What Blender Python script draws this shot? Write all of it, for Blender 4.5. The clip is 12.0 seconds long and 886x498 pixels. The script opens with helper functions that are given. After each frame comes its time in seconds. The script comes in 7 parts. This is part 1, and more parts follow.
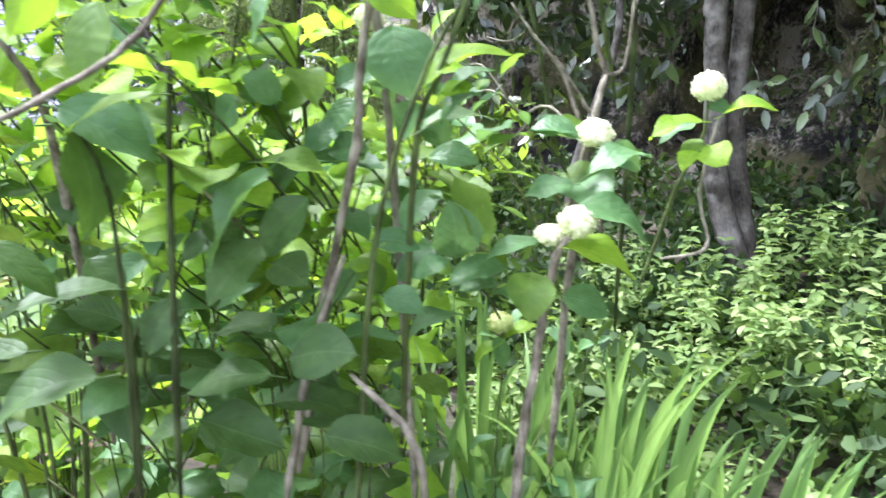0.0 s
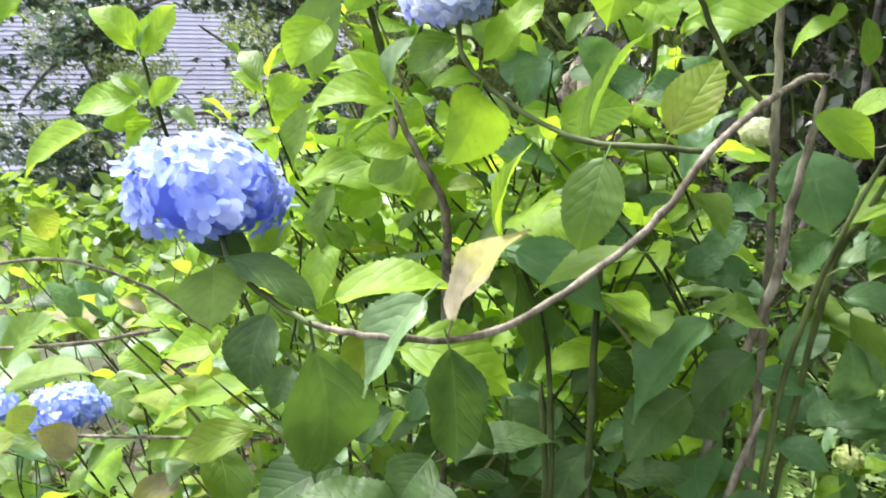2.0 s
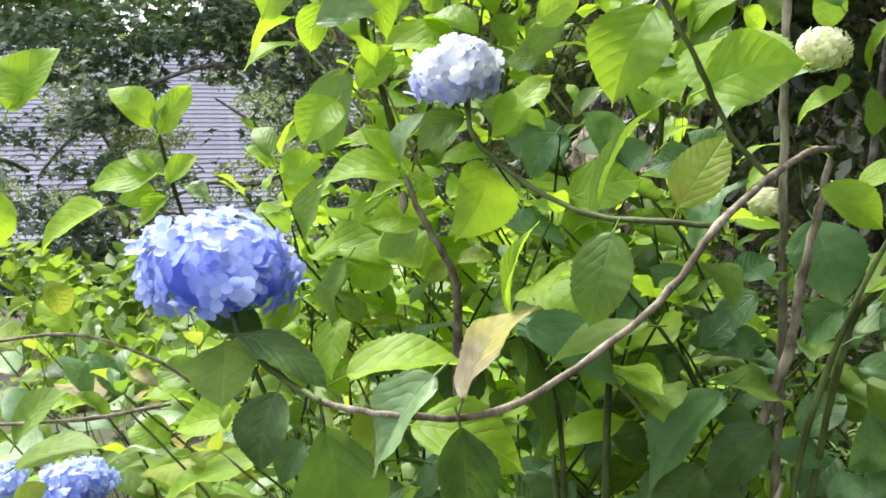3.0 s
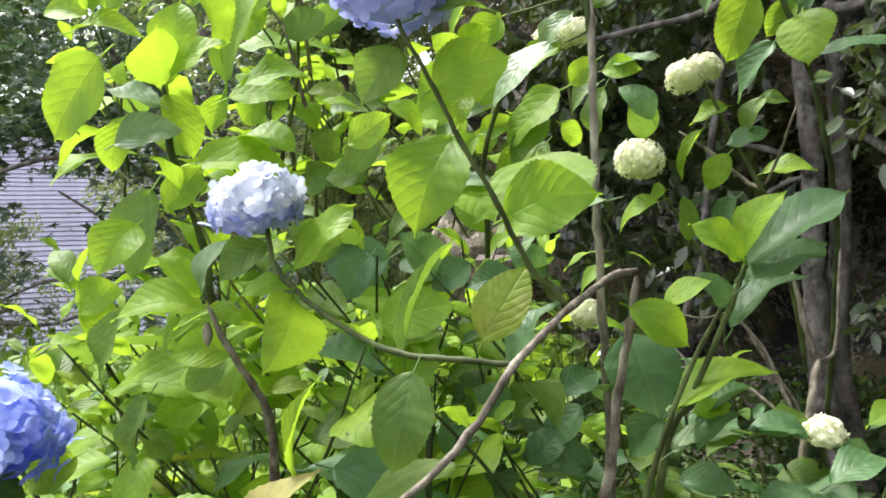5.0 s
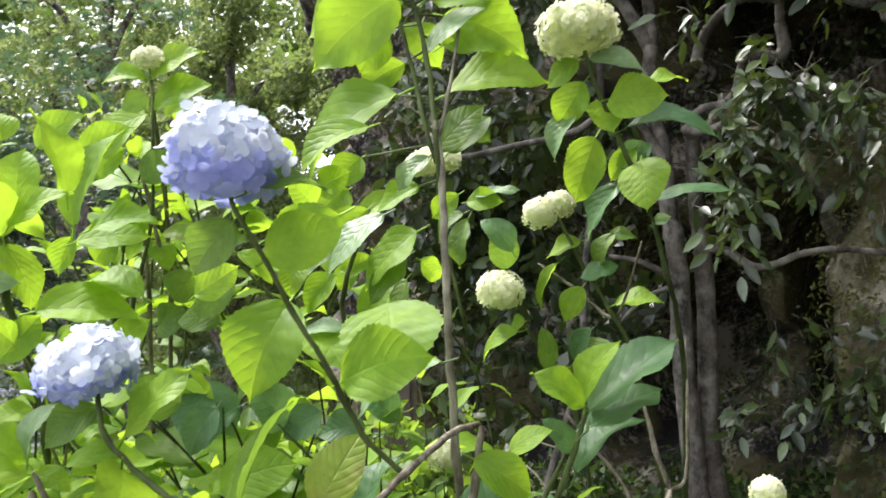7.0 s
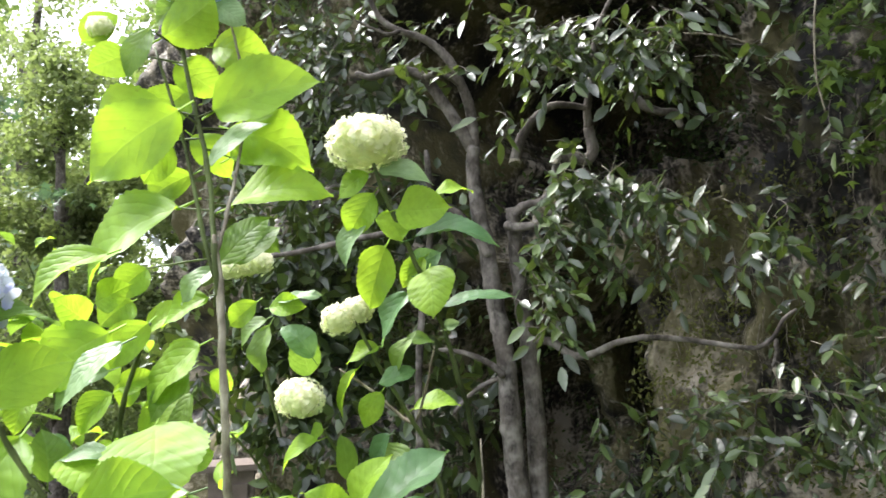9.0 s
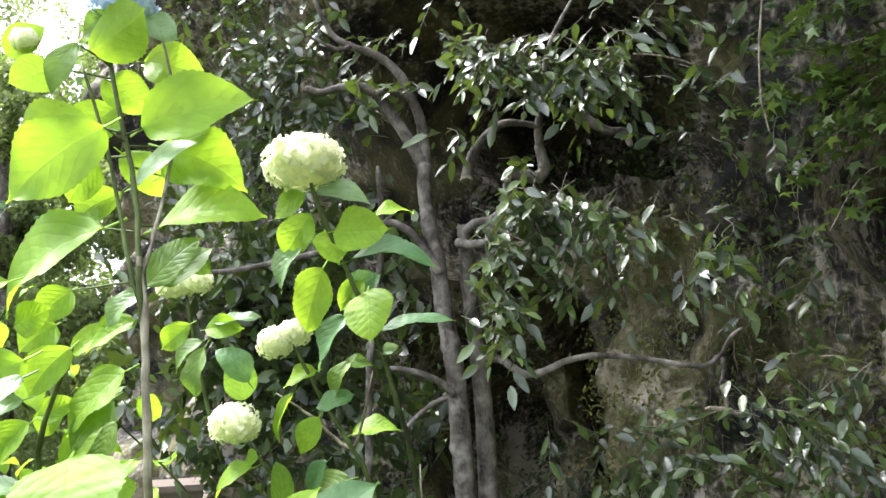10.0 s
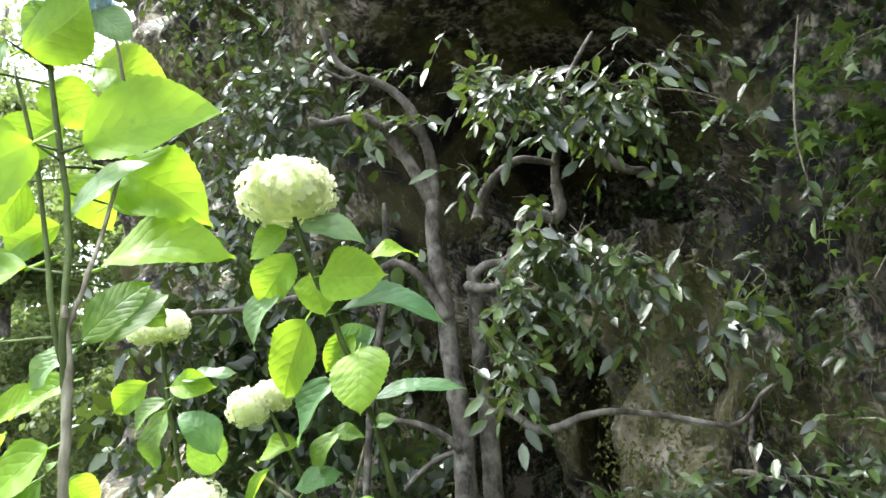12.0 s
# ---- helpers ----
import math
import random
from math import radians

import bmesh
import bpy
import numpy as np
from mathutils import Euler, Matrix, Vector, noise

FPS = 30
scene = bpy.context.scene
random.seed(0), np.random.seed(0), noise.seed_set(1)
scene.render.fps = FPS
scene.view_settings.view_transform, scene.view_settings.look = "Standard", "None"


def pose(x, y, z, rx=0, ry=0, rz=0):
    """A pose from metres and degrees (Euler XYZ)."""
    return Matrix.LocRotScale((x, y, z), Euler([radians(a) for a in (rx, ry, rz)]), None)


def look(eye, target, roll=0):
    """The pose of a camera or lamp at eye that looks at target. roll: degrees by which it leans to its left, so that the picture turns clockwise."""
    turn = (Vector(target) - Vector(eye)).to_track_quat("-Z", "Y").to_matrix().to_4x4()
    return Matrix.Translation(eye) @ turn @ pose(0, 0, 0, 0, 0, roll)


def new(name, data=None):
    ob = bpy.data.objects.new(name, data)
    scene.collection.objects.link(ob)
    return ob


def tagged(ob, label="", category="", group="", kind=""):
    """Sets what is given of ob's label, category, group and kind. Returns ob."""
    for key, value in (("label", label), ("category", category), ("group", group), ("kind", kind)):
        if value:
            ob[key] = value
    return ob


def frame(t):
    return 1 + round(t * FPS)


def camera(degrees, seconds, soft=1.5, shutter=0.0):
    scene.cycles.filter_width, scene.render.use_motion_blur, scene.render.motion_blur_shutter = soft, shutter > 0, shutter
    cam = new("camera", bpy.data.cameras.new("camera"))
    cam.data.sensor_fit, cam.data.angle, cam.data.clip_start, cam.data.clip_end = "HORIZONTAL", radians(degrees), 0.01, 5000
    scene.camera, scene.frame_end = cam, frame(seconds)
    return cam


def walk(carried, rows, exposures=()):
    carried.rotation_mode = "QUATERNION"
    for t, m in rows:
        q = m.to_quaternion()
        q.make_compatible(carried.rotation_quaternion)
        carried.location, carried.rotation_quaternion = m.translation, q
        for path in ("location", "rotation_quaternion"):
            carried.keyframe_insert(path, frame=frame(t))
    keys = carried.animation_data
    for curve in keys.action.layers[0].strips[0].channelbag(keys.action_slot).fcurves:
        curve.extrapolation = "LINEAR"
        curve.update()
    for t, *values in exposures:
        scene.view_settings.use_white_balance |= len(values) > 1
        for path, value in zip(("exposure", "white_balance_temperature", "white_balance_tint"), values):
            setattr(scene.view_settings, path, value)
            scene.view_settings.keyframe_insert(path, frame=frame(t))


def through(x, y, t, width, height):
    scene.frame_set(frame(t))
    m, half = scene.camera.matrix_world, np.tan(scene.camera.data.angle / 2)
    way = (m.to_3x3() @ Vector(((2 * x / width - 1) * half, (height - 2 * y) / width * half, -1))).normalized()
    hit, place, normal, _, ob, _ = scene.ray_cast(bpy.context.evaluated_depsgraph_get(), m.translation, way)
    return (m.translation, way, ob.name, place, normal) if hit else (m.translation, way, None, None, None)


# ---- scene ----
cam = camera(56.0, 12.0, soft=1.55, shutter=0.4)
PATH = [
    (0, (0.61, -0.047, 1.34), (0.041, 1.788, 0.783), 0.0),
    (0.5, (0.42, -0.073, 1.355), (-0.114, 1.778, 0.817), 0.8),
    (1, (0.318, -0.08, 1.389), (-0.258, 1.743, 0.803), 3.0),
    (1.5, (0.292, -0.069, 1.423), (-0.459, 1.693, 0.849), 2.7),
    (2, (0.279, -0.075, 1.443), (-0.617, 1.645, 0.953), 1.0),
    (2.5, (0.279, -0.08, 1.448), (-0.675, 1.631, 1.045), 0.6),
    (2.7, (0.28, -0.081, 1.45), (-0.675, 1.636, 1.075), 0.4),
    (4.3, (0.301, -0.032, 1.47), (-0.476, 1.799, 1.265), 0.5),
    (4.5, (0.314, -0.041, 1.482), (-0.43, 1.806, 1.292), 0.0),
    (5, (0.321, -0.016, 1.494), (-0.34, 1.867, 1.36), -0.1),
    (5.5, (0.333, -0.015, 1.506), (-0.257, 1.895, 1.433), -0.2),
    (6, (0.343, -0.01, 1.526), (-0.187, 1.919, 1.506), -0.4),
    (6.5, (0.364, -0.008, 1.547), (-0.122, 1.932, 1.574), 0.1),
    (7, (0.378, -0.014, 1.559), (-0.043, 1.939, 1.652), -0.2),
    (7.5, (0.396, -0.01, 1.575), (0.054, 1.954, 1.732), -0.6),
    (7.7, (0.408, -0.022, 1.579), (0.103, 1.946, 1.762), -0.7),
    (9.3, (0.491, -0.014, 1.595), (0.468, 1.962, 1.902), -2.3),
    (9.5, (0.498, -0.002, 1.6), (0.498, 1.974, 1.913), -2.3),
    (10, (0.509, 0.006, 1.605), (0.547, 1.979, 1.93), -2.3),
    (10.5, (0.507, 0.015, 1.61), (0.575, 1.987, 1.941), -2.2),
    (11, (0.509, 0.045, 1.62), (0.587, 2.013, 1.968), -2.0),
    (11.5, (0.509, 0.125, 1.637), (0.57, 2.087, 2.02), -1.6),
    (12, (0.512, 0.24, 1.659), (0.533, 2.196, 2.078), -1.1),
]
walk(cam, [(t, look(eye, target, roll)) for t, eye, target, roll in PATH], ((0.0, 2.45, 5500, 18), (1.2, 2.2, 5750, 15), (1.9, 1.81, 6050, 12), (2.5, 1.45, 6300, 11), (5.5, 1.29, 6150, 14), (7.5, 1.38, 6150, 14), (9.5, 2.0, 6000, 13), (11.0, 2.09, 5900, 11), (12.0, 2.14, 5900, 8)))

# ---- light ----
world = bpy.data.worlds.new("sky")
scene.world = world
world.use_nodes = True
_wn = world.node_tree.nodes
_sky = _wn.new("ShaderNodeTexSky")
_sky.sky_type, _sky.sun_disc = "NISHITA", False
_sky.sun_elevation, _sky.sun_rotation = radians(54), radians(-64)
_sky.air_density, _sky.dust_density = 1.0, 3.0
_haze = _wn.new("ShaderNodeMix")
_haze.data_type = "RGBA"
_haze.inputs[0].default_value, _haze.inputs[7].default_value = 0.8, (6.6, 6.6, 6.5, 1)
world.node_tree.links.new(_sky.outputs[0], _haze.inputs[6])
world.node_tree.links.new(_haze.outputs[2], _wn["Background"].inputs[0])
_wn["Background"].inputs[1].default_value = 0.15
SUN_FROM = Vector((-0.53, 0.26, 0.81))
sun = new("sun", bpy.data.lights.new("sun", "SUN"))
sun.data.energy, sun.data.angle, sun.data.color = 3.7, radians(14), (1.0, 0.95, 0.86)
sun.matrix_world = look((0, 0, 0), -SUN_FROM)


# ---- materials ----
def graph(name):
    m = bpy.data.materials.new(name)
    m.use_nodes = True
    t = m.node_tree
    b = t.nodes["Principled BSDF"]
    return m, t, b


def add(t, kind, **values):
    n = t.nodes.new(kind)
    for k, v in values.items():
        n.inputs[k].default_value = v
    return n


def math_node(t, op, a, b=0.0, c=0.0):
    n = t.nodes.new("ShaderNodeMath")
    n.operation = op
    for i, v in enumerate((a, b, c)):
        if isinstance(v, (int, float)):
            n.inputs[i].default_value = v
        else:
            t.links.new(v, n.inputs[i])
    return n.outputs[0]


def ramp(t, fac, *stops):
    n = t.nodes.new("ShaderNodeValToRGB")
    e = n.color_ramp.elements
    while len(e) < len(stops):
        e.new(0.5)
    for i, (p, c) in enumerate(stops):
        e[i].position, e[i].color = p, (*c, 1.0)
    t.links.new(fac, n.inputs[0])
    return n.outputs[0]


def mix(t, fac, a, b, mode="MIX"):
    n = t.nodes.new("ShaderNodeMix")
    n.data_type, n.blend_type = "RGBA", mode
    for i, v in ((0, fac), (6, a), (7, b)):
        if isinstance(v, (int, float)):
            n.inputs[i].default_value = v
        elif isinstance(v, tuple):
            n.inputs[i].default_value = (*v, 1.0)
        else:
            t.links.new(v, n.inputs[i])
    return n.outputs[2]


def noise_of(t, scale, detail=3.0, coord="Object", vary=False):
    c = t.nodes.new("ShaderNodeTexCoord").outputs[coord]
    if vary:
        shift = t.nodes.new("ShaderNodeVectorMath")
        shift.operation = "ADD"
        t.links.new(c, shift.inputs[0])
        t.links.new(math_node(t, "MULTIPLY", t.nodes.new("ShaderNodeObjectInfo").outputs["Random"], 60.0), shift.inputs[1])
        c = shift.outputs[0]
    n = add(t, "ShaderNodeTexNoise", Scale=scale, Detail=detail)
    t.links.new(c, n.inputs["Vector"])
    return n.outputs["Fac"]


def bump(t, b, height, strength, distance=0.002):
    n = add(t, "ShaderNodeBump", Strength=strength, Distance=distance)
    t.links.new(height, n.inputs["Height"])
    t.links.new(n.outputs[0], b.inputs["Normal"])
    return n.outputs[0]


def leaf_material(name, dark, light, vein, glow, through=0.45, rough=0.55, stain=None, withered=False):
    """A leaf with a midrib and curved side veins laid out by its UV, that lets light through."""
    m, t, b = graph(name)
    uv = t.nodes.new("ShaderNodeUVMap")
    uv.uv_map = "UVMap"
    sep = t.nodes.new("ShaderNodeSeparateXYZ")
    t.links.new(uv.outputs[0], sep.inputs[0])
    wob = math_node(t, "MULTIPLY", math_node(t, "SUBTRACT", noise_of(t, 4.0, 2.0, "Object", True), 0.5), 0.10)
    off = math_node(t, "ABSOLUTE", math_node(t, "SUBTRACT", sep.outputs[0], 0.5))
    mid = math_node(t, "SUBTRACT", 1.0, math_node(t, "SMOOTH_MIN", math_node(t, "MULTIPLY", off, 30.0), 1.0, 0.2))
    run = math_node(t, "MULTIPLY", math_node(t, "POWER", off, 1.35), 8.0)
    side = math_node(t, "FRACT", math_node(t, "SUBTRACT", math_node(t, "MULTIPLY", math_node(t, "ADD", sep.outputs[1], wob), 7.0), run))
    side = math_node(t, "ABSOLUTE", math_node(t, "SUBTRACT", side, 0.5))
    line = math_node(t, "SUBTRACT", 1.0, math_node(t, "SMOOTH_MIN", math_node(t, "MULTIPLY", side, 7.0), 1.0, 0.3))
    line = math_node(t, "MULTIPLY", line, math_node(t, "SUBTRACT", 0.8, math_node(t, "MULTIPLY", off, 1.5)))
    veins = math_node(t, "MAXIMUM", math_node(t, "MAXIMUM", mid, math_node(t, "MULTIPLY", line, 0.5)), 0.0)
    info = t.nodes.new("ShaderNodeObjectInfo")
    grain = noise_of(t, 2.6, 5.0, "Object", True)
    tone = math_node(t, "ADD", math_node(t, "MULTIPLY", info.outputs["Random"], 0.45), math_node(t, "ADD", math_node(t, "MULTIPLY", grain, 1.1), -0.18))
    col = ramp(t, tone, (0.3, dark), (0.9, light))
    quilt = math_node(t, "SMOOTH_MIN", math_node(t, "MULTIPLY", side, 3.2), 1.0, 0.4)
    # crease shading painted in: colour darkens in the furrows along the side veins
    col = mix(t, 0.14, col, ramp(t, quilt, (0.0, (0.66, 0.72, 0.60)), (0.85, (1.0, 1.0, 1.0))), "MULTIPLY")
    col = mix(t, math_node(t, "MULTIPLY", veins, 0.22), col, vein)
    if stain:
        spots = ramp(t, noise_of(t, 2.2, 6.0, "Object", True), (0.52, (0, 0, 0)), (0.66, (1, 1, 1)))
        if withered:
            spots = ramp(t, math_node(t, "ADD", sep.outputs[1], math_node(t, "MULTIPLY", math_node(t, "SUBTRACT", grain, 0.5), 0.9)), (0.38, (1, 1, 1)), (0.62, (0, 0, 0)))
        col = mix(t, math_node(t, "MULTIPLY", spots, 0.8 if withered else 0.5), col, stain)
    mottle = ramp(t, noise_of(t, 6.0, 6.0, "Object", True), (0.36, (0.66, 0.70, 0.60)), (0.6, (1.0, 1.0, 1.0)))
    col = mix(t, 0.7, col, mottle, "MULTIPLY")
    fleck = ramp(t, noise_of(t, 13.0, 2.0, "Object", True), (0.70, (0, 0, 0)), (0.75, (1, 1, 1)))
    col = mix(t, math_node(t, "MULTIPLY", fleck, 0.45), col, (0.10, 0.075, 0.03))
    t.links.new(col, b.inputs["Base Color"])
    rg = math_node(t, "ADD", rough - 0.1, math_node(t, "MULTIPLY", grain, 0.25))
    t.links.new(rg, b.inputs["Roughness"])
    b.inputs["Specular IOR Level"].default_value = 0.40
    relief = math_node(t, "ADD", math_node(t, "MULTIPLY", math_node(t, "SUBTRACT", 1.0, veins), 0.6), math_node(t, "MULTIPLY", noise_of(t, 7.0, 4.0, "Object", True), 0.7))
    relief = math_node(t, "ADD", relief, math_node(t, "MULTIPLY", quilt, 0.35))
    nrm = bump(t, b, relief, 0.45, 0.0016)
    tr = t.nodes.new("ShaderNodeBsdfTranslucent")
    t.links.new(mix(t, 0.55, col, glow), tr.inputs["Color"])
    t.links.new(nrm, tr.inputs["Normal"])
    mx = t.nodes.new("ShaderNodeMixShader")
    mx.inputs[0].default_value = through
    t.links.new(b.outputs[0], mx.inputs[1])
    t.links.new(tr.outputs[0], mx.inputs[2])
    t.links.new(mx.outputs[0], t.nodes["Material Output"].inputs[0])
    return m


LEAF = {
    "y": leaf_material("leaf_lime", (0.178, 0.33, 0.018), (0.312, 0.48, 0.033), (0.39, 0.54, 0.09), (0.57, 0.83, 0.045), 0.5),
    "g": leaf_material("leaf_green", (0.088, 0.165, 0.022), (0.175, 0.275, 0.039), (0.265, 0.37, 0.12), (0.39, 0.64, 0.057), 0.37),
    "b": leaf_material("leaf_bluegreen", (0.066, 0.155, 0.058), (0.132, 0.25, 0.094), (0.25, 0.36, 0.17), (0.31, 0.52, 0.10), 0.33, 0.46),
    # d: darker leaf copy, puts the shade low in the shrubs into colour
    "d": leaf_material("leaf_dark_shaded", (0.032, 0.075, 0.017), (0.072, 0.137, 0.032), (0.19, 0.28, 0.10), (0.21, 0.38, 0.035), 0.28),
    # p: pale leaf, also whitish glare given as leaf colour
    "p": leaf_material("leaf_pale_and_glare", (0.175, 0.28, 0.13), (0.285, 0.40, 0.205), (0.37, 0.46, 0.285), (0.455, 0.62, 0.19), 0.3, 0.42),
    "t": leaf_material("leaf_turning", (0.16, 0.27, 0.021), (0.28, 0.38, 0.036), (0.385, 0.42, 0.13), (0.565, 0.64, 0.06), 0.48, 0.55, (0.24, 0.20, 0.07)),
    "o": leaf_material("leaf_withered", (0.30, 0.28, 0.08), (0.42, 0.38, 0.12), (0.44, 0.40, 0.20), (0.50, 0.48, 0.14), 0.32, 0.7, (0.25, 0.21, 0.165), True),
}


def cloud_leaf(name, dark, mid, light, through, rough=0.45, glow=(0.4, 0.6, 0.05), shine=0.4):
    """Small leaves joined in one mesh: each island takes its own green."""
    m, t, b = graph(name)
    g = t.nodes.new("ShaderNodeNewGeometry")
    tone = math_node(t, "ADD", math_node(t, "MULTIPLY", g.outputs["Random Per Island"], 0.7), math_node(t, "MULTIPLY", noise_of(t, 1.3, 3.0), 0.4))
    col = ramp(t, tone, (0.15, dark), (0.55, mid), (0.95, light))
    t.links.new(col, b.inputs["Base Color"])
    b.inputs["Roughness"].default_value = rough
    b.inputs["Specular IOR Level"].default_value = min(shine, 1.0)
    if shine > 0.5:
        bump(t, b, noise_of(t, 55.0, 3.0), 0.5, 0.006)
    tr = t.nodes.new("ShaderNodeBsdfTranslucent")
    t.links.new(mix(t, 0.5, col, glow), tr.inputs["Color"])
    mx = t.nodes.new("ShaderNodeMixShader")
    mx.inputs[0].default_value = through
    t.links.new(b.outputs[0], mx.inputs[1])
    t.links.new(tr.outputs[0], mx.inputs[2])
    t.links.new(mx.outputs[0], t.nodes["Material Output"].inputs[0])
    return m


EVERGREEN = cloud_leaf("evergreen_leaf", (0.009, 0.017, 0.006), (0.025, 0.046, 0.013), (0.105, 0.16, 0.04), 0.2, 0.38, (0.28, 0.40, 0.04), 1.0)
IVY = cloud_leaf("ivy_leaf", (0.012, 0.022, 0.008), (0.035, 0.062, 0.017), (0.11, 0.165, 0.045), 0.25, 0.33, (0.24, 0.36, 0.04), 0.55)
# greyed and lightened: the distance haze is in this leaf colour
MAPLE = cloud_leaf("hazed_maple_leaf", (0.042, 0.068, 0.046), (0.082, 0.122, 0.078), (0.16, 0.20, 0.14), 0.2, 0.5, (0.2, 0.4, 0.12))
BOUGH = cloud_leaf("bough_leaf", (0.016, 0.03, 0.008), (0.045, 0.078, 0.018), (0.115, 0.175, 0.04), 0.3, 0.45, (0.3, 0.45, 0.06), 0.4)
# woodland greens paled as well, haze mixed into the colour
WOOD_LEAF = cloud_leaf("hazed_woodland_leaf", (0.062, 0.088, 0.036), (0.125, 0.16, 0.066), (0.24, 0.28, 0.125), 0.42, 0.55, (0.42, 0.55, 0.12), 0.3)
FAR_LEAF = cloud_leaf("far_woodland_leaf", (0.04, 0.075, 0.03), (0.08, 0.13, 0.05), (0.15, 0.21, 0.08), 0.35, 0.6)
COVER = cloud_leaf("groundcover_leaf", (0.072, 0.125, 0.034), (0.15, 0.225, 0.07), (0.30, 0.375, 0.15), 0.35, 0.6, (0.4, 0.6, 0.05), 0.2)
UNDER = cloud_leaf("understory_leaf", (0.045, 0.10, 0.018), (0.10, 0.19, 0.028), (0.22, 0.34, 0.05), 0.45, 0.45, (0.5, 0.72, 0.05))
# dull, near-black leaf colour that holds the shade at the rock's foot
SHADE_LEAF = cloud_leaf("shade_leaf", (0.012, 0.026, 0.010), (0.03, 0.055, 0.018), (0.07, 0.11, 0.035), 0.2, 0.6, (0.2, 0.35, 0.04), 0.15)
MOSS = cloud_leaf("moss_leaf", (0.045, 0.05, 0.012), (0.10, 0.105, 0.03), (0.17, 0.17, 0.06), 0.2, 0.7, (0.3, 0.35, 0.05), 0.2)
BLADE = leaf_material("iris_blade", (0.12, 0.235, 0.065), (0.21, 0.34, 0.105), (0.30, 0.41, 0.18), (0.44, 0.67, 0.14), 0.42, 0.45)
DRY = cloud_leaf("dry_leaf", (0.05, 0.03, 0.02), (0.11, 0.07, 0.04), (0.2, 0.13, 0.08), 0.1, 0.7, (0.3, 0.2, 0.1))


def bark_material(name, dark, light, scale=18.0, stretch=0.25, rough=0.8, lichen=None):
    m, t, b = graph(name)
    c = t.nodes.new("ShaderNodeTexCoord")
    mp = t.nodes.new("ShaderNodeMapping")
    mp.inputs["Scale"].default_value = (1, 1, stretch)
    t.links.new(c.outputs["Object"], mp.inputs[0])
    n1 = add(t, "ShaderNodeTexNoise", Scale=scale, Detail=6.0)
    n2 = add(t, "ShaderNodeTexNoise", Scale=scale * 6, Detail=3.0)
    for n in (n1, n2):
        t.links.new(mp.outputs[0], n.inputs["Vector"])
    h = math_node(t, "ADD", math_node(t, "MULTIPLY", n1.outputs["Fac"], 0.7), math_node(t, "MULTIPLY", n2.outputs["Fac"], 0.3))
    col = ramp(t, h, (0.32, dark), (0.66, light))
    scars = ramp(t, noise_of(t, scale * 0.35, 4.0), (0.36, (0.30, 0.27, 0.24)), (0.62, (1.0, 1.0, 1.0)))
    col = mix(t, 0.75, col, scars, "MULTIPLY")
    if lichen:
        pale = ramp(t, noise_of(t, scale * 0.9, 8.0), (0.50, (0, 0, 0)), (0.72, (1, 1, 1)))
        col = mix(t, math_node(t, "MULTIPLY", pale, 0.4), col, lichen)
    t.links.new(col, b.inputs["Base Color"])
    b.inputs["Roughness"].default_value = rough
    b.inputs["Specular IOR Level"].default_value = 0.15
    bump(t, b, h, 0.8, 0.05 / scale)
    return m


STEM = {
    "green": bark_material("green_stem", (0.055, 0.08, 0.025), (0.12, 0.155, 0.05), 60, 0.3, 0.55),
    "olive": bark_material("olive_stem", (0.13, 0.135, 0.06), (0.30, 0.31, 0.15), 60, 0.25, 0.6),
    # darker copy of the green stem: shade put into its colour
    "shade": bark_material("shaded_stem", (0.03, 0.045, 0.014), (0.08, 0.105, 0.035), 60, 0.3, 0.7),
    "bark": bark_material("woody_stem", (0.062, 0.05, 0.035), (0.43, 0.385, 0.305), 90, 0.2, 0.75),
    "wood": bark_material("pale_stem", (0.16, 0.143, 0.105), (0.43, 0.40, 0.315), 80, 0.15, 0.75),
    "trunk": bark_material("tree_bark", (0.016, 0.014, 0.012), (0.215, 0.19, 0.17), 17, 0.45, 0.75, (0.42, 0.39, 0.36)),
}


def petal_material(name, low, high, rim):
    """Sepals that turn from one colour under the head to another on its crown."""
    m, t, b = graph(name)
    c = t.nodes.new("ShaderNodeTexCoord")
    sep = t.nodes.new("ShaderNodeSeparateXYZ")
    t.links.new(c.outputs["Object"], sep.inputs[0])
    g = t.nodes.new("ShaderNodeNewGeometry")
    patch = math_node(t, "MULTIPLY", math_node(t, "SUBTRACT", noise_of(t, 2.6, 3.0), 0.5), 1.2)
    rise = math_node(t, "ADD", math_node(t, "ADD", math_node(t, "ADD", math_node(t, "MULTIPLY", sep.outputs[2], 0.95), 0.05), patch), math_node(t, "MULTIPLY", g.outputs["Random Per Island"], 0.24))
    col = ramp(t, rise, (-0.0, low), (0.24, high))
    col = mix(t, math_node(t, "MULTIPLY", noise_of(t, 9.0, 3.0), 0.4), col, rim)
    t.links.new(col, b.inputs["Base Color"])
    b.inputs["Roughness"].default_value = 0.6
    b.inputs["Specular IOR Level"].default_value = 0.25
    tr = t.nodes.new("ShaderNodeBsdfTranslucent")
    t.links.new(col, tr.inputs["Color"])
    mx = t.nodes.new("ShaderNodeMixShader")
    mx.inputs[0].default_value = 0.35
    t.links.new(b.outputs[0], mx.inputs[1])
    t.links.new(tr.outputs[0], mx.inputs[2])
    t.links.new(mx.outputs[0], t.nodes["Material Output"].inputs[0])
    return m


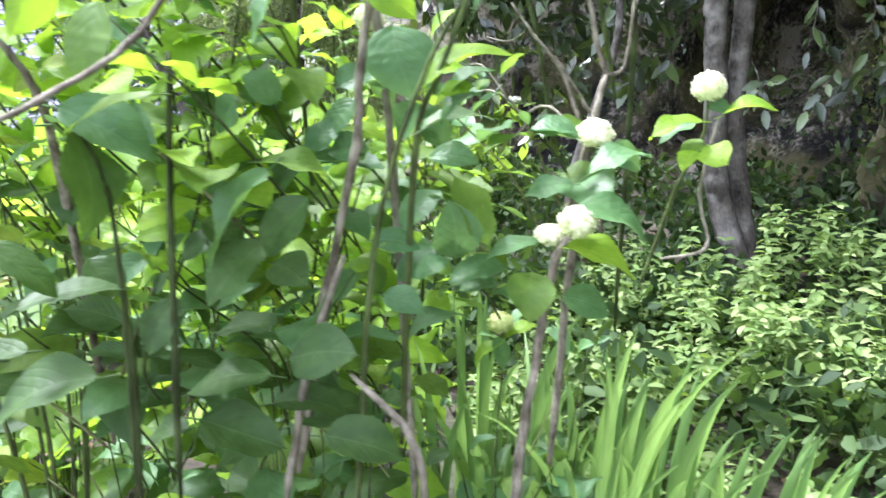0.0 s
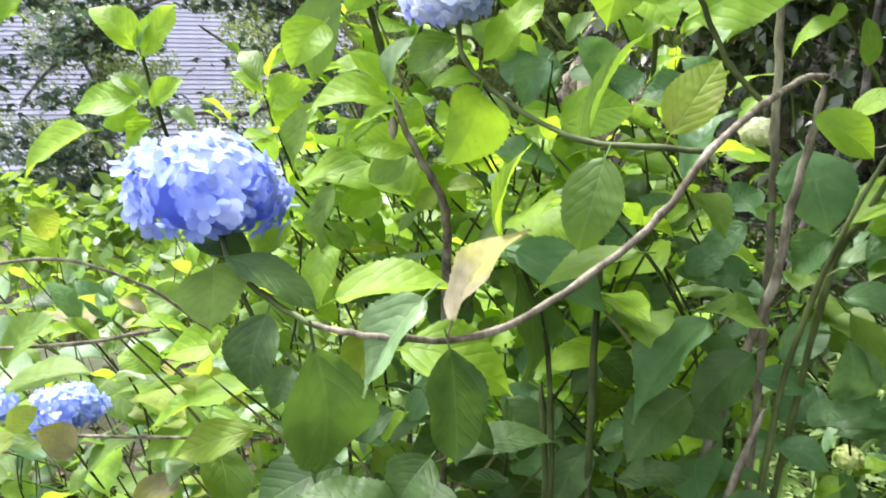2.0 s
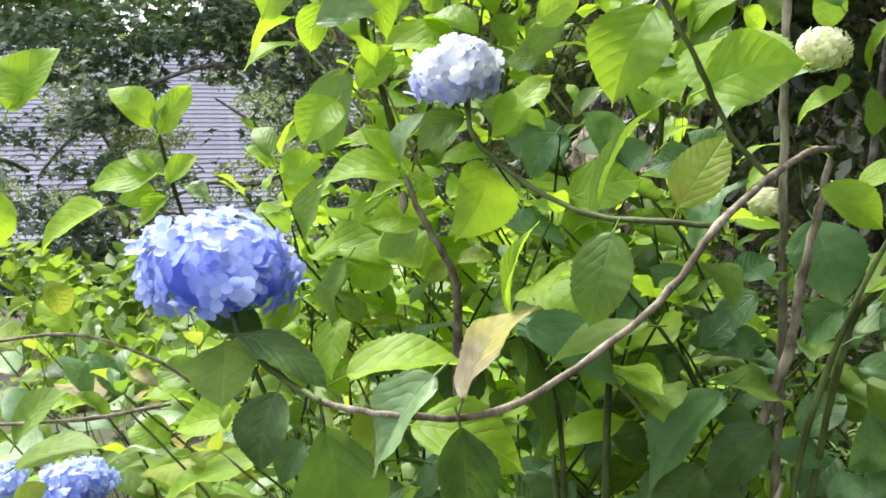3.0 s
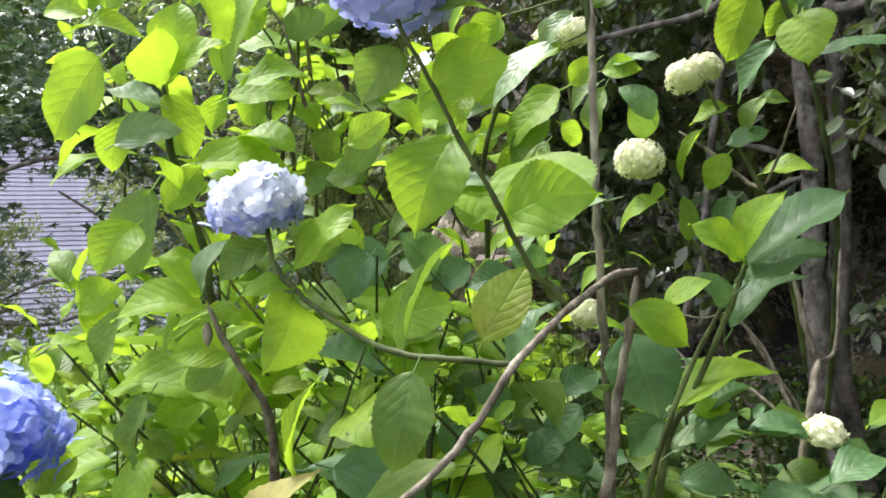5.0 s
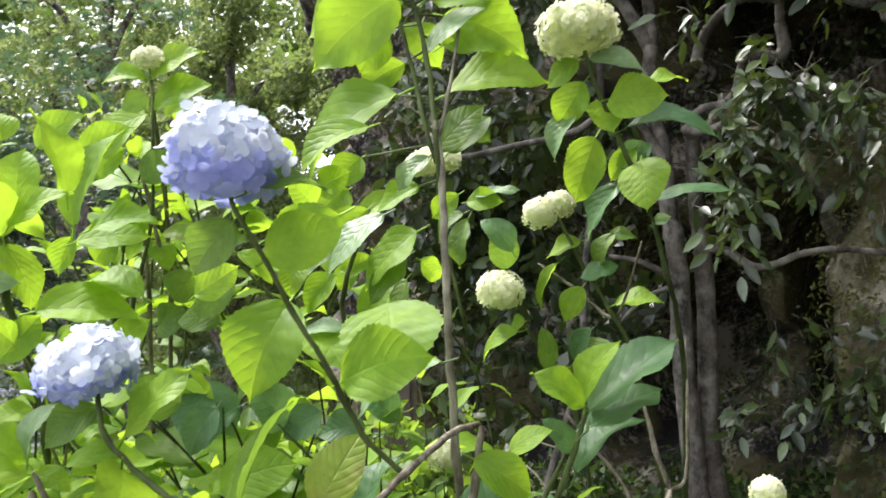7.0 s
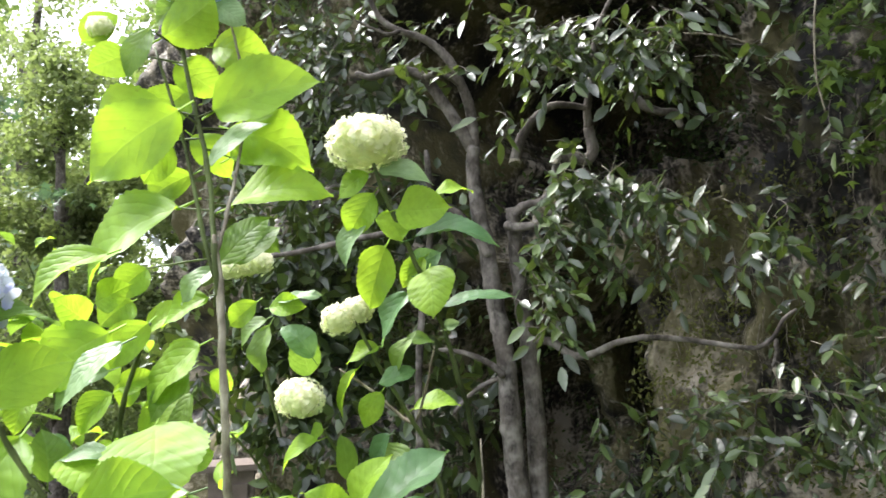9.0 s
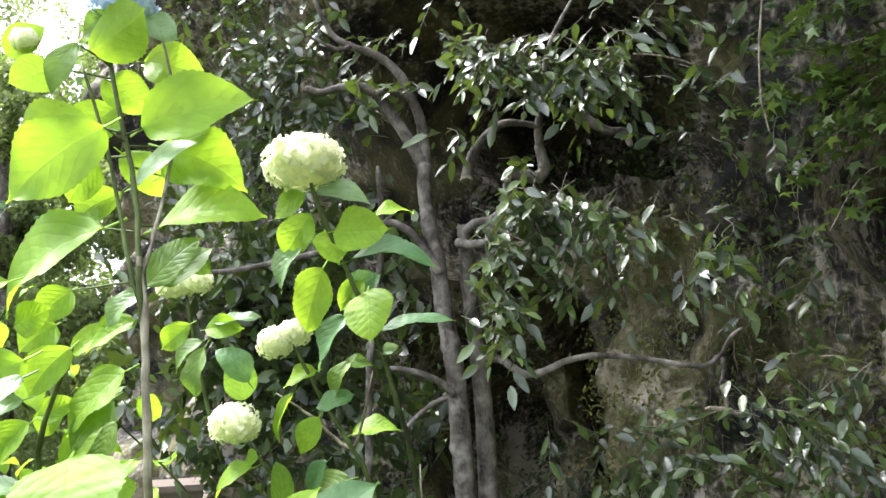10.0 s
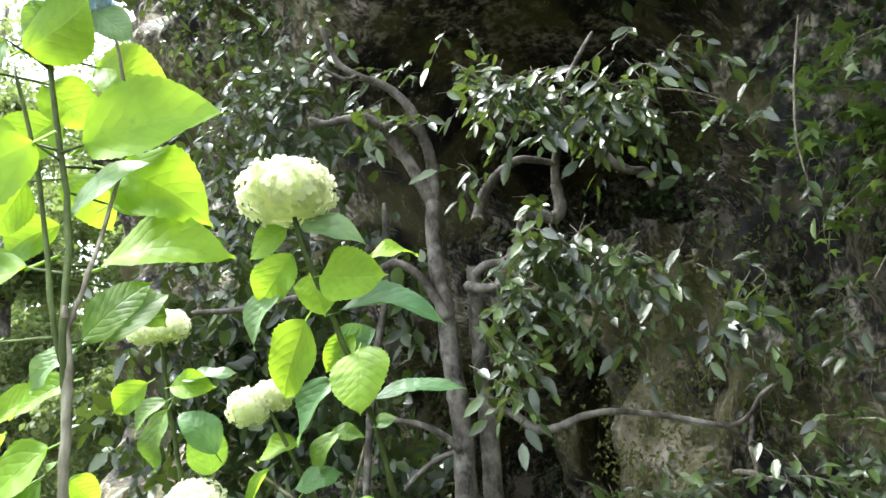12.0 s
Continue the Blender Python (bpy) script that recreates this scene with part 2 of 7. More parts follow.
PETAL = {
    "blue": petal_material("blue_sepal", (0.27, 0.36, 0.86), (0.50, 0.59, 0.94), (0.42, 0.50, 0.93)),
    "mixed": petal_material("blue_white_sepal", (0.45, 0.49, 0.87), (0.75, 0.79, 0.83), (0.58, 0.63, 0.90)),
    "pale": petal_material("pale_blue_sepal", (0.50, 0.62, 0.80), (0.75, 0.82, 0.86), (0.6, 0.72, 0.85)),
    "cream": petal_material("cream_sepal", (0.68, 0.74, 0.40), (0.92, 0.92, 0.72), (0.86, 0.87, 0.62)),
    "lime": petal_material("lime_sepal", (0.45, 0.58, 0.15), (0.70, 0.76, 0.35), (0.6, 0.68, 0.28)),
}


def rock_material():
    m, t, b = graph("damp_rock_shaded_clefts")
    n1, n2 = noise_of(t, 1.2, 8.0), noise_of(t, 9.0, 6.0)
    mp = add(t, "ShaderNodeMapping", Scale=(7.0, 7.0, 1.1))
    t.links.new(t.nodes.new("ShaderNodeTexCoord").outputs["Object"], mp.inputs[0])
    n3 = add(t, "ShaderNodeTexNoise", Scale=1.6, Detail=6.0)
    t.links.new(mp.outputs[0], n3.inputs["Vector"])
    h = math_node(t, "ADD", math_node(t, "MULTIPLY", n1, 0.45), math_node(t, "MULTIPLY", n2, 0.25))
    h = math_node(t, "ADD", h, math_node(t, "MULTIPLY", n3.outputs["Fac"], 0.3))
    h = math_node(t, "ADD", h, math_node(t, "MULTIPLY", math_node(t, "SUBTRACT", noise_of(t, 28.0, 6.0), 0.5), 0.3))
    # low points of the bump height go near black: cleft shade in the colour
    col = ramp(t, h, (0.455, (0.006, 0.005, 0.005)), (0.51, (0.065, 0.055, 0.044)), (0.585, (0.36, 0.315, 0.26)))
    moss = ramp(t, noise_of(t, 2.1, 6.0), (0.45, (0, 0, 0)), (0.6, (1, 1, 1)))
    col = mix(t, math_node(t, "MULTIPLY", moss, 0.6), col, (0.135, 0.12, 0.045))
    t.links.new(col, b.inputs["Base Color"])
    b.inputs["Roughness"].default_value = 0.85
    bump(t, b, h, 1.0, 0.05)
    return m


def soil_material():
    m, t, b = graph("garden_soil")
    n1, n2 = noise_of(t, 1.5, 6.0), noise_of(t, 30.0, 6.0)
    h = math_node(t, "ADD", math_node(t, "MULTIPLY", n1, 0.5), math_node(t, "MULTIPLY", n2, 0.5))
    col = ramp(t, h, (0.3, (0.02, 0.015, 0.01)), (0.5, (0.04, 0.032, 0.022)), (0.68, (0.08, 0.066, 0.042)))
    green = ramp(t, noise_of(t, 0.8, 5.0), (0.48, (0, 0, 0)), (0.6, (1, 1, 1)))
    col = mix(t, math_node(t, "MULTIPLY", green, 0.7), col, (0.042, 0.058, 0.02))
    t.links.new(col, b.inputs["Base Color"])
    b.inputs["Roughness"].default_value = 0.95
    bump(t, b, h, 1.0, 0.03)
    return m


def plain_material(name, dark, light, scale, rough, strength=0.4):
    m, t, b = graph(name)
    n = noise_of(t, scale, 5.0)
    info = t.nodes.new("ShaderNodeObjectInfo")
    tone = math_node(t, "ADD", math_node(t, "MULTIPLY", n, 0.7), math_node(t, "MULTIPLY", info.outputs["Random"], 0.3))
    t.links.new(ramp(t, tone, (0.25, dark), (0.75, light)), b.inputs["Base Color"])
    b.inputs["Roughness"].default_value = rough
    bump(t, b, n, strength, 0.01)
    return m


ROCK, SOIL = rock_material(), soil_material()
TILE = plain_material("grey_roof_tile", (0.29, 0.28, 0.36), (0.48, 0.47, 0.57), 3.0, 0.5)
PLASTER = plain_material("house_plaster", (0.35, 0.32, 0.28), (0.48, 0.45, 0.40), 4.0, 0.8)
BOARD = plain_material("weathered_board", (0.10, 0.075, 0.06), (0.19, 0.15, 0.125), 14.0, 0.7)
GLASS = plain_material("dark_pane", (0.02, 0.025, 0.03), (0.04, 0.045, 0.05), 2.0, 0.1, 0.0)


# ---- building helpers ----
def mesh_of(name, verts, faces, material, uvs=None, smooth=True):
    me = bpy.data.meshes.new(name)
    me.from_pydata([tuple(v) for v in verts], [], [tuple(f) for f in faces])
    if uvs is not None:
        layer = me.uv_layers.new(name="UVMap")
        index = np.zeros(len(me.loops), dtype=np.int32)
        me.loops.foreach_get("vertex_index", index)
        layer.data.foreach_set("uv", np.asarray(uvs, dtype=np.float32)[index].ravel())
    if smooth:
        me.polygons.foreach_set("use_smooth", np.ones(len(me.polygons), dtype=bool))
    if material:
        me.materials.append(material)
    me.update()
    return me


def part(name, me, parent, m=None, label="", kind=""):
    ob = new(name, me)
    ob.parent = parent
    ob.matrix_basis = parent.matrix_basis.inverted() @ (m or Matrix.Identity(4))
    return tagged(ob, label=label, kind=kind)


def thing(name, place, label, category, group="", kind=""):
    ob = new(name)
    ob.empty_display_size = 0.1
    ob.matrix_basis = Matrix.Translation(place)
    return tagged(ob, label, category, group, kind)


def smooth_line(points, steps):
    """A Catmull-Rom line through the points."""
    p = [Vector(q) for q in points]
    p = [p[0] * 2 - p[1]] + p + [p[-1] * 2 - p[-2]]
    out = []
    for i in range(1, len(p) - 2):
        a, b, c, d = p[i - 1 : i + 3]
        for k in range(steps):
            s = k / steps
            out.append(0.5 * (2 * b + (c - a) * s + (2 * a - 5 * b + 4 * c - d) * s**2 + (3 * b - a - 3 * c + d) * s**3))
    return out + [p[-2]]


def tube(points, r0, r1, sides=7, steps=4, knots=0.08, seed=0):
    """Verts and faces of a tapered, slightly knotty tube."""
    rnd = random.Random(seed)
    line = smooth_line(points, steps)
    n, verts, faces = len(line), [], []
    side = Vector((0.31, 0.87, 0.12))
    wander = 0.3 if max(r0, r1) < 0.012 else 0.05
    for i in range(1, n - 1):
        line[i] = line[i] + Vector([rnd.uniform(-1, 1) * wander * (r0 + (r1 - r0) * i / n) for _ in range(3)])
    for i, q in enumerate(line):
        way = (line[min(i + 1, n - 1)] - line[max(i - 1, 0)]).normalized()
        side = (side - way * side.dot(way)).normalized()
        other = way.cross(side)
        r = (r0 + (r1 - r0) * i / (n - 1)) * (1 + rnd.uniform(-knots, knots))
        if i % steps == 0 and 0 < i < n - 1:
            r *= 1 + (4 if max(r0, r1) < 0.012 else 2) * knots
        if i in (0, n - 1) and r1 < 0.02:
            r *= 0.55
        for k in range(sides):
            a = 2 * math.pi * k / sides
            verts.append(q + (side * math.cos(a) + other * math.sin(a)) * r)
    for i in range(n - 1):
        for k in range(sides):
            j = (k + 1) % sides
            faces.append((i * sides + k, i * sides + j, (i + 1) * sides + j, (i + 1) * sides + k))
    faces.append(tuple(range(sides - 1, -1, -1)))
    faces.append(tuple((n - 1) * sides + k for k in range(sides)))
    return verts, faces


def stem(shrub, kind, r0, r1, *points):
    name = "limb" if kind == "trunk" else "stem"
    big = kind == "trunk"
    v, f = tube(points, r0, r1, 12 if big else 8, 8 if big else 5, 0.045 if big else 0.05, len(shrub.children))
    return part(name, mesh_of(name, v, f, STEM[kind]), shrub)


def leaf_shape(seed, rows=30, cols=6):
    """An ovate, toothed, quilted leaf of length 1 and width 1 with a stalk: base at the origin, tip at y = 1, face up."""
    rnd = random.Random(seed)
    arch, fold, twist, wave = rnd.uniform(0.0, 0.12), rnd.uniform(0.03, 0.30), rnd.uniform(-0.35, 0.35), rnd.uniform(0.012, 0.045)
    phase, full, bow, droop = rnd.uniform(0, 6), rnd.uniform(0.80, 1.02), rnd.uniform(-0.06, 0.06), rnd.uniform(0.02, 0.24)
    round_off, skew = rnd.uniform(0.62, 0.76), rnd.uniform(-0.06, 0.06)
    verts, uvs, faces = [], [], []
    for i in range(rows + 1):
        v = i / rows
        w = 0.5 * max(0.0, math.sin(math.pi * min(1.0, v / 0.95) ** full)) ** round_off
        w = max(w, 0.075 * (1 - v) / 0.2 if v > 0.8 else 0.0, 0.006)
        tooth = 1 + (0.026 if i % 2 else -0.026) * (1 if 0.08 < v < 0.95 else 0)
        for k in range(cols + 1):
            s = 2 * k / cols - 1
            x = s * w * (tooth if abs(s) == 1 else 1) * (1 + skew * s)
            z = arch * 4 * v * (1 - v) - droop * v**3 + fold * abs(x) ** 1.3 + wave * math.sin(11 * v + phase + 2 * s) * abs(s) ** 1.5 + twist * x * (v - 0.4)
            z += 0.005 * math.cos(2 * math.pi * (7 * v - 8 * abs(x) ** 1.35)) * min(1.0, 5 * (1 - v))
            verts.append((x + bow * math.sin(math.pi * v), v, z))
            uvs.append((0.5 + x, v))
    for i in range(rows):
        for k in range(cols):
            a = i * (cols + 1) + k
            faces.append((a, a + 1, a + cols + 2, a + cols + 1))
    n = len(verts)
    for x, y, z in ((-0.02, 0.02, 0), (0.02, 0.02, 0), (0.016, -0.16, -0.05), (-0.016, -0.16, -0.05), (0, 0.02, -0.02), (0, -0.16, -0.065)):
        verts.append((x, y, z))
        uvs.append((0.5, 0.02))
    faces += [(n, n + 3, n + 2, n + 1), (n, n + 4, n + 5, n + 3), (n + 1, n + 2, n + 5, n + 4)]
    return verts, faces, uvs


LEAF_SHAPES = [leaf_shape(s) for s in range(10)]
FILL_SHAPES = [leaf_shape(s + 50, 14, 4) for s in range(9)]
LEAF_MESH = {}


def leaf_mesh(tone, k, fill=False):
    key = (tone, k, fill)
    if key not in LEAF_MESH:
        v, f, u = (FILL_SHAPES if fill else LEAF_SHAPES)[k]
        LEAF_MESH[key] = mesh_of("leaf", v, f, LEAF[tone], u)
    return LEAF_MESH[key]


LEAF_LABEL = {"o": "withered yellow-brown leaf", "t": "yellowing leaf with brown blotches"}
leaf_count = [0]


def leaf(shrub, tone, base, tip, width, normal, fill=False):
    base, tip, z = Vector(base), Vector(tip), Vector(normal)
    y = tip - base
    size = y.length
    y.normalize()
    x = y.cross(z).normalized()
    z = x.cross(y)
    m = Matrix((x * width, y * size, z * size)).transposed().to_4x4()
    m.translation = base
    leaf_count[0] += 1
    n = leaf_count[0] * 7
    return part("leaf", leaf_mesh(tone, n % (9 if fill else 10), fill), shrub, m, LEAF_LABEL.get(tone, ""))


HEAD_COUNT = [0]


def mophead(shrub, centre, wide, flat, palette):
    """A mophead: four-sepalled florets crowded over a flattened dome."""
    HEAD_COUNT[0] += 1
    rnd = random.Random(HEAD_COUNT[0])
    flat *= 1.05
    verts, faces = [], []
    count = 220 if wide > 0.1 else 110
    size = 0.122 if wide > 0.1 else 0.165
    if palette == "mixed":
        count, size = 140, 0.162
    lobe, rough = rnd.uniform(0, 6.28), 0.12 if palette in ("cream", "lime") else 0.30
    if palette == "cream":
        count, size = int(count * 1.35), size * 0.86
    for i in range(count):
        h = 1 - (1.9 if palette == "cream" else 1.72) * (i + 0.5) / count
        a = i * 2.39996 + rnd.uniform(-0.2, 0.2)
        r = math.sqrt(max(0, 1 - h * h))
        n = Vector((r * math.cos(a), r * math.sin(a), h))
        swell = 1 + 0.23 * rough * math.sin(2 * a + lobe) + rough * noise.noise(n * 1.9 + Vector((lobe * 3, 0, 0))) + 0.28 * rough * noise.noise(n * 4.5)
        c = Vector((n.x, n.y, n.z * flat)) * 0.45 * rnd.uniform(0.9, 1.05) * swell
        n = (Vector((n.x * flat, n.y * flat, n.z)) + Vector([rnd.uniform(-1.3, 1.3) * max(rough, 0.2) for _ in range(3)])).normalized()
        u = n.orthogonal().normalized()
        w = n.cross(u)
        turn, s = rnd.uniform(0, 6.28), size * rnd.uniform(0.8, 1.15)
        for k in range(4):
            b = turn + k * math.pi / 2 + rnd.uniform(-0.12, 0.12)
            d, e = u * math.cos(b) + w * math.sin(b), w * math.cos(b) - u * math.sin(b)
            cup, q = rnd.uniform(-0.25, 0.65), len(verts)
            for l, t, z in ((0.02, 0, 0), (0.30, -0.36, 0.08), (0.34, 0, 0.02), (0.30, 0.36, 0.08), (0.66, -0.48, 0.32), (0.70, 0, 0.2), (0.66, 0.48, 0.32), (0.95, -0.22, 0.5), (1.0, 0.0, 0.42), (0.95, 0.22, 0.5)):
                verts.append(c + (d * l + e * t) * s * 0.62 + n * (z * cup * s))
            faces += [(q, q + 1, q + 2), (q, q + 2, q + 3), (q + 1, q + 4, q + 5, q + 2), (q + 2, q + 5, q + 6, q + 3), (q + 4, q + 7, q + 8, q + 5), (q + 5, q + 8, q + 9, q + 6)]
    n0 = len(verts)
    for i in range(6):
        h = math.pi * i / 5
        for k in range(10):
            a = 2 * math.pi * k / 10
            verts.append(Vector((math.sin(h) * math.cos(a), math.sin(h) * math.sin(a), math.cos(h) * flat)) * 0.38)
    for i in range(5):
        for k in range(10):
            faces.append((n0 + i * 10 + k, n0 + i * 10 + (k + 1) % 10, n0 + (i + 1) * 10 + (k + 1) % 10, n0 + (i + 1) * 10 + k))
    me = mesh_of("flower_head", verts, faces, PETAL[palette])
    m = Matrix.Translation(centre) @ pose(0, 0, 0, rnd.uniform(-12, 12), rnd.uniform(-12, 12), rnd.uniform(0, 360)) @ Matrix.Scale(wide, 4)
    words = {"blue": "deep blue mophead flower", "mixed": "lilac-blue and white mophead flower", "cream": "greenish cream mophead flower", "pale": "pale blue mophead flower", "lime": "young lime-green flower head"}
    return part("flower_head", me, shrub, m, words[palette])


def shoot(shrub, base, top, pairs, size, tones, seed, bare=0.35):
    """A leafy shoot: a stem with crossed pairs of leaves, the largest in the middle and a folded pair at the tip."""
    rnd = random.Random(seed)
    base, top = Vector(base), Vector(top)
    sway = 0.12 * min(1.0, (top - base).length)
    bend = Vector((rnd.uniform(-sway, sway), rnd.uniform(-sway, sway), 0))
    line = [base, base.lerp(top, 0.5) + bend, top]
    stem(shrub, rnd.choice(("green", "green", "olive", "shade")), 0.0024, 0.0015, *line)
    for i in range(pairs):
        f = bare + (1 - bare) * i / max(1, pairs - 1)
        q = base.lerp(top, f) + bend * (4 * f * (1 - f))
        a = i * math.pi / 2 + rnd.uniform(-0.4, 0.4) + seed
        young = i == pairs - 1
        for s in (0, math.pi):
            if rnd.random() < 0.08:
                continue
            rise = rnd.uniform(0.5, 1.1) if young else rnd.uniform(-0.55, 0.35) + 0.5 * (f - 0.5)
            out = Vector((math.cos(a + s), math.sin(a + s), rise))
            long = size * rnd.uniform(0.45, 1.2) * (0.65 if young else 1.0)
            normal = Vector((rnd.uniform(-0.6, 0.6), rnd.uniform(-0.7, 0.3), 1))
            leaf(shrub, rnd.choice(tones), q + out * 0.02, q + out.normalized() * (long + 0.02), long * (rnd.uniform(0.32, 0.45) if young else rnd.uniform(0.48, 0.72)), normal, True)


def tuft(shrub, x, y, z, size, tones, seed, pairs=3):
    """A leafy shoot end on a thin side branch."""
    rnd = random.Random(seed)
    a = rnd.uniform(0, 6.28)
    drop = min(z, rnd.uniform(0.20, 0.34))
    base = Vector((x + 0.16 * math.cos(a), y + 0.06 + 0.16 * abs(math.sin(a)), z - drop))
    shoot(shrub, base, (x, y, z), pairs, size * 0.78, tones, seed, 0.4)


def leaf_cloud(points, size, rnd, aspect=0.5, up=0.6, droop=0.3, face=(0, 0, 1), fine=False, axis=None, far=False):
    """Verts and faces of many small folded leaves at the points (numpy, n by 3); far ones are plainer."""
    n = len(points)
    if axis is None:
        axis = rnd.normal(size=(n, 3))
        axis[:, 2] -= droop
    axis /= np.linalg.norm(axis, axis=1)[:, None]
    nor = rnd.normal(size=(n, 3)) * (1 - up) + np.array(face) * up
    side = np.cross(axis, nor)
    side /= np.linalg.norm(side, axis=1)[:, None] + 1e-9
    nor = np.cross(side, axis)
    long = size * rnd.uniform(0.55, 1.25, n)[:, None]
    w = long * aspect * 0.5
    fold = w * 0.3
    if fine:
        line = [points + axis * long * f - np.array([0, 0, 1.0]) * long * 0.22 * f**2 for f in (0.0, 0.24, 0.52, 0.8, 1.0)]
        rows = list(line)
        for sign in (1, -1):
            for k, part_wide in ((1, 0.8), (2, 1.0), (3, 0.62)):
                rows.append(line[k] + sign * side * w * part_wide + nor * fold * part_wide)
        k = np.arange(n)[:, None] * 11
        tris = [(0, 1, 5), (8, 1, 0), (7, 3, 4), (4, 3, 10)]
        four = [(5, 1, 2, 6), (6, 2, 3, 7), (1, 8, 9, 2), (2, 9, 10, 3)]
    elif far:
        wide = axis * long * 0.45 + nor * fold
        rows = [points, points + wide + side * w * 1.2, points + axis * long, points + wide - side * w * 1.2]
        k = np.arange(n)[:, None] * 4
        tris, four = [(0, 1, 2), (0, 2, 3)], []
    else:
        rows = [points, points + axis * long * 0.35 + side * w + nor * fold, points + axis * long * 0.35 - side * w + nor * fold,
                points + axis * long * 0.7 + side * w * 0.75 + nor * fold * 0.5, points + axis * long * 0.7 - side * w * 0.75 + nor * fold * 0.5,
                points + axis * long * 0.5, points + axis * long]
        k = np.arange(n)[:, None] * 7
        tris, four = [(0, 5, 1), (0, 2, 5)], [(1, 5, 6, 3), (2, 4, 6, 5)]
    v = np.stack(rows, 1).reshape(-1, 3)
    tris = np.concatenate([k + np.array([q]) for q in tris], 0)
    four = np.concatenate([k + np.array([q]) for q in four], 0).tolist() if four else []
    return v, [tuple(f) for f in tris.tolist()] + [tuple(f) for f in four]


def star_cloud(points, size, rnd):
    """Small five-lobed leaves at the points, drooping a little."""
    n = len(points)
    nor = rnd.normal(size=(n, 3)) * 0.45 + np.array([0, 0, 0.8])
    nor /= np.linalg.norm(nor, axis=1)[:, None]
    u = np.cross(nor, rnd.normal(size=(n, 3)))
    u /= np.linalg.norm(u, axis=1)[:, None]
    w = np.cross(nor, u)
    long = size * rnd.uniform(0.6, 1.2, n)[:, None]
    rows = [points]
    for k, reach in enumerate((1.0, 0.85, 0.55, 0.55, 0.85)):
        a = k * 2 * math.pi / 5
        for turn, r, drop in ((-0.3, 0.4, 0.0), (0.0, 1.0, 0.18)):
            rows.append(points + (u * math.cos(a + turn) + w * math.sin(a + turn)) * long * r * reach - nor * long * drop)
    v = np.stack(rows, 1).reshape(-1, 3)
    k = np.arange(n)[:, None] * 11
    f = np.concatenate([k + np.array([[0, 1 + 2 * i, 2 + 2 * i, 1 + 2 * ((i + 1) % 5)]]) for i in range(5)], 0)
    return v, [tuple(q) for q in f.tolist()]


def clumps(centres, radii, count, rnd):
    """Points crowded near the skins of many small clumps."""
    which = rnd.randint(0, len(centres), count)
    d = rnd.normal(size=(count, 3))
    d /= np.linalg.norm(d, axis=1)[:, None]
    return np.asarray(centres)[which] + d * (np.asarray(radii)[which] * rnd.uniform(0.25, 1.0, count) ** 0.5)[:, None] * np.array([1, 1, 0.7])


# ---- ground ----
def ground_height(x, y):
    """Level by the path, falling away to the left and beyond."""
    d = max(0.0, -x * 0.7 + y * 0.55 - 3.2)
    return -min(8.0, 0.16 * d + 0.19 * max(0.0, d - 8)) + 0.05 * noise.noise(Vector((x * 1.3, y * 1.3, 0))) + 0.02 * noise.noise(Vector((x * 5, y * 5, 3)))


def build_ground():
    axis = sorted({round(s * v, 3) for s in (-1, 1) for v in [i * 0.16 for i in range(40)] + [6.4 * 1.25**i for i in range(1, 20)]})
    n = len(axis)
    verts = [(x, y, ground_height(x, y)) for y in axis for x in axis]
    faces = [(j * n + i, j * n + i + 1, (j + 1) * n + i + 1, (j + 1) * n + i) for j in range(n - 1) for i in range(n - 1)]
    return tagged(new("ground", mesh_of("ground", verts, faces, SOIL)), "dark garden soil with moss and leaf litter", "ground", kind="structure")


build_ground()


# ---- rock face ----
FACE_LINE = [(-2.6, 8.6), (-0.9, 6.6), (0.3, 5.2), (1.5, 4.75), (2.3, 4.0), (3.0, 3.2), (4.4, 2.2), (6.5, 0.8), (8.5, -2.0)]


HOLLOWS = [((0.35, 5.3, 0.9), 1.35, 1.5, 2.4), ((-0.6, 6.2, 1.4), 1.2, 1.4, 1.6), ((1.5, 4.6, 2.95), 0.8, 0.5, 1.6), ((0.9, 4.9, 3.9), 1.5, 0.75, 2.3), ((2.85, 3.35, 2.5), 0.75, 0.72, 1.6), ((0.45, 5.2, 3.55), 0.85, 0.85, 2.2), ((0.95, 4.95, 1.45), 0.55, 0.9, 1.8), ((0.3, 5.2, 2.75), 0.6, 0.6, 1.6)]


def face_point(s, z):
    """A point of the rough face: s from 0 to 1 along it, z up. Hollows run back into it."""
    k = s * (len(FACE_LINE) - 1)
    i = min(int(k), len(FACE_LINE) - 2)
    a, b = Vector((*FACE_LINE[i], 0)), Vector((*FACE_LINE[i + 1], 0))
    p = a.lerp(b, k - i)
    out = Vector((-0.55, -0.83, 0))
    p.z = z
    r = noise.fractal(p * 0.7, 1.0, 2.0, 5) * 0.5
    q = Vector((p.x, p.y, p.z * 0.6))
    r += (0.5 - abs(noise.noise(q * 2.3))) * 0.26 + (0.5 - abs(noise.noise(q * 5.7 + Vector((3, 1, 2))))) * 0.16 + noise.noise(p * 12) * 0.05
    for (x, y, h), wide, high, deep in HOLLOWS:
        q = ((p.x - x) ** 2 + (p.y - y) ** 2) / wide**2 + (z - h) ** 2 / high**2
        r -= deep * max(0.0, 1 - q) ** 0.5 if q < 1 else 0.0
    # the top juts out, unseen and further on the right, to shade the face
    return p + out * (r - 0.05 * z + 0.5 * min(1, max(0, z - 3.6)) * (1 + 2.2 * min(1, max(0, p.x - 1.2))))


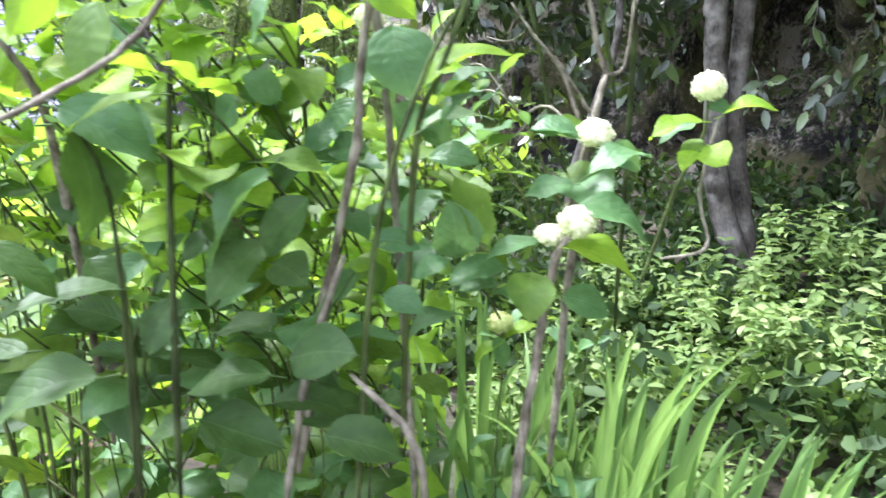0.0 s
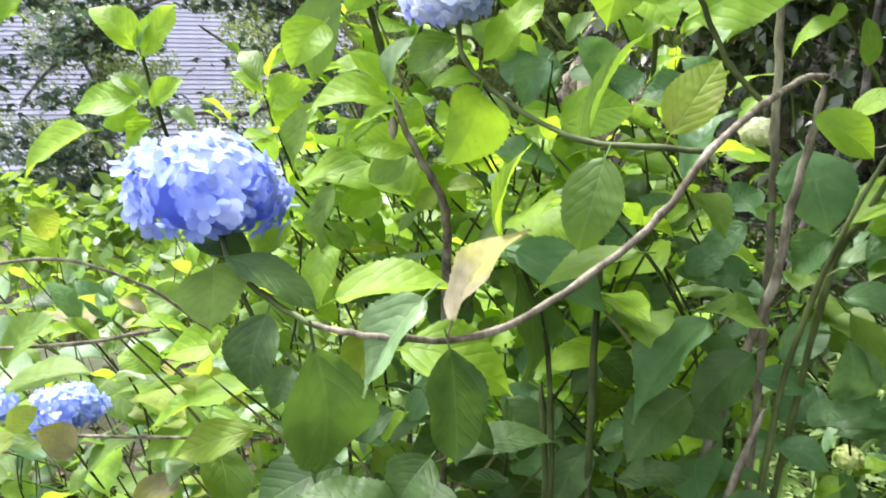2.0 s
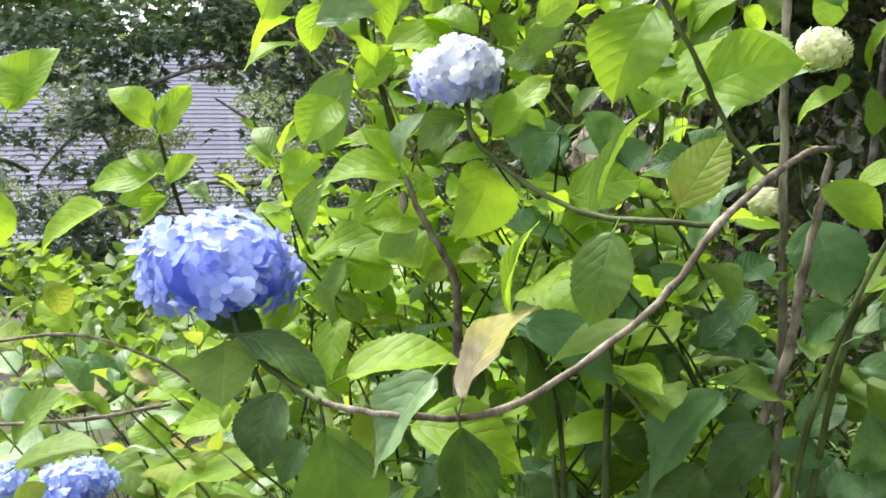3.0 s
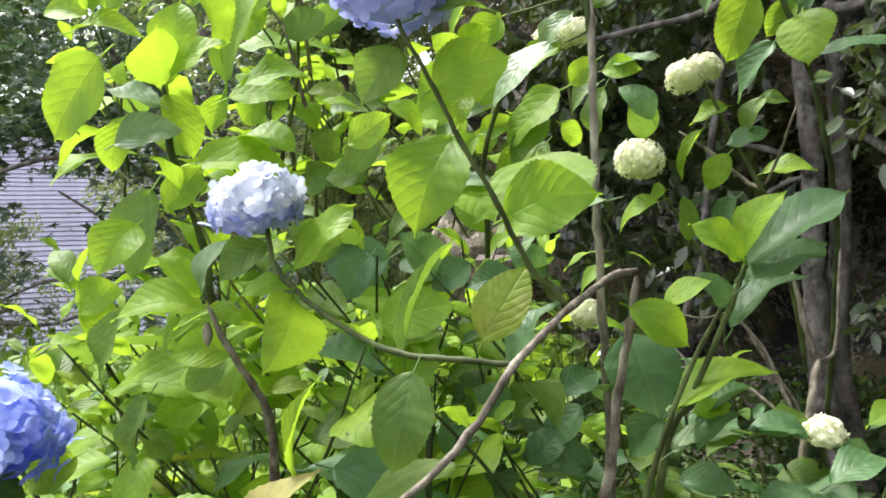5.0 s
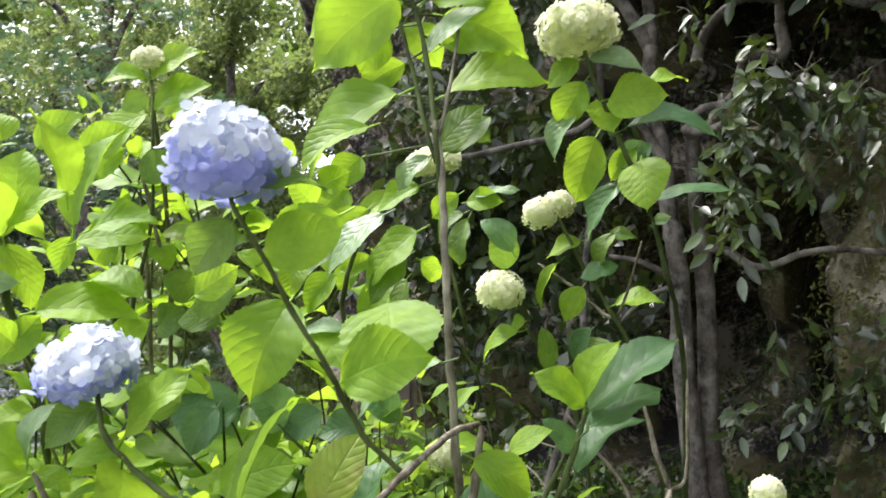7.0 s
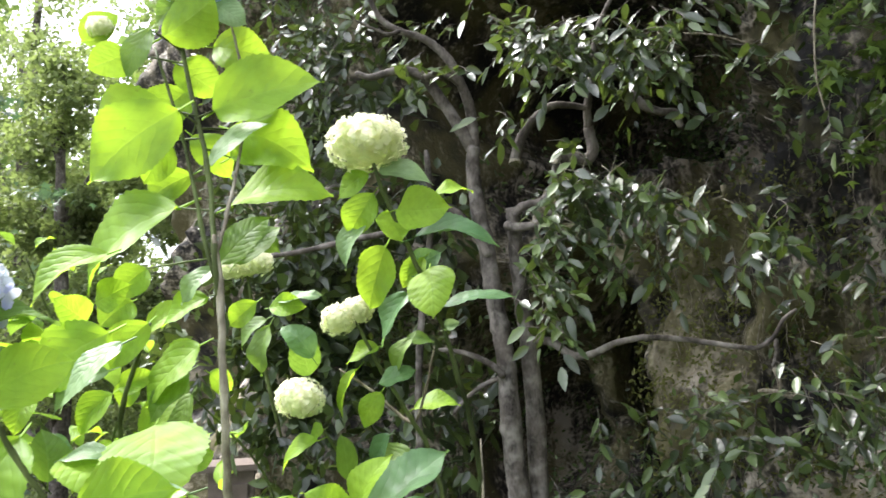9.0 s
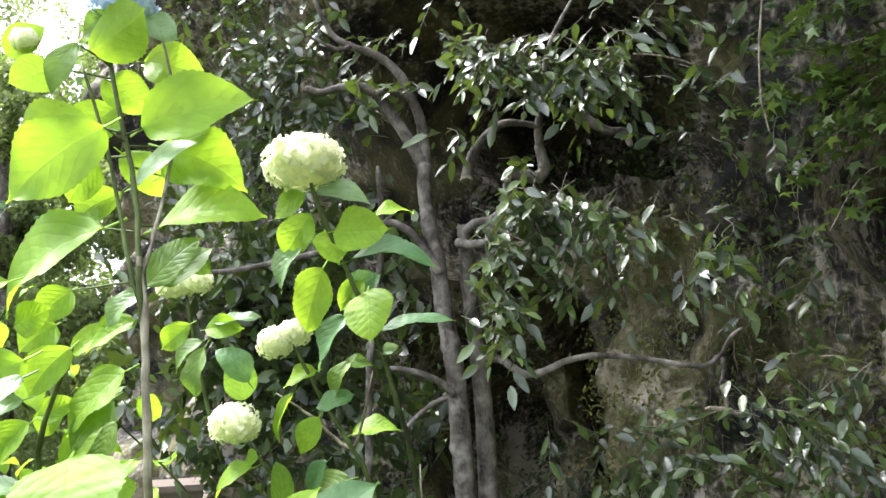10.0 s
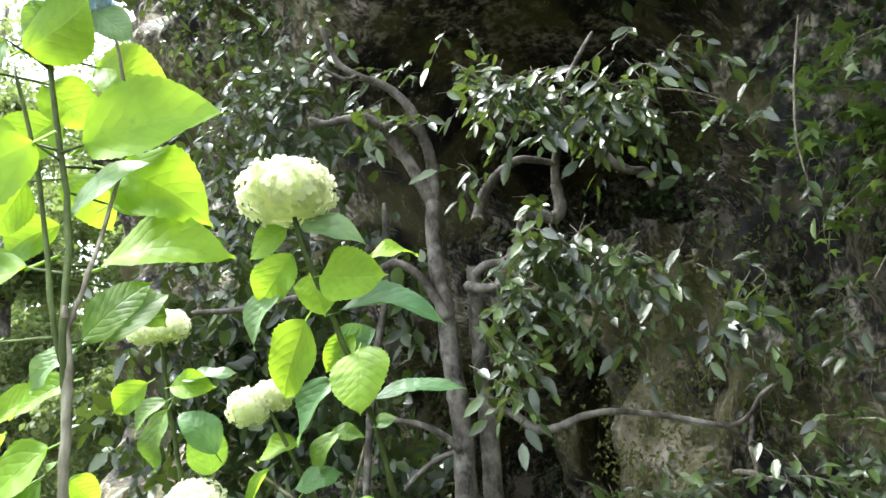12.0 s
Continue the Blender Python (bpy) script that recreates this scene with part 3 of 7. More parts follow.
def build_face():
    cols, rows, top = 320, 170, 9.0
    verts = [face_point(i / cols, -1.6 + (top + 1.6) * j / rows) for j in range(rows + 1) for i in range(cols + 1)]
    faces = [(j * (cols + 1) + i, j * (cols + 1) + i + 1, (j + 1) * (cols + 1) + i + 1, (j + 1) * (cols + 1) + i) for j in range(rows) for i in range(cols)]
    back = len(verts)
    for i in range(cols + 1):
        p = face_point(i / cols, top)
        verts.append(p + Vector((3.0, 4.5, 0.6)))
    faces += [(rows * (cols + 1) + i, rows * (cols + 1) + i + 1, back + i + 1, back + i) for i in range(cols)]
    return tagged(new("rock_face", mesh_of("rock_face", verts, faces, ROCK)), "tall dark damp rock face with moss, hollows and shade-coloured clefts", "rock", kind="structure")


build_face()


BARE = [(1.65, 1.85, 0.5), (2.15, 1.8, 0.38), (1.3, 2.0, 0.4), (1.45, 1.35, 0.35), (1.9, 2.3, 0.3)]


def build_creepers():
    """Creeper leaves hanging over the rock."""
    rnd = np.random.RandomState(11)
    pts = []
    for k in range(980):
        s, z = rnd.uniform(0.34, 0.95), rnd.uniform(0.0, 6.0)
        if k > 320:
            s, z = rnd.uniform(0.50, 0.95), rnd.uniform(2.0, 5.2)
        if k > 480:
            s, z = rnd.uniform(0.10, 0.36), rnd.uniform(0.4, 5.6)
        if k > 760:
            s, z = rnd.uniform(0.15, 0.75), rnd.uniform(3.3, 6.3)
        c = np.array(face_point(s, z)) + np.array([-0.06, -0.09, 0])
        if any((c[0] - x) ** 2 + (c[1] - y) ** 2 < wide**2 and abs(z - h) < high for (x, y, h), wide, high, _ in HOLLOWS[2:]) and rnd.uniform() < 0.9:
            continue
        if any(math.hypot(c[0] - x, c[2] - h) < r and rnd.uniform() < 0.85 for x, h, r in BARE):
            continue
        m = rnd.randint(25, 95)
        q = rnd.normal(size=(m, 3)) * np.array([0.20, 0.12, 0.28])
        pts.append(c + q)
    pts = np.concatenate(pts)
    keep = np.ones(len(pts), dtype=bool)
    for (x, y, h), wide, high, _ in HOLLOWS[2:]:
        inside = ((pts[:, 0] - x) / wide) ** 2 + ((pts[:, 1] - y) / (wide + 0.4)) ** 2 + ((pts[:, 2] - h) / (high * 1.1)) ** 2 < 1
        keep &= ~(inside & (rnd.uniform(size=len(pts)) < 0.92))
    pts = pts[keep]
    v, f = leaf_cloud(pts, 0.060, rnd, 0.46, 0.45, 0.45, (-0.4, -0.7, 0.6))
    tagged(new("creeper_foliage", mesh_of("creeper_foliage", v, f, IVY)), "dark creeper leaves hanging over the rock face", "creeper", kind="stuff")


build_creepers()


def build_rock_moss():
    """Small mossy tufts and ferns that hold on to the bare rock."""
    rnd = np.random.RandomState(17)
    pts = []
    for _ in range(560):
        s, z = rnd.uniform(0.36, 0.8), rnd.uniform(0.5, 2.6)
        c = np.array(face_point(s, z)) + np.array([-0.015, -0.022, 0])
        pts.append(c + rnd.normal(size=(rnd.randint(14, 60), 3)) * np.array([0.07, 0.025, 0.05]))
    v, f = leaf_cloud(np.concatenate(pts), 0.034, rnd, 0.4, 0.35, 0.3, (-0.4, -0.7, 0.6))
    tagged(new("rock_moss", mesh_of("rock_moss", v, f, MOSS)), "olive moss and small ferns on the rock", "moss", kind="stuff")


build_rock_moss()


def build_roots():
    """Fine roots and dry stalks that hang down the bare rock."""
    rnd, verts, faces = random.Random(23), [], []
    for _ in range(620):
        s, z = rnd.uniform(0.38, 0.78), rnd.uniform(1.0, 2.9)
        c = face_point(s, z) + Vector((-0.03, -0.045, 0))
        long, lean, w = rnd.uniform(0.08, 0.42), rnd.uniform(-0.12, 0.12), rnd.uniform(0.0012, 0.0035)
        q = len(verts)
        for k in range(5):
            f = k / 4
            p = c + Vector((lean * long * f + 0.012 * math.sin(9 * f + s * 90), -0.02 * f, -long * f))
            for a in (0.3, 2.4, 4.5):
                verts.append(p + Vector((math.cos(a), math.sin(a), 0)) * w * (1.1 - f))
        for k in range(4):
            for a in range(3):
                b = (a + 1) % 3
                faces.append((q + 3 * k + a, q + 3 * k + b, q + 3 * k + 3 + b, q + 3 * k + 3 + a))
    tagged(new("hanging_roots", mesh_of("hanging_roots", verts, faces, STEM["bark"])), "thin grey-brown roots and dry stalks hanging down the rock", "roots", kind="stuff")


build_roots()

# ---- evergreen tree ----
SPRAYS = []


def spray(centre, across, high, count):
    """A spray of leaves of the evergreen: where it hangs, its half sizes and its number of leaves."""
    SPRAYS.append((centre, across, high, count))


tree = thing("evergreen_tree", (0.8, 3.8, 0.0), "twin-stemmed evergreen tree with pruned limbs and glossy leaves", "tree")
stem(tree, "trunk", 0.0600, 0.0300, (0.95, 3.6, -0.08), (0.86, 3.69, 0.14), (0.765, 3.74, 0.36), (0.688, 3.8, 0.62), (0.652, 3.84, 1.027), (0.628, 3.8, 1.335), (0.622, 3.789, 1.581), (0.600, 3.777, 1.782), (0.571, 3.766, 1.985), (0.551, 3.754, 2.165), (0.521, 3.743, 2.347), (0.506, 3.731, 2.516), (0.515, 3.72, 2.617))
stem(tree, "trunk", 0.0560, 0.0290, (0.93, 3.72, -0.08), (0.87, 3.8, 0.2), (0.8, 3.86, 0.5), (0.75, 3.9, 0.85), (0.745, 3.9, 1.347), (0.735, 3.876, 1.627), (0.713, 3.852, 1.859), (0.694, 3.828, 2.066), (0.686, 3.804, 2.221), (0.677, 3.78, 2.336))
stem(tree, "trunk", 0.0330, 0.0120, (0.516, 3.74, 2.598), (0.455, 3.713, 2.708), (0.377, 3.686, 2.831), (0.301, 3.659, 2.937), (0.219, 3.631, 2.967), (0.14, 3.604, 2.951), (0.062, 3.577, 2.924), (-0.004, 3.55, 2.937))
stem(tree, "trunk", 0.0279, 0.0094, (0.517, 3.74, 2.612), (0.511, 3.711, 2.732), (0.496, 3.682, 2.823), (0.462, 3.653, 2.909), (0.42, 3.624, 3.001), (0.346, 3.595, 3.073), (0.278, 3.566, 3.103), (0.207, 3.537, 3.117), (0.128, 3.508, 3.159), (0.088, 3.479, 3.226), (0.051, 3.45, 3.309))
stem(tree, "trunk", 0.0171, 0.0124, (0.304, 3.6, 2.921), (0.362, 3.617, 2.936), (0.417, 3.633, 2.927), (0.462, 3.65, 2.891))
stem(tree, "trunk", 0.0095, 0.0046, (0.21, 3.5, 3.101), (0.152, 3.467, 3.078), (0.075, 3.433, 3.102), (0.024, 3.4, 3.119))
stem(tree, "trunk", 0.0270, 0.0120, (0.695, 3.62, 2.512), (0.71, 3.608, 2.575), (0.742, 3.597, 2.641), (0.803, 3.585, 2.707), (0.867, 3.573, 2.748), (0.953, 3.562, 2.742), (1.029, 3.55, 2.72))
stem(tree, "trunk", 0.0295, 0.0244, (0.883, 3.62, 2.521), (0.948, 3.615, 2.521), (1.015, 3.61, 2.507), (1.042, 3.605, 2.554), (1.026, 3.6, 2.65))
stem(tree, "trunk", 0.0195, 0.0068, (1.026, 3.6, 2.637), (1.023, 3.558, 2.733), (1.041, 3.517, 2.831), (1.055, 3.475, 2.971), (1.08, 3.433, 3.065), (1.12, 3.392, 3.142), (1.167, 3.35, 3.217))
stem(tree, "trunk", 0.0221, 0.0177, (0.89, 3.62, 2.516), (0.874, 3.64, 2.457), (0.851, 3.66, 2.376), (0.8, 3.68, 2.336), (0.725, 3.7, 2.326), (0.678, 3.72, 2.29))
stem(tree, "trunk", 0.0228, 0.0093, (0.641, 3.74, 2.248), (0.704, 3.687, 2.227), (0.777, 3.633, 2.23), (0.839, 3.58, 2.269), (0.926, 3.527, 2.291), (1.005, 3.473, 2.297), (1.066, 3.42, 2.318))
stem(tree, "trunk", 0.0142, 0.0070, (0.84, 3.5, 2.215), (0.918, 3.484, 2.214), (1.023, 3.468, 2.193), (1.138, 3.452, 2.167), (1.279, 3.436, 2.17), (1.4, 3.42, 2.182))
stem(tree, "trunk", 0.0203, 0.0071, (0.745, 3.75, 1.725), (0.826, 3.731, 1.709), (0.872, 3.712, 1.67), (0.928, 3.692, 1.641), (0.996, 3.673, 1.65), (1.056, 3.654, 1.677), (1.111, 3.635, 1.696), (1.211, 3.615, 1.709), (1.353, 3.596, 1.698), (1.493, 3.577, 1.673), (1.65, 3.558, 1.647), (1.724, 3.538, 1.682), (1.773, 3.519, 1.76), (1.823, 3.5, 1.8))
stem(tree, "trunk", 0.0178, 0.0100, (0.605, 3.75, 1.562), (0.564, 3.738, 1.608), (0.498, 3.725, 1.65), (0.425, 3.713, 1.677), (0.317, 3.7, 1.695))
stem(tree, "trunk", 0.0129, 0.0078, (0.596, 3.8, 1.562), (0.512, 3.817, 1.53), (0.426, 3.833, 1.468), (0.368, 3.85, 1.403))
stem(tree, "trunk", 0.0227, 0.0101, (0.564, 3.72, 2.103), (0.511, 3.723, 2.2), (0.433, 3.726, 2.304), (0.327, 3.729, 2.345), (0.166, 3.731, 2.252), (-0.088, 3.734, 2.204), (-0.34, 3.737, 2.159), (-0.516, 3.74, 2.153))
stem(tree, "trunk", 0.0199, 0.0167, (-0.1, 4.3, -0.3), (-0.02, 4.3, 0.5), (0.171, 4.2, 1.137), (0.187, 4.18, 1.432), (0.205, 4.16, 1.704), (0.234, 4.14, 1.979), (0.287, 4.12, 2.371), (0.276, 4.1, 2.716))
stem(tree, "trunk", 0.0229, 0.0155, (1.254, 3.75, 2.855), (1.306, 3.763, 2.796), (1.392, 3.775, 2.759), (1.459, 3.787, 2.756), (1.489, 3.8, 2.686))
stem(tree, "bark", 0.0125, 0.0075, (1.7, 3.7, 1.463), (1.779, 3.7, 1.457), (1.842, 3.7, 1.433), (1.884, 3.7, 1.451))
stem(tree, "bark", 0.0125, 0.0075, (1.779, 3.7, 1.562), (1.794, 3.7, 1.508), (1.794, 3.7, 1.449))
stem(tree, "trunk", 0.0100, 0.0075, (1.793, 3.7, 1.685), (1.795, 3.7, 1.623), (1.774, 3.7, 1.562))
stem(tree, "bark", 0.0046, 0.0034, (1.891, 3.1, 3.146), (1.854, 3.117, 2.89), (1.846, 3.133, 2.685), (1.874, 3.15, 2.534))
stem(tree, "bark", 0.0049, 0.0026, (1.399, 3.3, 2.945), (1.512, 3.283, 2.925), (1.622, 3.267, 2.881), (1.706, 3.25, 2.803))
stem(tree, "wood", 0.0285, 0.0270, (0.694, 3.612, 2.500), (0.696, 3.618, 2.514))
stem(tree, "wood", 0.0310, 0.0300, (0.872, 3.612, 2.520), (0.884, 3.618, 2.521))
spray((0.69, 3.35, 2.99), 0.12, 0.06, 90)
spray((0.85, 3.30, 2.99), 0.12, 0.05, 80)
spray((1.03, 3.30, 2.95), 0.13, 0.07, 110)
spray((1.19, 3.25, 2.88), 0.12, 0.07, 100)
spray((0.99, 3.30, 2.83), 0.17, 0.04, 70)
spray((1.18, 3.30, 2.80), 0.11, 0.03, 26)
spray((0.65, 3.40, 2.62), 0.08, 0.05, 16)
spray((0.90, 3.45, 2.60), 0.05, 0.06, 18)
spray((0.61, 3.50, 2.76), 0.06, 0.06, 16)
spray((1.34, 3.25, 2.78), 0.09, 0.05, 20)
spray((1.62, 3.20, 2.80), 0.10, 0.05, 30)
spray((1.36, 3.25, 2.95), 0.10, 0.06, 40)
spray((1.45, 3.30, 3.10), 0.14, 0.08, 50)
spray((1.40, 3.25, 2.62), 0.08, 0.03, 14)
spray((1.72, 3.35, 2.15), 0.12, 0.08, 44)
spray((0.90, 3.34, 2.35), 0.14, 0.05, 90)
spray((1.06, 3.32, 2.33), 0.16, 0.06, 140)
spray((1.25, 3.32, 2.26), 0.14, 0.05, 80)
spray((0.82, 3.32, 2.14), 0.05, 0.09, 66)
spray((0.79, 3.32, 1.97), 0.04, 0.10, 60)
spray((0.79, 3.36, 1.81), 0.05, 0.06, 34)
spray((1.03, 3.38, 2.02), 0.06, 0.08, 22)
spray((1.13, 3.36, 2.09), 0.07, 0.08, 24)
spray((1.31, 3.45, 2.02), 0.09, 0.08, 26)
spray((0.99, 3.40, 2.22), 0.14, 0.05, 40)
spray((0.44, 3.55, 2.90), 0.07, 0.06, 12)
spray((0.66, 3.50, 2.03), 0.05, 0.05, 8)
spray((0.25, 3.50, 2.99), 0.11, 0.07, 24)
spray((-0.22, 4.03, 3.29), 0.37, 0.35, 420)
spray((0.1, 4.22, 3.04), 0.21, 0.27, 80)
spray((-0.46, 4.17, 2.72), 0.38, 0.50, 520)
spray((-0.24, 4.73, 1.8), 0.54, 0.83, 900)
spray((-0.63, 4.61, 1.87), 0.44, 0.69, 600)
spray((0.42, 4.01, 3.41), 0.35, 0.14, 48)
spray((1.6, 3.84, 2.27), 0.37, 0.13, 56)
spray((1.36, 3.67, 1.41), 0.17, 0.15, 45)
spray((1.54, 3.48, 1.34), 0.30, 0.14, 120)
spray((1.91, 3.28, 1.32), 0.30, 0.22, 170)
spray((2.04, 3.67, 2.09), 0.40, 0.23, 120)
spray((2.15, 3.45, 2.8), 0.39, 0.32, 110)
spray((2.08, 3.24, 1.61), 0.20, 0.20, 70)
spray((1.23, 3.72, 1.12), 0.37, 0.12, 90)
spray((0.2, 4.7, 1.35), 0.28, 0.37, 160)
spray((0.07, 4.33, 2.37), 0.27, 0.27, 160)


def leafy_twig(c, way, long, rnd):
    """A drooping twig: its line, and where its alternate leaves sit and point."""
    side = np.cross(way, (0.0, 0.0, 1.0))
    side /= np.linalg.norm(side) + 1e-6
    line, at, axis, bend = [], [], [], rnd.uniform(-0.05, 0.05)
    n = max(4, int(long / 0.030))
    for k in range(n + 1):
        f = k / n
        q = c + way * long * f + np.array((0, 0, -0.45)) * long * f * f + side * bend * math.sin(3.1 * f)
        line.append(q)
        if k > 0:
            d = way * 0.75 + side * (1 if k % 2 else -1) * 0.85 + np.array((0, 0, -0.35)) + rnd.normal(size=3) * 0.22
            at.append(q + rnd.normal(size=3) * 0.004)
            axis.append(d)
    axis[-1] = way + np.array((0, 0, -0.5))
    return line[:: max(1, n // 3)], at, axis


def tree_leaves():
    rnd = np.random.RandomState(5)
    near, ways, far = [], [], []
    for (x, y, z), across, high, count in SPRAYS:
        twigs = max(2, count // 6)
        for _ in range(twigs):
            c = np.array((x, y, z)) + rnd.normal(size=3) * np.array((across, 0.13, high)) * 0.55
            way = np.array((rnd.normal() * 0.9, rnd.normal() * 0.6 - 0.35, -0.25 + rnd.normal() * 0.45))
            way /= np.linalg.norm(way)
            if y > 4.2:
                s = np.linspace(0, 0.26, int(1.6 * count / twigs) + 1)[:, None]
                far.append(c + way * s + rnd.normal(size=(len(s), 3)) * 0.03)
                continue
            long = rnd.uniform(0.12, 0.26)
            line, at, axis = leafy_twig(c - way * long * 0.5, way, long, rnd)
            near += at
            ways += axis
            v, f = tube([line[0] - way * 0.012, *line[1:]], 0.0020, 0.0010, 5, 3)
            part("twig", mesh_of("twig", v, f, STEM["wood" if rnd.uniform() < 0.3 and y < 3.4 else "trunk"]), tree)
    v, f = leaf_cloud(np.array(near), 0.076, rnd, 0.46, 0.55, 0.35, (-0.3, -0.6, 0.7), True, np.array(ways))
    part("crown", mesh_of("crown", v, f, EVERGREEN), tree, label="glossy dark evergreen leaves", kind="stuff")
    # clumps added overhead, out of view, to keep sun and sky off the rock
    top = clumps([(rnd.uniform(0.5, 3.4), rnd.uniform(2.8, 5.0), rnd.uniform(4.3, 5.4)) for _ in range(110)], [0.32] * 110, 6400, rnd)
    wide = clumps([(rnd.uniform(-3.3, -0.8), rnd.uniform(4.7, 6.3), rnd.uniform(5.0, 5.8)) for _ in range(80)], [0.34] * 80, 5200, rnd)
    over = clumps([(rnd.uniform(1.6, 5.8), rnd.uniform(-0.6, 4.0), rnd.uniform(4.5, 6.0)) for _ in range(160)], [0.42] * 160, 11000, rnd)
    v, f = leaf_cloud(np.concatenate(far + [top, wide, over]), 0.12, rnd, 0.46, 0.5, 0.7)
    part("inner_foliage", mesh_of("inner_foliage", v, f, EVERGREEN), tree, kind="stuff")


tree_leaves()


def maple_boughs():
    """Low boughs of a maple that reach in front of the rock, with lobed leaves in flat layers."""
    bough = thing("maple_bough", (3.2, 3.9, 2.4), "green maple boughs with lobed leaves hanging before the rock", "maple")
    rnd = np.random.RandomState(31)
    pts = []
    for x0, z0, x1, z1, count in ((2.46, 2.66, 1.93, 2.43, 80), (2.48, 2.78, 2.05, 2.62, 70), (2.40, 2.95, 1.80, 2.70, 70), (2.30, 3.08, 1.84, 2.95, 60), (2.52, 2.92, 2.15, 2.80, 60), (2.35, 2.40, 2.02, 2.22, 24)):
        a, b = np.array((x0, rnd.uniform(3.02, 3.2), z0)), np.array((x1, rnd.uniform(3.05, 3.25), z1))
        f = rnd.uniform(size=(count, 1)) ** 0.8
        pts.append(a + (b - a) * f + rnd.normal(size=(count, 3)) * np.array((0.05, 0.08, 0.035)) - np.array((0, 0, 0.10)) * f**2)
        mid = (a + b) / 2 + np.array((0, 0, 0.02))
        stem(bough, "bark", 0.0052, 0.0014, (3.2, 3.9, z0 + 0.2), (2.85, 3.35, z0 + 0.12), tuple(a), tuple(mid), tuple(b - np.array((0, 0, 0.1))))
    v, f = star_cloud(np.concatenate(pts), 0.062, rnd)
    part("foliage", mesh_of("foliage", v, f, BOUGH), bough, label="green lobed maple leaves", kind="stuff")


maple_boughs()

# ---- hydrangeas ----
blue = thing("hydrangea_shrub", (0.2, 0.95, 0.0), "hydrangea with blue mopheads, lime leaves and an arching woody branch", "shrub", "hydrangeas")
stem(blue, "green", 0.0026, 0.0026, (-0.215, 0.458, 1.30), (-0.172, 0.418, 1.268), (-0.128, 0.411, 1.245), (-0.073, 0.4, 1.234))
stem(blue, "bark", 0.0023, 0.0036, (-0.081, 0.402, 1.235), (-0.05, 0.4, 1.235), (-0.001, 0.404, 1.238), (0.046, 0.442, 1.237), (0.095, 0.512, 1.269), (0.133, 0.578, 1.31), (0.159, 0.616, 1.359), (0.186, 0.721, 1.394), (0.207, 0.83, 1.411), (0.223, 0.886, 1.412))
mophead(blue, (-0.223, 0.451, 1.315), 0.146, 0.62, "blue")
leaf(blue, "g", (-0.191, 0.42, 1.26), (-0.154, 0.371, 1.231), 0.058, (0.04, -0.48, 0.88))
leaf(blue, "d", (-0.162, 0.405, 1.275), (-0.086, 0.43, 1.247), 0.056, (0.35, 0.01, 0.94))
leaf(blue, "y", (-0.101, 0.465, 1.234), (-0.014, 0.519, 1.257), 0.069, (-0.11, -0.23, 0.97))
leaf(blue, "p", (0.013, 0.408, 1.269), (-0.028, 0.386, 1.194), 0.058, (-0.46, -0.75, 0.47))
leaf(blue, "d", (-0.061, 0.38, 1.228), (-0.057, 0.38, 1.119), 0.074, (0.88, -0.47, 0.03))
leaf(blue, "d", (-0.111, 0.39, 1.241), (-0.109, 0.364, 1.186), 0.045, (0.22, -0.88, 0.42))
leaf(blue, "d", (0.037, 0.402, 1.239), (0.056, 0.381, 1.164), 0.053, (0.88, -0.35, 0.32))
leaf(blue, "y", (-0.026, 0.443, 1.213), (0.062, 0.463, 1.195), 0.061, (0.28, -0.42, 0.86))
leaf(blue, "o", (0.027, 0.423, 1.25), (0.057, 0.453, 1.322), 0.056, (-0.61, -0.61, 0.51))
leaf(blue, "y", (0.042, 0.477, 1.298), (0.053, 0.48, 1.372), 0.018, (-0.69, -0.71, 0.13))
leaf(blue, "g", (0.071, 0.622, 1.346), (0.057, 0.593, 1.266), 0.058, (-0.11, -0.93, 0.35))
leaf(blue, "g", (0.098, 0.652, 1.26), (0.013, 0.607, 1.234), 0.057, (-0.17, -0.23, 0.96))
leaf(blue, "b", (-0.024, 0.661, 1.241), (0.072, 0.689, 1.196), 0.072, (0.48, -0.37, 0.79))
leaf(blue, "b", (0.144, 0.783, 1.164), (0.08, 0.736, 1.054), 0.090, (-0.61, -0.54, 0.58))
leaf(blue, "g", (0.138, 0.782, 1.173), (0.219, 0.826, 1.145), 0.064, (0.35, -0.06, 0.94))
leaf(blue, "d", (-0.25, 0.459, 1.266), (-0.19, 0.472, 1.25), 0.042, (0.31, -0.34, 0.89))
leaf(blue, "y", (-0.195, 0.527, 1.275), (-0.23, 0.503, 1.248), 0.041, (0.23, -0.85, 0.47))
stem(blue, "green", 0.0019, 0.0028, (0.043, 0.645, 1.652), (0.058, 0.638, 1.624), (0.079, 0.654, 1.582), (0.097, 0.668, 1.539), (0.125, 0.685, 1.485), (0.151, 0.701, 1.429), (0.186, 0.721, 1.39))
stem(blue, "green", 0.0027, 0.0027, (-0.112, 0.695, 1.47), (-0.096, 0.688, 1.421), (-0.035, 0.673, 1.38), (0.045, 0.645, 1.356), (0.114, 0.624, 1.358), (0.16, 0.618, 1.358))
mophead(blue, (0.043, 0.646, 1.672), 0.113, 0.80, "mixed")
mophead(blue, (-0.12, 0.693, 1.486), 0.100, 0.64, "mixed")
leaf(blue, "y", (0.068, 0.732, 1.547), (0.041, 0.689, 1.46), 0.081, (0.07, -0.9, 0.43))
leaf(blue, "y", (0.116, 0.744, 1.47), (0.202, 0.741, 1.5), 0.075, (-0.15, -0.93, 0.34))
leaf(blue, "p", (0.205, 0.783, 1.487), (0.119, 0.768, 1.437), 0.058, (-0.38, -0.46, 0.8))
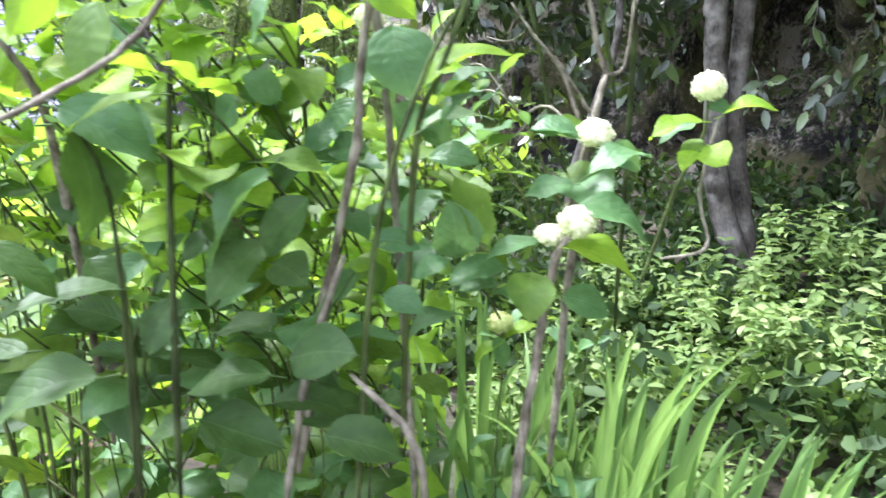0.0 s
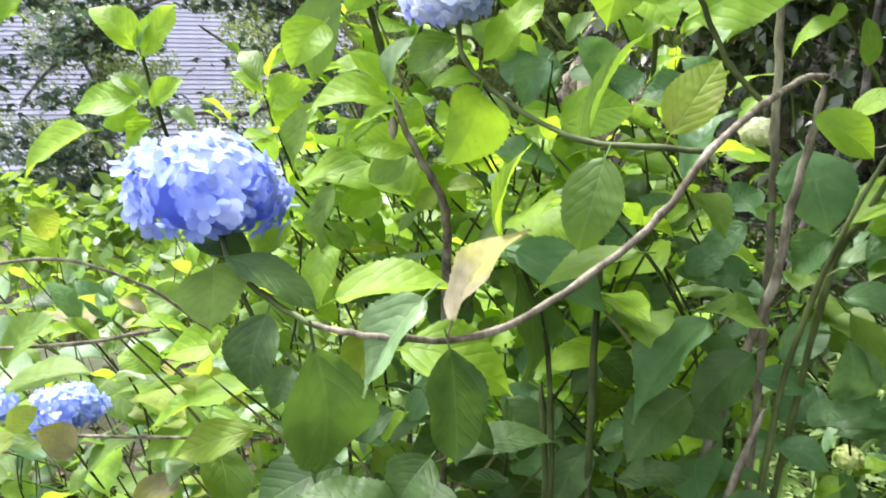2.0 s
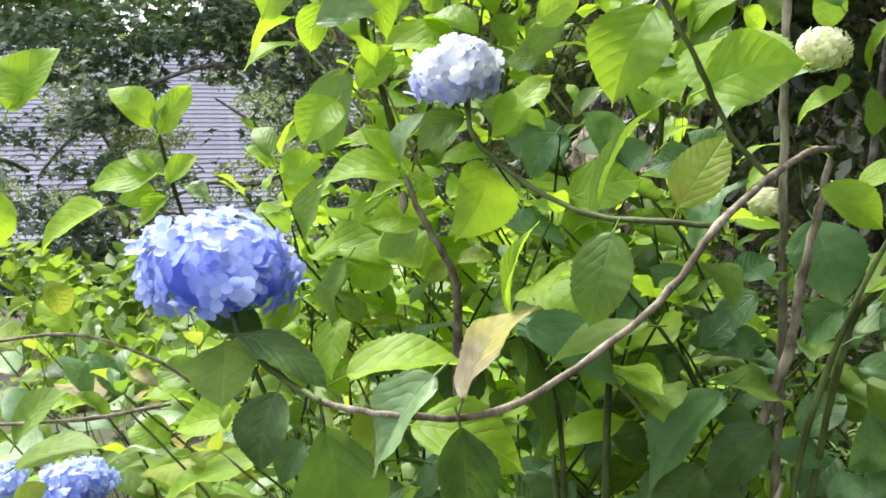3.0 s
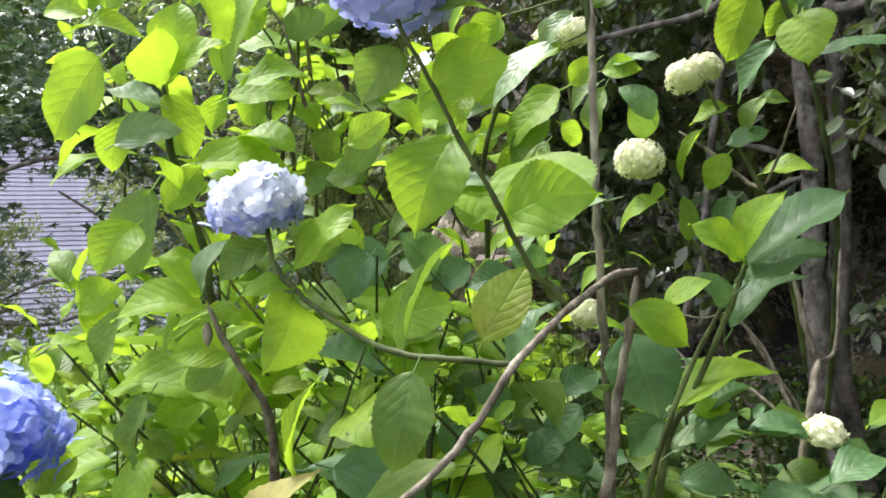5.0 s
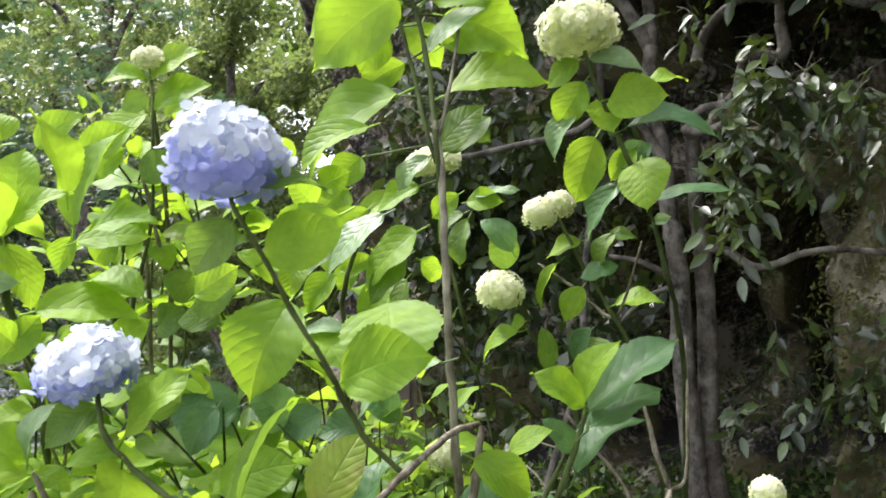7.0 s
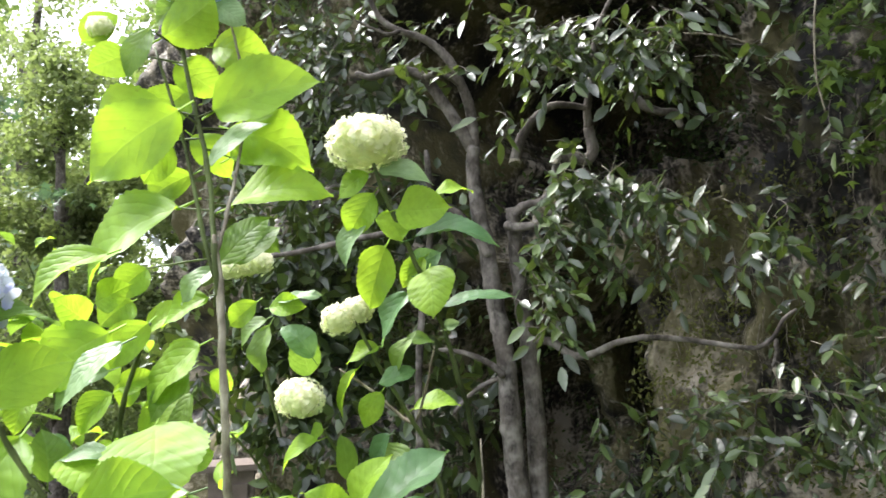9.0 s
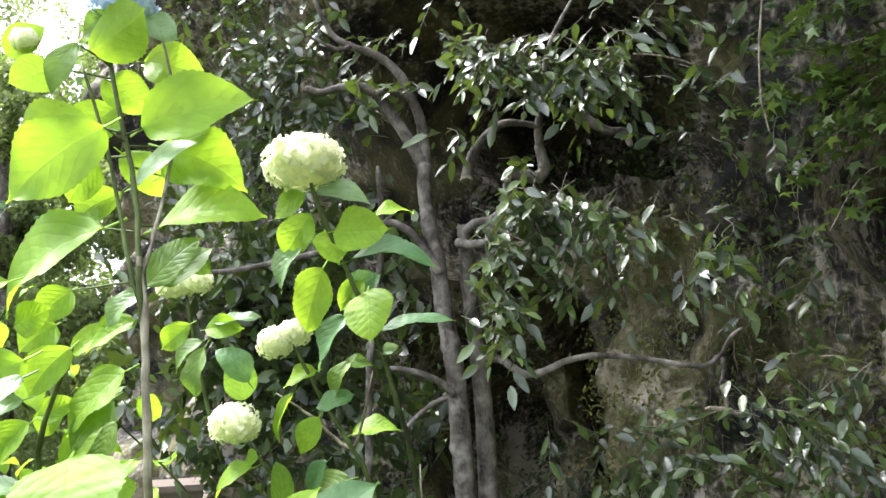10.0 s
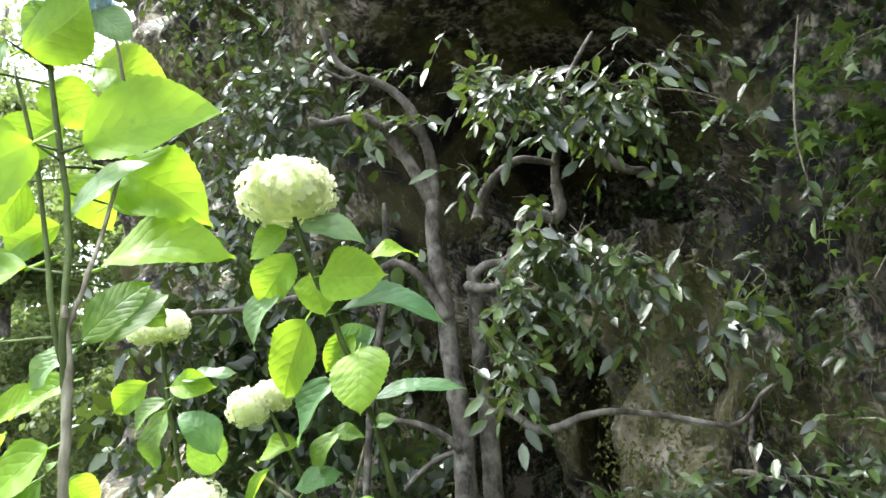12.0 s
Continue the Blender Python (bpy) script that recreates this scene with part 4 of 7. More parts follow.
leaf(blue, "y", (0.075, 0.663, 1.584), (0.136, 0.69, 1.616), 0.058, (0.25, -0.92, 0.32))
leaf(blue, "p", (0.163, 0.723, 1.627), (0.103, 0.71, 1.576), 0.053, (-0.41, -0.64, 0.65))
leaf(blue, "y", (0.087, 0.709, 1.586), (0.084, 0.687, 1.554), 0.029, (0.05, -0.84, 0.55))
leaf(blue, "g", (0.047, 0.655, 1.617), (0.016, 0.639, 1.569), 0.047, (0.14, -0.96, 0.23))
leaf(blue, "g", (0.064, 0.641, 1.64), (0.133, 0.665, 1.65), 0.034, (0.09, -0.58, 0.81))
leaf(blue, "y", (0.148, 0.722, 1.709), (0.089, 0.694, 1.663), 0.053, (-0.21, -0.7, 0.69))
leaf(blue, "y", (-0.081, 0.692, 1.42), (-0.024, 0.71, 1.485), 0.058, (-0.41, -0.72, 0.56))
leaf(blue, "g", (-0.126, 0.721, 1.443), (-0.17, 0.691, 1.409), 0.041, (0.2, -0.84, 0.5))
leaf(blue, "y", (-0.129, 0.677, 1.396), (-0.079, 0.686, 1.41), 0.034, (-0.12, -0.58, 0.81))
leaf(blue, "y", (-0.081, 0.691, 1.393), (-0.135, 0.731, 1.309), 0.075, (0.15, 0.93, 0.34))
leaf(blue, "y", (-0.023, 0.771, 1.356), (0.048, 0.802, 1.382), 0.061, (0.17, -0.83, 0.53))
leaf(blue, "t", (0.111, 0.687, 1.363), (0.143, 0.705, 1.434), 0.053, (-0.12, -0.94, 0.31))
leaf(blue, "g", (0.029, 0.702, 1.345), (0.052, 0.727, 1.458), 0.020, (-0.68, -0.68, 0.29))
leaf(blue, "b", (-0.057, 0.852, 1.291), (-0.159, 0.82, 1.32), 0.073, (0.31, -0.14, 0.94))
leaf(blue, "b", (0.09, 0.866, 1.297), (0.131, 0.887, 1.38), 0.063, (-0.64, -0.61, 0.47))
leaf(blue, "y", (-0.201, 0.716, 1.376), (-0.281, 0.668, 1.369), 0.062, (0.2, -0.48, 0.85))
leaf(blue, "y", (-0.203, 0.716, 1.388), (-0.245, 0.689, 1.432), 0.044, (0.76, -0.1, 0.64))
leaf(blue, "p", (-0.203, 0.716, 1.39), (-0.18, 0.716, 1.449), 0.042, (-0.51, -0.84, 0.2))
leaf(blue, "y", (-0.208, 0.735, 1.373), (-0.169, 0.739, 1.358), 0.027, (0.35, -0.61, 0.71))
stem(blue, "bark", 0.0029, 0.0067, (-0.197, 0.718, 1.377), (-0.19, 0.739, 1.333), (-0.173, 0.763, 1.286), (-0.166, 0.785, 1.243), (-0.19, 0.836, 1.127), (-0.238, 0.929, 0.678))
leaf(blue, "y", (-0.196, 0.758, 1.322), (-0.254, 0.725, 1.32), 0.050, (0.38, -0.72, 0.58))
leaf(blue, "g", (-0.214, 0.773, 1.312), (-0.254, 0.747, 1.278), 0.041, (0.19, -0.88, 0.44))
leaf(blue, "t", (-0.185, 0.811, 1.261), (-0.223, 0.8, 1.241), 0.029, (0.01, -0.87, 0.49))
leaf(blue, "t", (-0.179, 0.813, 1.267), (-0.136, 0.82, 1.278), 0.030, (-0.13, -0.55, 0.83))
leaf(blue, "b", (0.334, 1.008, 1.409), (0.438, 1.023, 1.502), 0.092, (-0.54, -0.5, 0.68))
leaf(blue, "y", (0.331, 0.997, 1.417), (0.276, 0.97, 1.463), 0.051, (0.68, -0.57, 0.46))
leaf(blue, "y", (0.331, 1.008, 1.417), (0.369, 1.002, 1.498), 0.059, (-0.77, -0.55, 0.32))
leaf(blue, "b", (0.334, 0.997, 1.39), (0.422, 1.047, 1.437), 0.074, (-0.26, -0.37, 0.89))
leaf(blue, "b", (0.319, 1.022, 1.332), (0.394, 1.056, 1.409), 0.074, (-0.58, -0.36, 0.73))
leaf(blue, "b", (0.318, 1.023, 1.361), (0.286, 1.004, 1.403), 0.037, (0.7, -0.66, 0.25))
leaf(blue, "y", (0.214, 0.907, 1.369), (0.28, 0.922, 1.328), 0.052, (0.46, -0.76, 0.46))
leaf(blue, "y", (0.248, 0.949, 1.368), (0.296, 0.951, 1.401), 0.038, (-0.42, -0.62, 0.67))
leaf(blue, "b", (0.198, 1.047, 1.317), (0.247, 0.993, 1.232), 0.101, (0.33, -0.7, 0.63))
leaf(blue, "g", (0.117, 1.238, 1.768), (0.177, 1.267, 1.839), 0.065, (-0.08, -0.9, 0.43))
stem(blue, "green", 0.0027, 0.0052, (0.334, 1.009, 1.414), (0.318, 1.012, 1.362), (0.277, 1.006, 1.253), (0.243, 1.012, 1.151), (0.197, 1.064, 0.676))
stem(blue, "bark", 0.0043, 0.0068, (0.217, 0.941, 1.4), (0.211, 0.937, 1.343), (0.199, 0.93, 1.266), (0.19, 0.934, 1.172), (0.14, 0.932, 0.966), (0.086, 0.925, 0.684))
leaf(blue, "b", (0.24, 1.045, 1.212), (0.197, 1.053, 1.155), 0.055, (-0.46, -0.86, 0.24))
leaf(blue, "b", (0.257, 1.1, 1.145), (0.221, 1.098, 1.211), 0.050, (0.55, -0.79, 0.28))
leaf(blue, "b", (0.29, 1.009, 1.226), (0.341, 1.043, 1.266), 0.049, (-0.42, -0.34, 0.84))
leaf(blue, "y", (0.277, 1.005, 1.232), (0.322, 1.018, 1.243), 0.032, (-0.03, -0.57, 0.82))
leaf(blue, "b", (0.329, 1.021, 1.232), (0.278, 0.989, 1.196), 0.046, (-0.38, -0.35, 0.86))
leaf(blue, "b", (0.024, 0.927, 1.226), (-0.022, 0.932, 1.172), 0.052, (-0.32, -0.93, 0.18))
leaf(blue, "g", (0.079, 1.048, 1.228), (0.017, 1.044, 1.194), 0.049, (-0.21, -0.86, 0.47))
leaf(blue, "b", (0.136, 1.065, 1.213), (0.079, 1.047, 1.16), 0.052, (-0.26, -0.79, 0.55))
leaf(blue, "b", (-0.034, 0.968, 1.398), (-0.098, 1.012, 1.422), 0.063, (-0.12, -0.61, 0.78))
leaf(blue, "b", (0.007, 0.981, 1.405), (-0.038, 0.959, 1.377), 0.047, (0.13, -0.87, 0.48))
leaf(blue, "b", (-0.129, 0.939, 1.427), (-0.134, 0.888, 1.389), 0.055, (0.26, -0.58, 0.77))
leaf(blue, "y", (-0.058, 1.012, 1.378), (-0.105, 0.99, 1.334), 0.045, (-0.07, -0.86, 0.51))
stem(blue, "green", 0.0028, 0.0045, (0.318, 1.039, 1.378), (0.269, 0.995, 1.274), (0.231, 0.958, 1.148), (0.207, 0.924, 0.981), (0.207, 0.863, 0.694))
stem(blue, "shade", 0.0037, 0.0045, (0.024, 0.789, 1.292), (0.039, 0.739, 1.067), (0.06, 0.684, 0.782))
stem(blue, "shade", 0.0031, 0.0039, (-0.006, 0.701, 1.093), (0.012, 0.686, 0.949), (0.016, 0.671, 0.781))
stem(blue, "shade", 0.0023, 0.0031, (-0.029, 0.68, 1.229), (-0.006, 0.691, 1.17), (0.015, 0.679, 1.07), (0.041, 0.633, 0.811))
stem(blue, "bark", 0.0041, 0.0055, (0.203, 0.856, 1.048), (0.172, 0.809, 0.917), (0.149, 0.773, 0.741))
stem(blue, "bark", 0.0039, 0.0053, (0.241, 0.778, 0.927), (0.316, 0.778, 0.854), (0.334, 0.785, 0.748))
leaf(blue, "b", (0.28, 1.077, 0.988), (0.279, 1.049, 1.08), 0.077, (0.55, -0.8, -0.24))
leaf(blue, "g", (0.27, 1.107, 1.102), (0.333, 1.083, 1.007), 0.077, (0.75, -0.32, 0.58))
leaf(blue, "y", (0.261, 0.993, 1.239), (0.364, 1.034, 1.299), 0.077, (-0.35, -0.37, 0.86))
leaf(blue, "p", (0.255, 0.998, 1.185), (0.336, 1.051, 1.214), 0.046, (-0.15, -0.27, 0.95))
leaf(blue, "b", (0.263, 1.01, 1.146), (0.333, 1.021, 1.143), 0.047, (0.12, -0.57, 0.81))
# low leaves mostly take tone d, their shade being part of the colour
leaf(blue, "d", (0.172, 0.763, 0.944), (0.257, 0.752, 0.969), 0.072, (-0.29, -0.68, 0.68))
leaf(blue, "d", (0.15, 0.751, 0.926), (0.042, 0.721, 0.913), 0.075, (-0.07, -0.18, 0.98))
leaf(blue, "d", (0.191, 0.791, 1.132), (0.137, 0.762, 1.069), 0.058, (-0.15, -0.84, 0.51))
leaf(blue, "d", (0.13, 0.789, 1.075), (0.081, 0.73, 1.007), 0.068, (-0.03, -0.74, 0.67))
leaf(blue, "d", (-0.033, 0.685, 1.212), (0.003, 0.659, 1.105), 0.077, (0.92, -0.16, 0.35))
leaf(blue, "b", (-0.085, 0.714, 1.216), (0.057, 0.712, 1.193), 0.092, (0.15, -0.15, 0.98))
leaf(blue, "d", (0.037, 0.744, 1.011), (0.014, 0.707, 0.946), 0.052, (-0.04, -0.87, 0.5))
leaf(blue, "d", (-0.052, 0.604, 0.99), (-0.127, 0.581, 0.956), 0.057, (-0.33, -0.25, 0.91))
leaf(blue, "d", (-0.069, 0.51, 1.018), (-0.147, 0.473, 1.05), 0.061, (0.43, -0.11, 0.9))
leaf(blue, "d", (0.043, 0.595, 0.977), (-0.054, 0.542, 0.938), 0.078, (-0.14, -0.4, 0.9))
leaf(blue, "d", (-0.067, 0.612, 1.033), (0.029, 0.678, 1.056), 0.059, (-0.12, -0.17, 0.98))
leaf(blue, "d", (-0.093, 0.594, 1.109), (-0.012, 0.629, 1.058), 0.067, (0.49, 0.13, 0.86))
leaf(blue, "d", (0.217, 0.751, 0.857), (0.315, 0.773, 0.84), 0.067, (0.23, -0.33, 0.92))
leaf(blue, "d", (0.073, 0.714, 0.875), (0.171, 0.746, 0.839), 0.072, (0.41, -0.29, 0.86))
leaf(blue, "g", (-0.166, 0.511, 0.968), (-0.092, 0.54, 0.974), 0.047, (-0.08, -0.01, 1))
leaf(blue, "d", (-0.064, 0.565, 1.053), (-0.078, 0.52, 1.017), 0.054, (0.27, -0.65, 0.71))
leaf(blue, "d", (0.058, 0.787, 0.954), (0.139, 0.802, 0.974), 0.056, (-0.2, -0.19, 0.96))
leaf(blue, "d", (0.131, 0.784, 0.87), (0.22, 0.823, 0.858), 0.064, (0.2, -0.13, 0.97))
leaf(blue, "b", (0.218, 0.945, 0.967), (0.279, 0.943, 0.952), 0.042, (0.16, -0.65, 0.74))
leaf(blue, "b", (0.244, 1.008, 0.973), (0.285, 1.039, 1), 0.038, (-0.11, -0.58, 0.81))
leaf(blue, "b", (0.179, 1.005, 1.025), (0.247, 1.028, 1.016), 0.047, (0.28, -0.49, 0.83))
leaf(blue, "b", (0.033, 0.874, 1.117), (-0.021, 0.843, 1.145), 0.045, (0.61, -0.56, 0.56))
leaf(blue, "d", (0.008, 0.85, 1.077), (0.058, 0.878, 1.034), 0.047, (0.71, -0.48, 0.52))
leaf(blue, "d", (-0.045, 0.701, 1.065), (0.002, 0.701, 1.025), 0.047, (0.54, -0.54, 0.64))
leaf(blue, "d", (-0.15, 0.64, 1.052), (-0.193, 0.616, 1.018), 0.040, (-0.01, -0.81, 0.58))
leaf(blue, "b", (-0.047, 0.81, 1.036), (-0.085, 0.782, 0.995), 0.045, (-0.06, -0.8, 0.6))
leaf(blue, "b", (0.074, 1.02, 1.143), (0.113, 1.061, 1.186), 0.049, (0.01, -0.72, 0.69))
leaf(blue, "b", (0.152, 1.063, 1.144), (0.099, 1.036, 1.143), 0.049, (0.34, -0.67, 0.65))
leaf(blue, "d", (0.113, 0.84, 1.033), (0.166, 0.822, 1.02), 0.057, (0.01, -0.59, 0.81))
leaf(blue, "b", (0.203, 1.065, 1.027), (0.249, 1.108, 1.085), 0.057, (-0.19, -0.71, 0.67))
leaf(blue, "b", (0.246, 1.082, 0.999), (0.207, 1.025, 0.965), 0.057, (-0.02, -0.5, 0.86))
leaf(blue, "b", (0.064, 0.974, 1.22), (0.028, 0.939, 1.258), 0.047, (0.78, -0.59, 0.19))
leaf(blue, "b", (0.11, 1.061, 1.231), (0.15, 1.105, 1.259), 0.049, (0.21, -0.64, 0.74))
# d in these tufts darkens the shaded inside of the shrub by colour
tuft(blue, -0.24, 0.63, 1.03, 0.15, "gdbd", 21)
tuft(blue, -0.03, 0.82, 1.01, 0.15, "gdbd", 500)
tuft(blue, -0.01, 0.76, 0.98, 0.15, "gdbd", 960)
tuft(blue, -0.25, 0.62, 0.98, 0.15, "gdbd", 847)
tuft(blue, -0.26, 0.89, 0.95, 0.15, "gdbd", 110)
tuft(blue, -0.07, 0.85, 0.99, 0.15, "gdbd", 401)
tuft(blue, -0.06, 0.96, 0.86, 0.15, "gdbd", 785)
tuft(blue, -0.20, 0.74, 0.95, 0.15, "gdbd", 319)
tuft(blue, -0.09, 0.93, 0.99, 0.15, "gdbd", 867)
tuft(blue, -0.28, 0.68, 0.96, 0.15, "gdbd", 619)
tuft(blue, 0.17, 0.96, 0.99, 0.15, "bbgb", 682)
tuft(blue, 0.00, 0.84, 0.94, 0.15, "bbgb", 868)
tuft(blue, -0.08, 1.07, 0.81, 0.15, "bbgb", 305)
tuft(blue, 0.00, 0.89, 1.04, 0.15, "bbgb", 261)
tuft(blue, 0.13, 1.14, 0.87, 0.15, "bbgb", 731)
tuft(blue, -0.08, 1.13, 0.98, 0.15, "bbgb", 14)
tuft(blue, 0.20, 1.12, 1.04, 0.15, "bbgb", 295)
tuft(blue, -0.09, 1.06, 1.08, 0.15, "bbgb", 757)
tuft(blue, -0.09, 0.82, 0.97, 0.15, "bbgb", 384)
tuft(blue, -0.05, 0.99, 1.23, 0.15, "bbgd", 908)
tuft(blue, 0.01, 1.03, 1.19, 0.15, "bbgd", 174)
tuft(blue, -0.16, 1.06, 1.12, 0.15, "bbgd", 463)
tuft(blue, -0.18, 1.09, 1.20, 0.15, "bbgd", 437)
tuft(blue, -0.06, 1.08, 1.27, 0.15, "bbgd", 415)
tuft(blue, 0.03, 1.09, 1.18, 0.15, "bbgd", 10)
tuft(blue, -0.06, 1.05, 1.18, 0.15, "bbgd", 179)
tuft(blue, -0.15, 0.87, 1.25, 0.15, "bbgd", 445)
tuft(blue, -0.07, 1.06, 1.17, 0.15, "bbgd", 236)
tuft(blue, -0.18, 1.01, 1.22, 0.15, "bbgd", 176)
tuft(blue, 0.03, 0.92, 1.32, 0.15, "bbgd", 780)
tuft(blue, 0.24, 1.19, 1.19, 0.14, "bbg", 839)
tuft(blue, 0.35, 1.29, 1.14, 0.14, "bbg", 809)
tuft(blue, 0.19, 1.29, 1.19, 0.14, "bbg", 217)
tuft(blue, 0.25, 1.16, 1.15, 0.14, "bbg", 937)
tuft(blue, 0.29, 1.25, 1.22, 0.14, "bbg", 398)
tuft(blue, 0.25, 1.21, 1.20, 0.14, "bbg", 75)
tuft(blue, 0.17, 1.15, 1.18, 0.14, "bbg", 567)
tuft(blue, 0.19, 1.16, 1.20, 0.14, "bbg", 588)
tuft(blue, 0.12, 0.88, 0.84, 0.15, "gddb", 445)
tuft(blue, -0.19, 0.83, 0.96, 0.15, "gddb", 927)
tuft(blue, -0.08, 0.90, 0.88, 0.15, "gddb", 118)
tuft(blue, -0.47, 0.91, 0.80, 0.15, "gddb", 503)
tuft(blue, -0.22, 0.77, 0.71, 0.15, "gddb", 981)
tuft(blue, 0.14, 1.08, 1.11, 0.15, "gbdg", 156)
tuft(blue, 0.05, 1.30, 1.22, 0.15, "yyyg", 792)
tuft(blue, -0.04, 1.23, 1.10, 0.15, "yyyg", 433)
tuft(blue, -0.05, 1.16, 1.05, 0.15, "yyyg", 91)
tuft(blue, 0.11, 1.28, 1.00, 0.15, "yyyg", 461)
tuft(blue, 0.04, 1.20, 1.03, 0.15, "yyyg", 763)
tuft(blue, -0.09, 1.13, 1.15, 0.15, "yyyg", 674)
tuft(blue, -0.25, 0.91, 1.17, 0.15, "gbdg", 122)
tuft(blue, -0.41, 1.17, 1.16, 0.15, "yyyg", 223)
tuft(blue, -0.29, 1.11, 0.94, 0.15, "gbdg", 308)
tuft(blue, -0.40, 1.16, 0.99, 0.15, "yyyg", 558)
cream = thing("hydrangea_shrub", (0.5, 1.5, 0.0), "tall hydrangea with greenish cream mopheads before the rock face", "shrub", "hydrangeas")
mophead(cream, (0.45, 1.286, 1.148), 0.060, 0.8, "cream")
mophead(cream, (0.617, 1.528, 1.205), 0.065, 0.85, "cream")
leaf(cream, "b", (0.419, 1.276, 1.151), (0.353, 1.24, 1.147), 0.050, (0.08, -0.25, 0.97))
leaf(cream, "b", (0.462, 1.289, 1.122), (0.528, 1.321, 1.092), 0.052, (0.56, -0.65, 0.52))
leaf(cream, "b", (0.599, 1.52, 1.141), (0.533, 1.491, 1.116), 0.050, (-0.22, -0.27, 0.94))
leaf(cream, "b", (0.617, 1.527, 1.169), (0.664, 1.547, 1.163), 0.034, (0.37, -0.64, 0.67))
leaf(cream, "g", (0.608, 1.522, 1.112), (0.581, 1.483, 1.083), 0.042, (-0.2, -0.5, 0.85))
stem(cream, "bark", 0.0054, 0.0079, (0.449, 1.404, 1.231), (0.437, 1.366, 1.158), (0.42, 1.334, 1.016), (0.391, 1.327, 0.524))
stem(cream, "bark", 0.0037, 0.0054, (0.409, 1.428, 1.368), (0.427, 1.42, 1.291), (0.449, 1.404, 1.231))
stem(cream, "bark", 0.0019, 0.0036, (0.483, 1.497, 1.473), (0.482, 1.471, 1.343), (0.475, 1.433, 1.245), (0.449, 1.404, 1.23))
stem(cream, "green", 0.0025, 0.0035, (0.45, 1.285, 1.138), (0.446, 1.313, 1.087), (0.428, 1.337, 1.025))
stem(cream, "green", 0.0028, 0.0038, (0.617, 1.528, 1.197), (0.613, 1.523, 1.112), (0.573, 1.507, 1.017), (0.52, 1.484, 0.828))
stem(cream, "bark", 0.0030, 0.0039, (0.344, 1.498, 1.256), (0.401, 1.512, 1.168), (0.435, 1.52, 1.099), (0.441, 1.514, 0.902))
mophead(cream, (0.128, 1.141, 1.325), 0.052, 0.8, "cream")
mophead(cream, (0.311, 1.336, 1.976), 0.142, 0.64, "cream")
mophead(cream, (0.232, 1.502, 1.693), 0.067, 0.9, "cream")
mophead(cream, (0.264, 1.52, 1.711), 0.064, 0.8, "cream")
mophead(cream, (0.154, 1.525, 1.553), 0.092, 0.86, "cream")
stem(cream, "green", 0.0037, 0.0046, (0.32, 1.34, 1.953), (0.342, 1.351, 1.879), (0.398, 1.372, 1.747), (0.428, 1.385, 1.666))
stem(cream, "shade", 0.0044, 0.0052, (0.428, 1.385, 1.666), (0.451, 1.419, 1.578), (0.469, 1.453, 1.491), (0.482, 1.516, 1.284), (0.467, 1.664, 0.67))
stem(cream, "green", 0.0031, 0.0051, (0.26, 1.502, 1.694), (0.311, 1.518, 1.592), (0.359, 1.531, 1.509), (0.396, 1.544, 1.427), (0.447, 1.585, 1.174))
stem(cream, "green", 0.0031, 0.0041, (0.18, 1.53, 1.517), (0.233, 1.543, 1.434), (0.29, 1.561, 1.321), (0.331, 1.6, 1.078))
stem(cream, "bark", 0.0021, 0.0041, (0.221, 1.567, 1.605), (0.284, 1.564, 1.561), (0.336, 1.551, 1.514), (0.363, 1.533, 1.501))
stem(cream, "bark", 0.0019, 0.0031, (0.41, 1.43, 1.636), (0.389, 1.483, 1.56), (0.367, 1.532, 1.504))
leaf(cream, "y", (0.313, 1.334, 1.924), (0.254, 1.351, 1.89), 0.046, (-0.35, -0.93, 0.14))
leaf(cream, "p", (0.331, 1.343, 1.93), (0.425, 1.356, 1.919), 0.063, (0.17, -0.7, 0.69))
leaf(cream, "y", (0.36, 1.334, 1.86), (0.45, 1.289, 1.854), 0.079, (-0.42, -0.87, 0.24))
leaf(cream, "y", (0.321, 1.339, 1.891), (0.274, 1.335, 1.82), 0.063, (-0.14, -0.98, 0.15))
leaf(cream, "p", (0.307, 1.337, 1.844), (0.267, 1.341, 1.765), 0.058, (-0.63, -0.73, 0.28))
leaf(cream, "y", (0.342, 1.374, 1.866), (0.368, 1.331, 1.806), 0.061, (0.22, -0.74, 0.63))
leaf(cream, "b", (0.384, 1.342, 1.813), (0.524, 1.317, 1.812), 0.071, (-0.09, -0.55, 0.83))
leaf(cream, "y", (0.338, 1.353, 1.803), (0.289, 1.392, 1.698), 0.081, (-0.49, -0.87, -0.09))
leaf(cream, "b", (0.368, 1.391, 1.758), (0.43, 1.396, 1.798), 0.050, (-0.1, -0.96, 0.27))
leaf(cream, "y", (0.409, 1.36, 1.764), (0.411, 1.294, 1.683), 0.086, (-0.35, -0.73, 0.59))
leaf(cream, "b", (0.425, 1.36, 1.698), (0.544, 1.337, 1.728), 0.040, (-0.3, -0.48, 0.82))
leaf(cream, "y", (0.4, 1.386, 1.786), (0.357, 1.385, 1.738), 0.044, (-0.2, -0.96, 0.2))
leaf(cream, "b", (0.371, 1.376, 1.725), (0.316, 1.407, 1.638), 0.071, (-0.78, -0.56, 0.29))
leaf(cream, "y", (0.42, 1.39, 1.893), (0.488, 1.404, 1.908), 0.047, (-0.05, -0.62, 0.78))
leaf(cream, "p", (0.427, 1.386, 1.662), (0.456, 1.387, 1.675), 0.021, (-0.12, -0.93, 0.35))
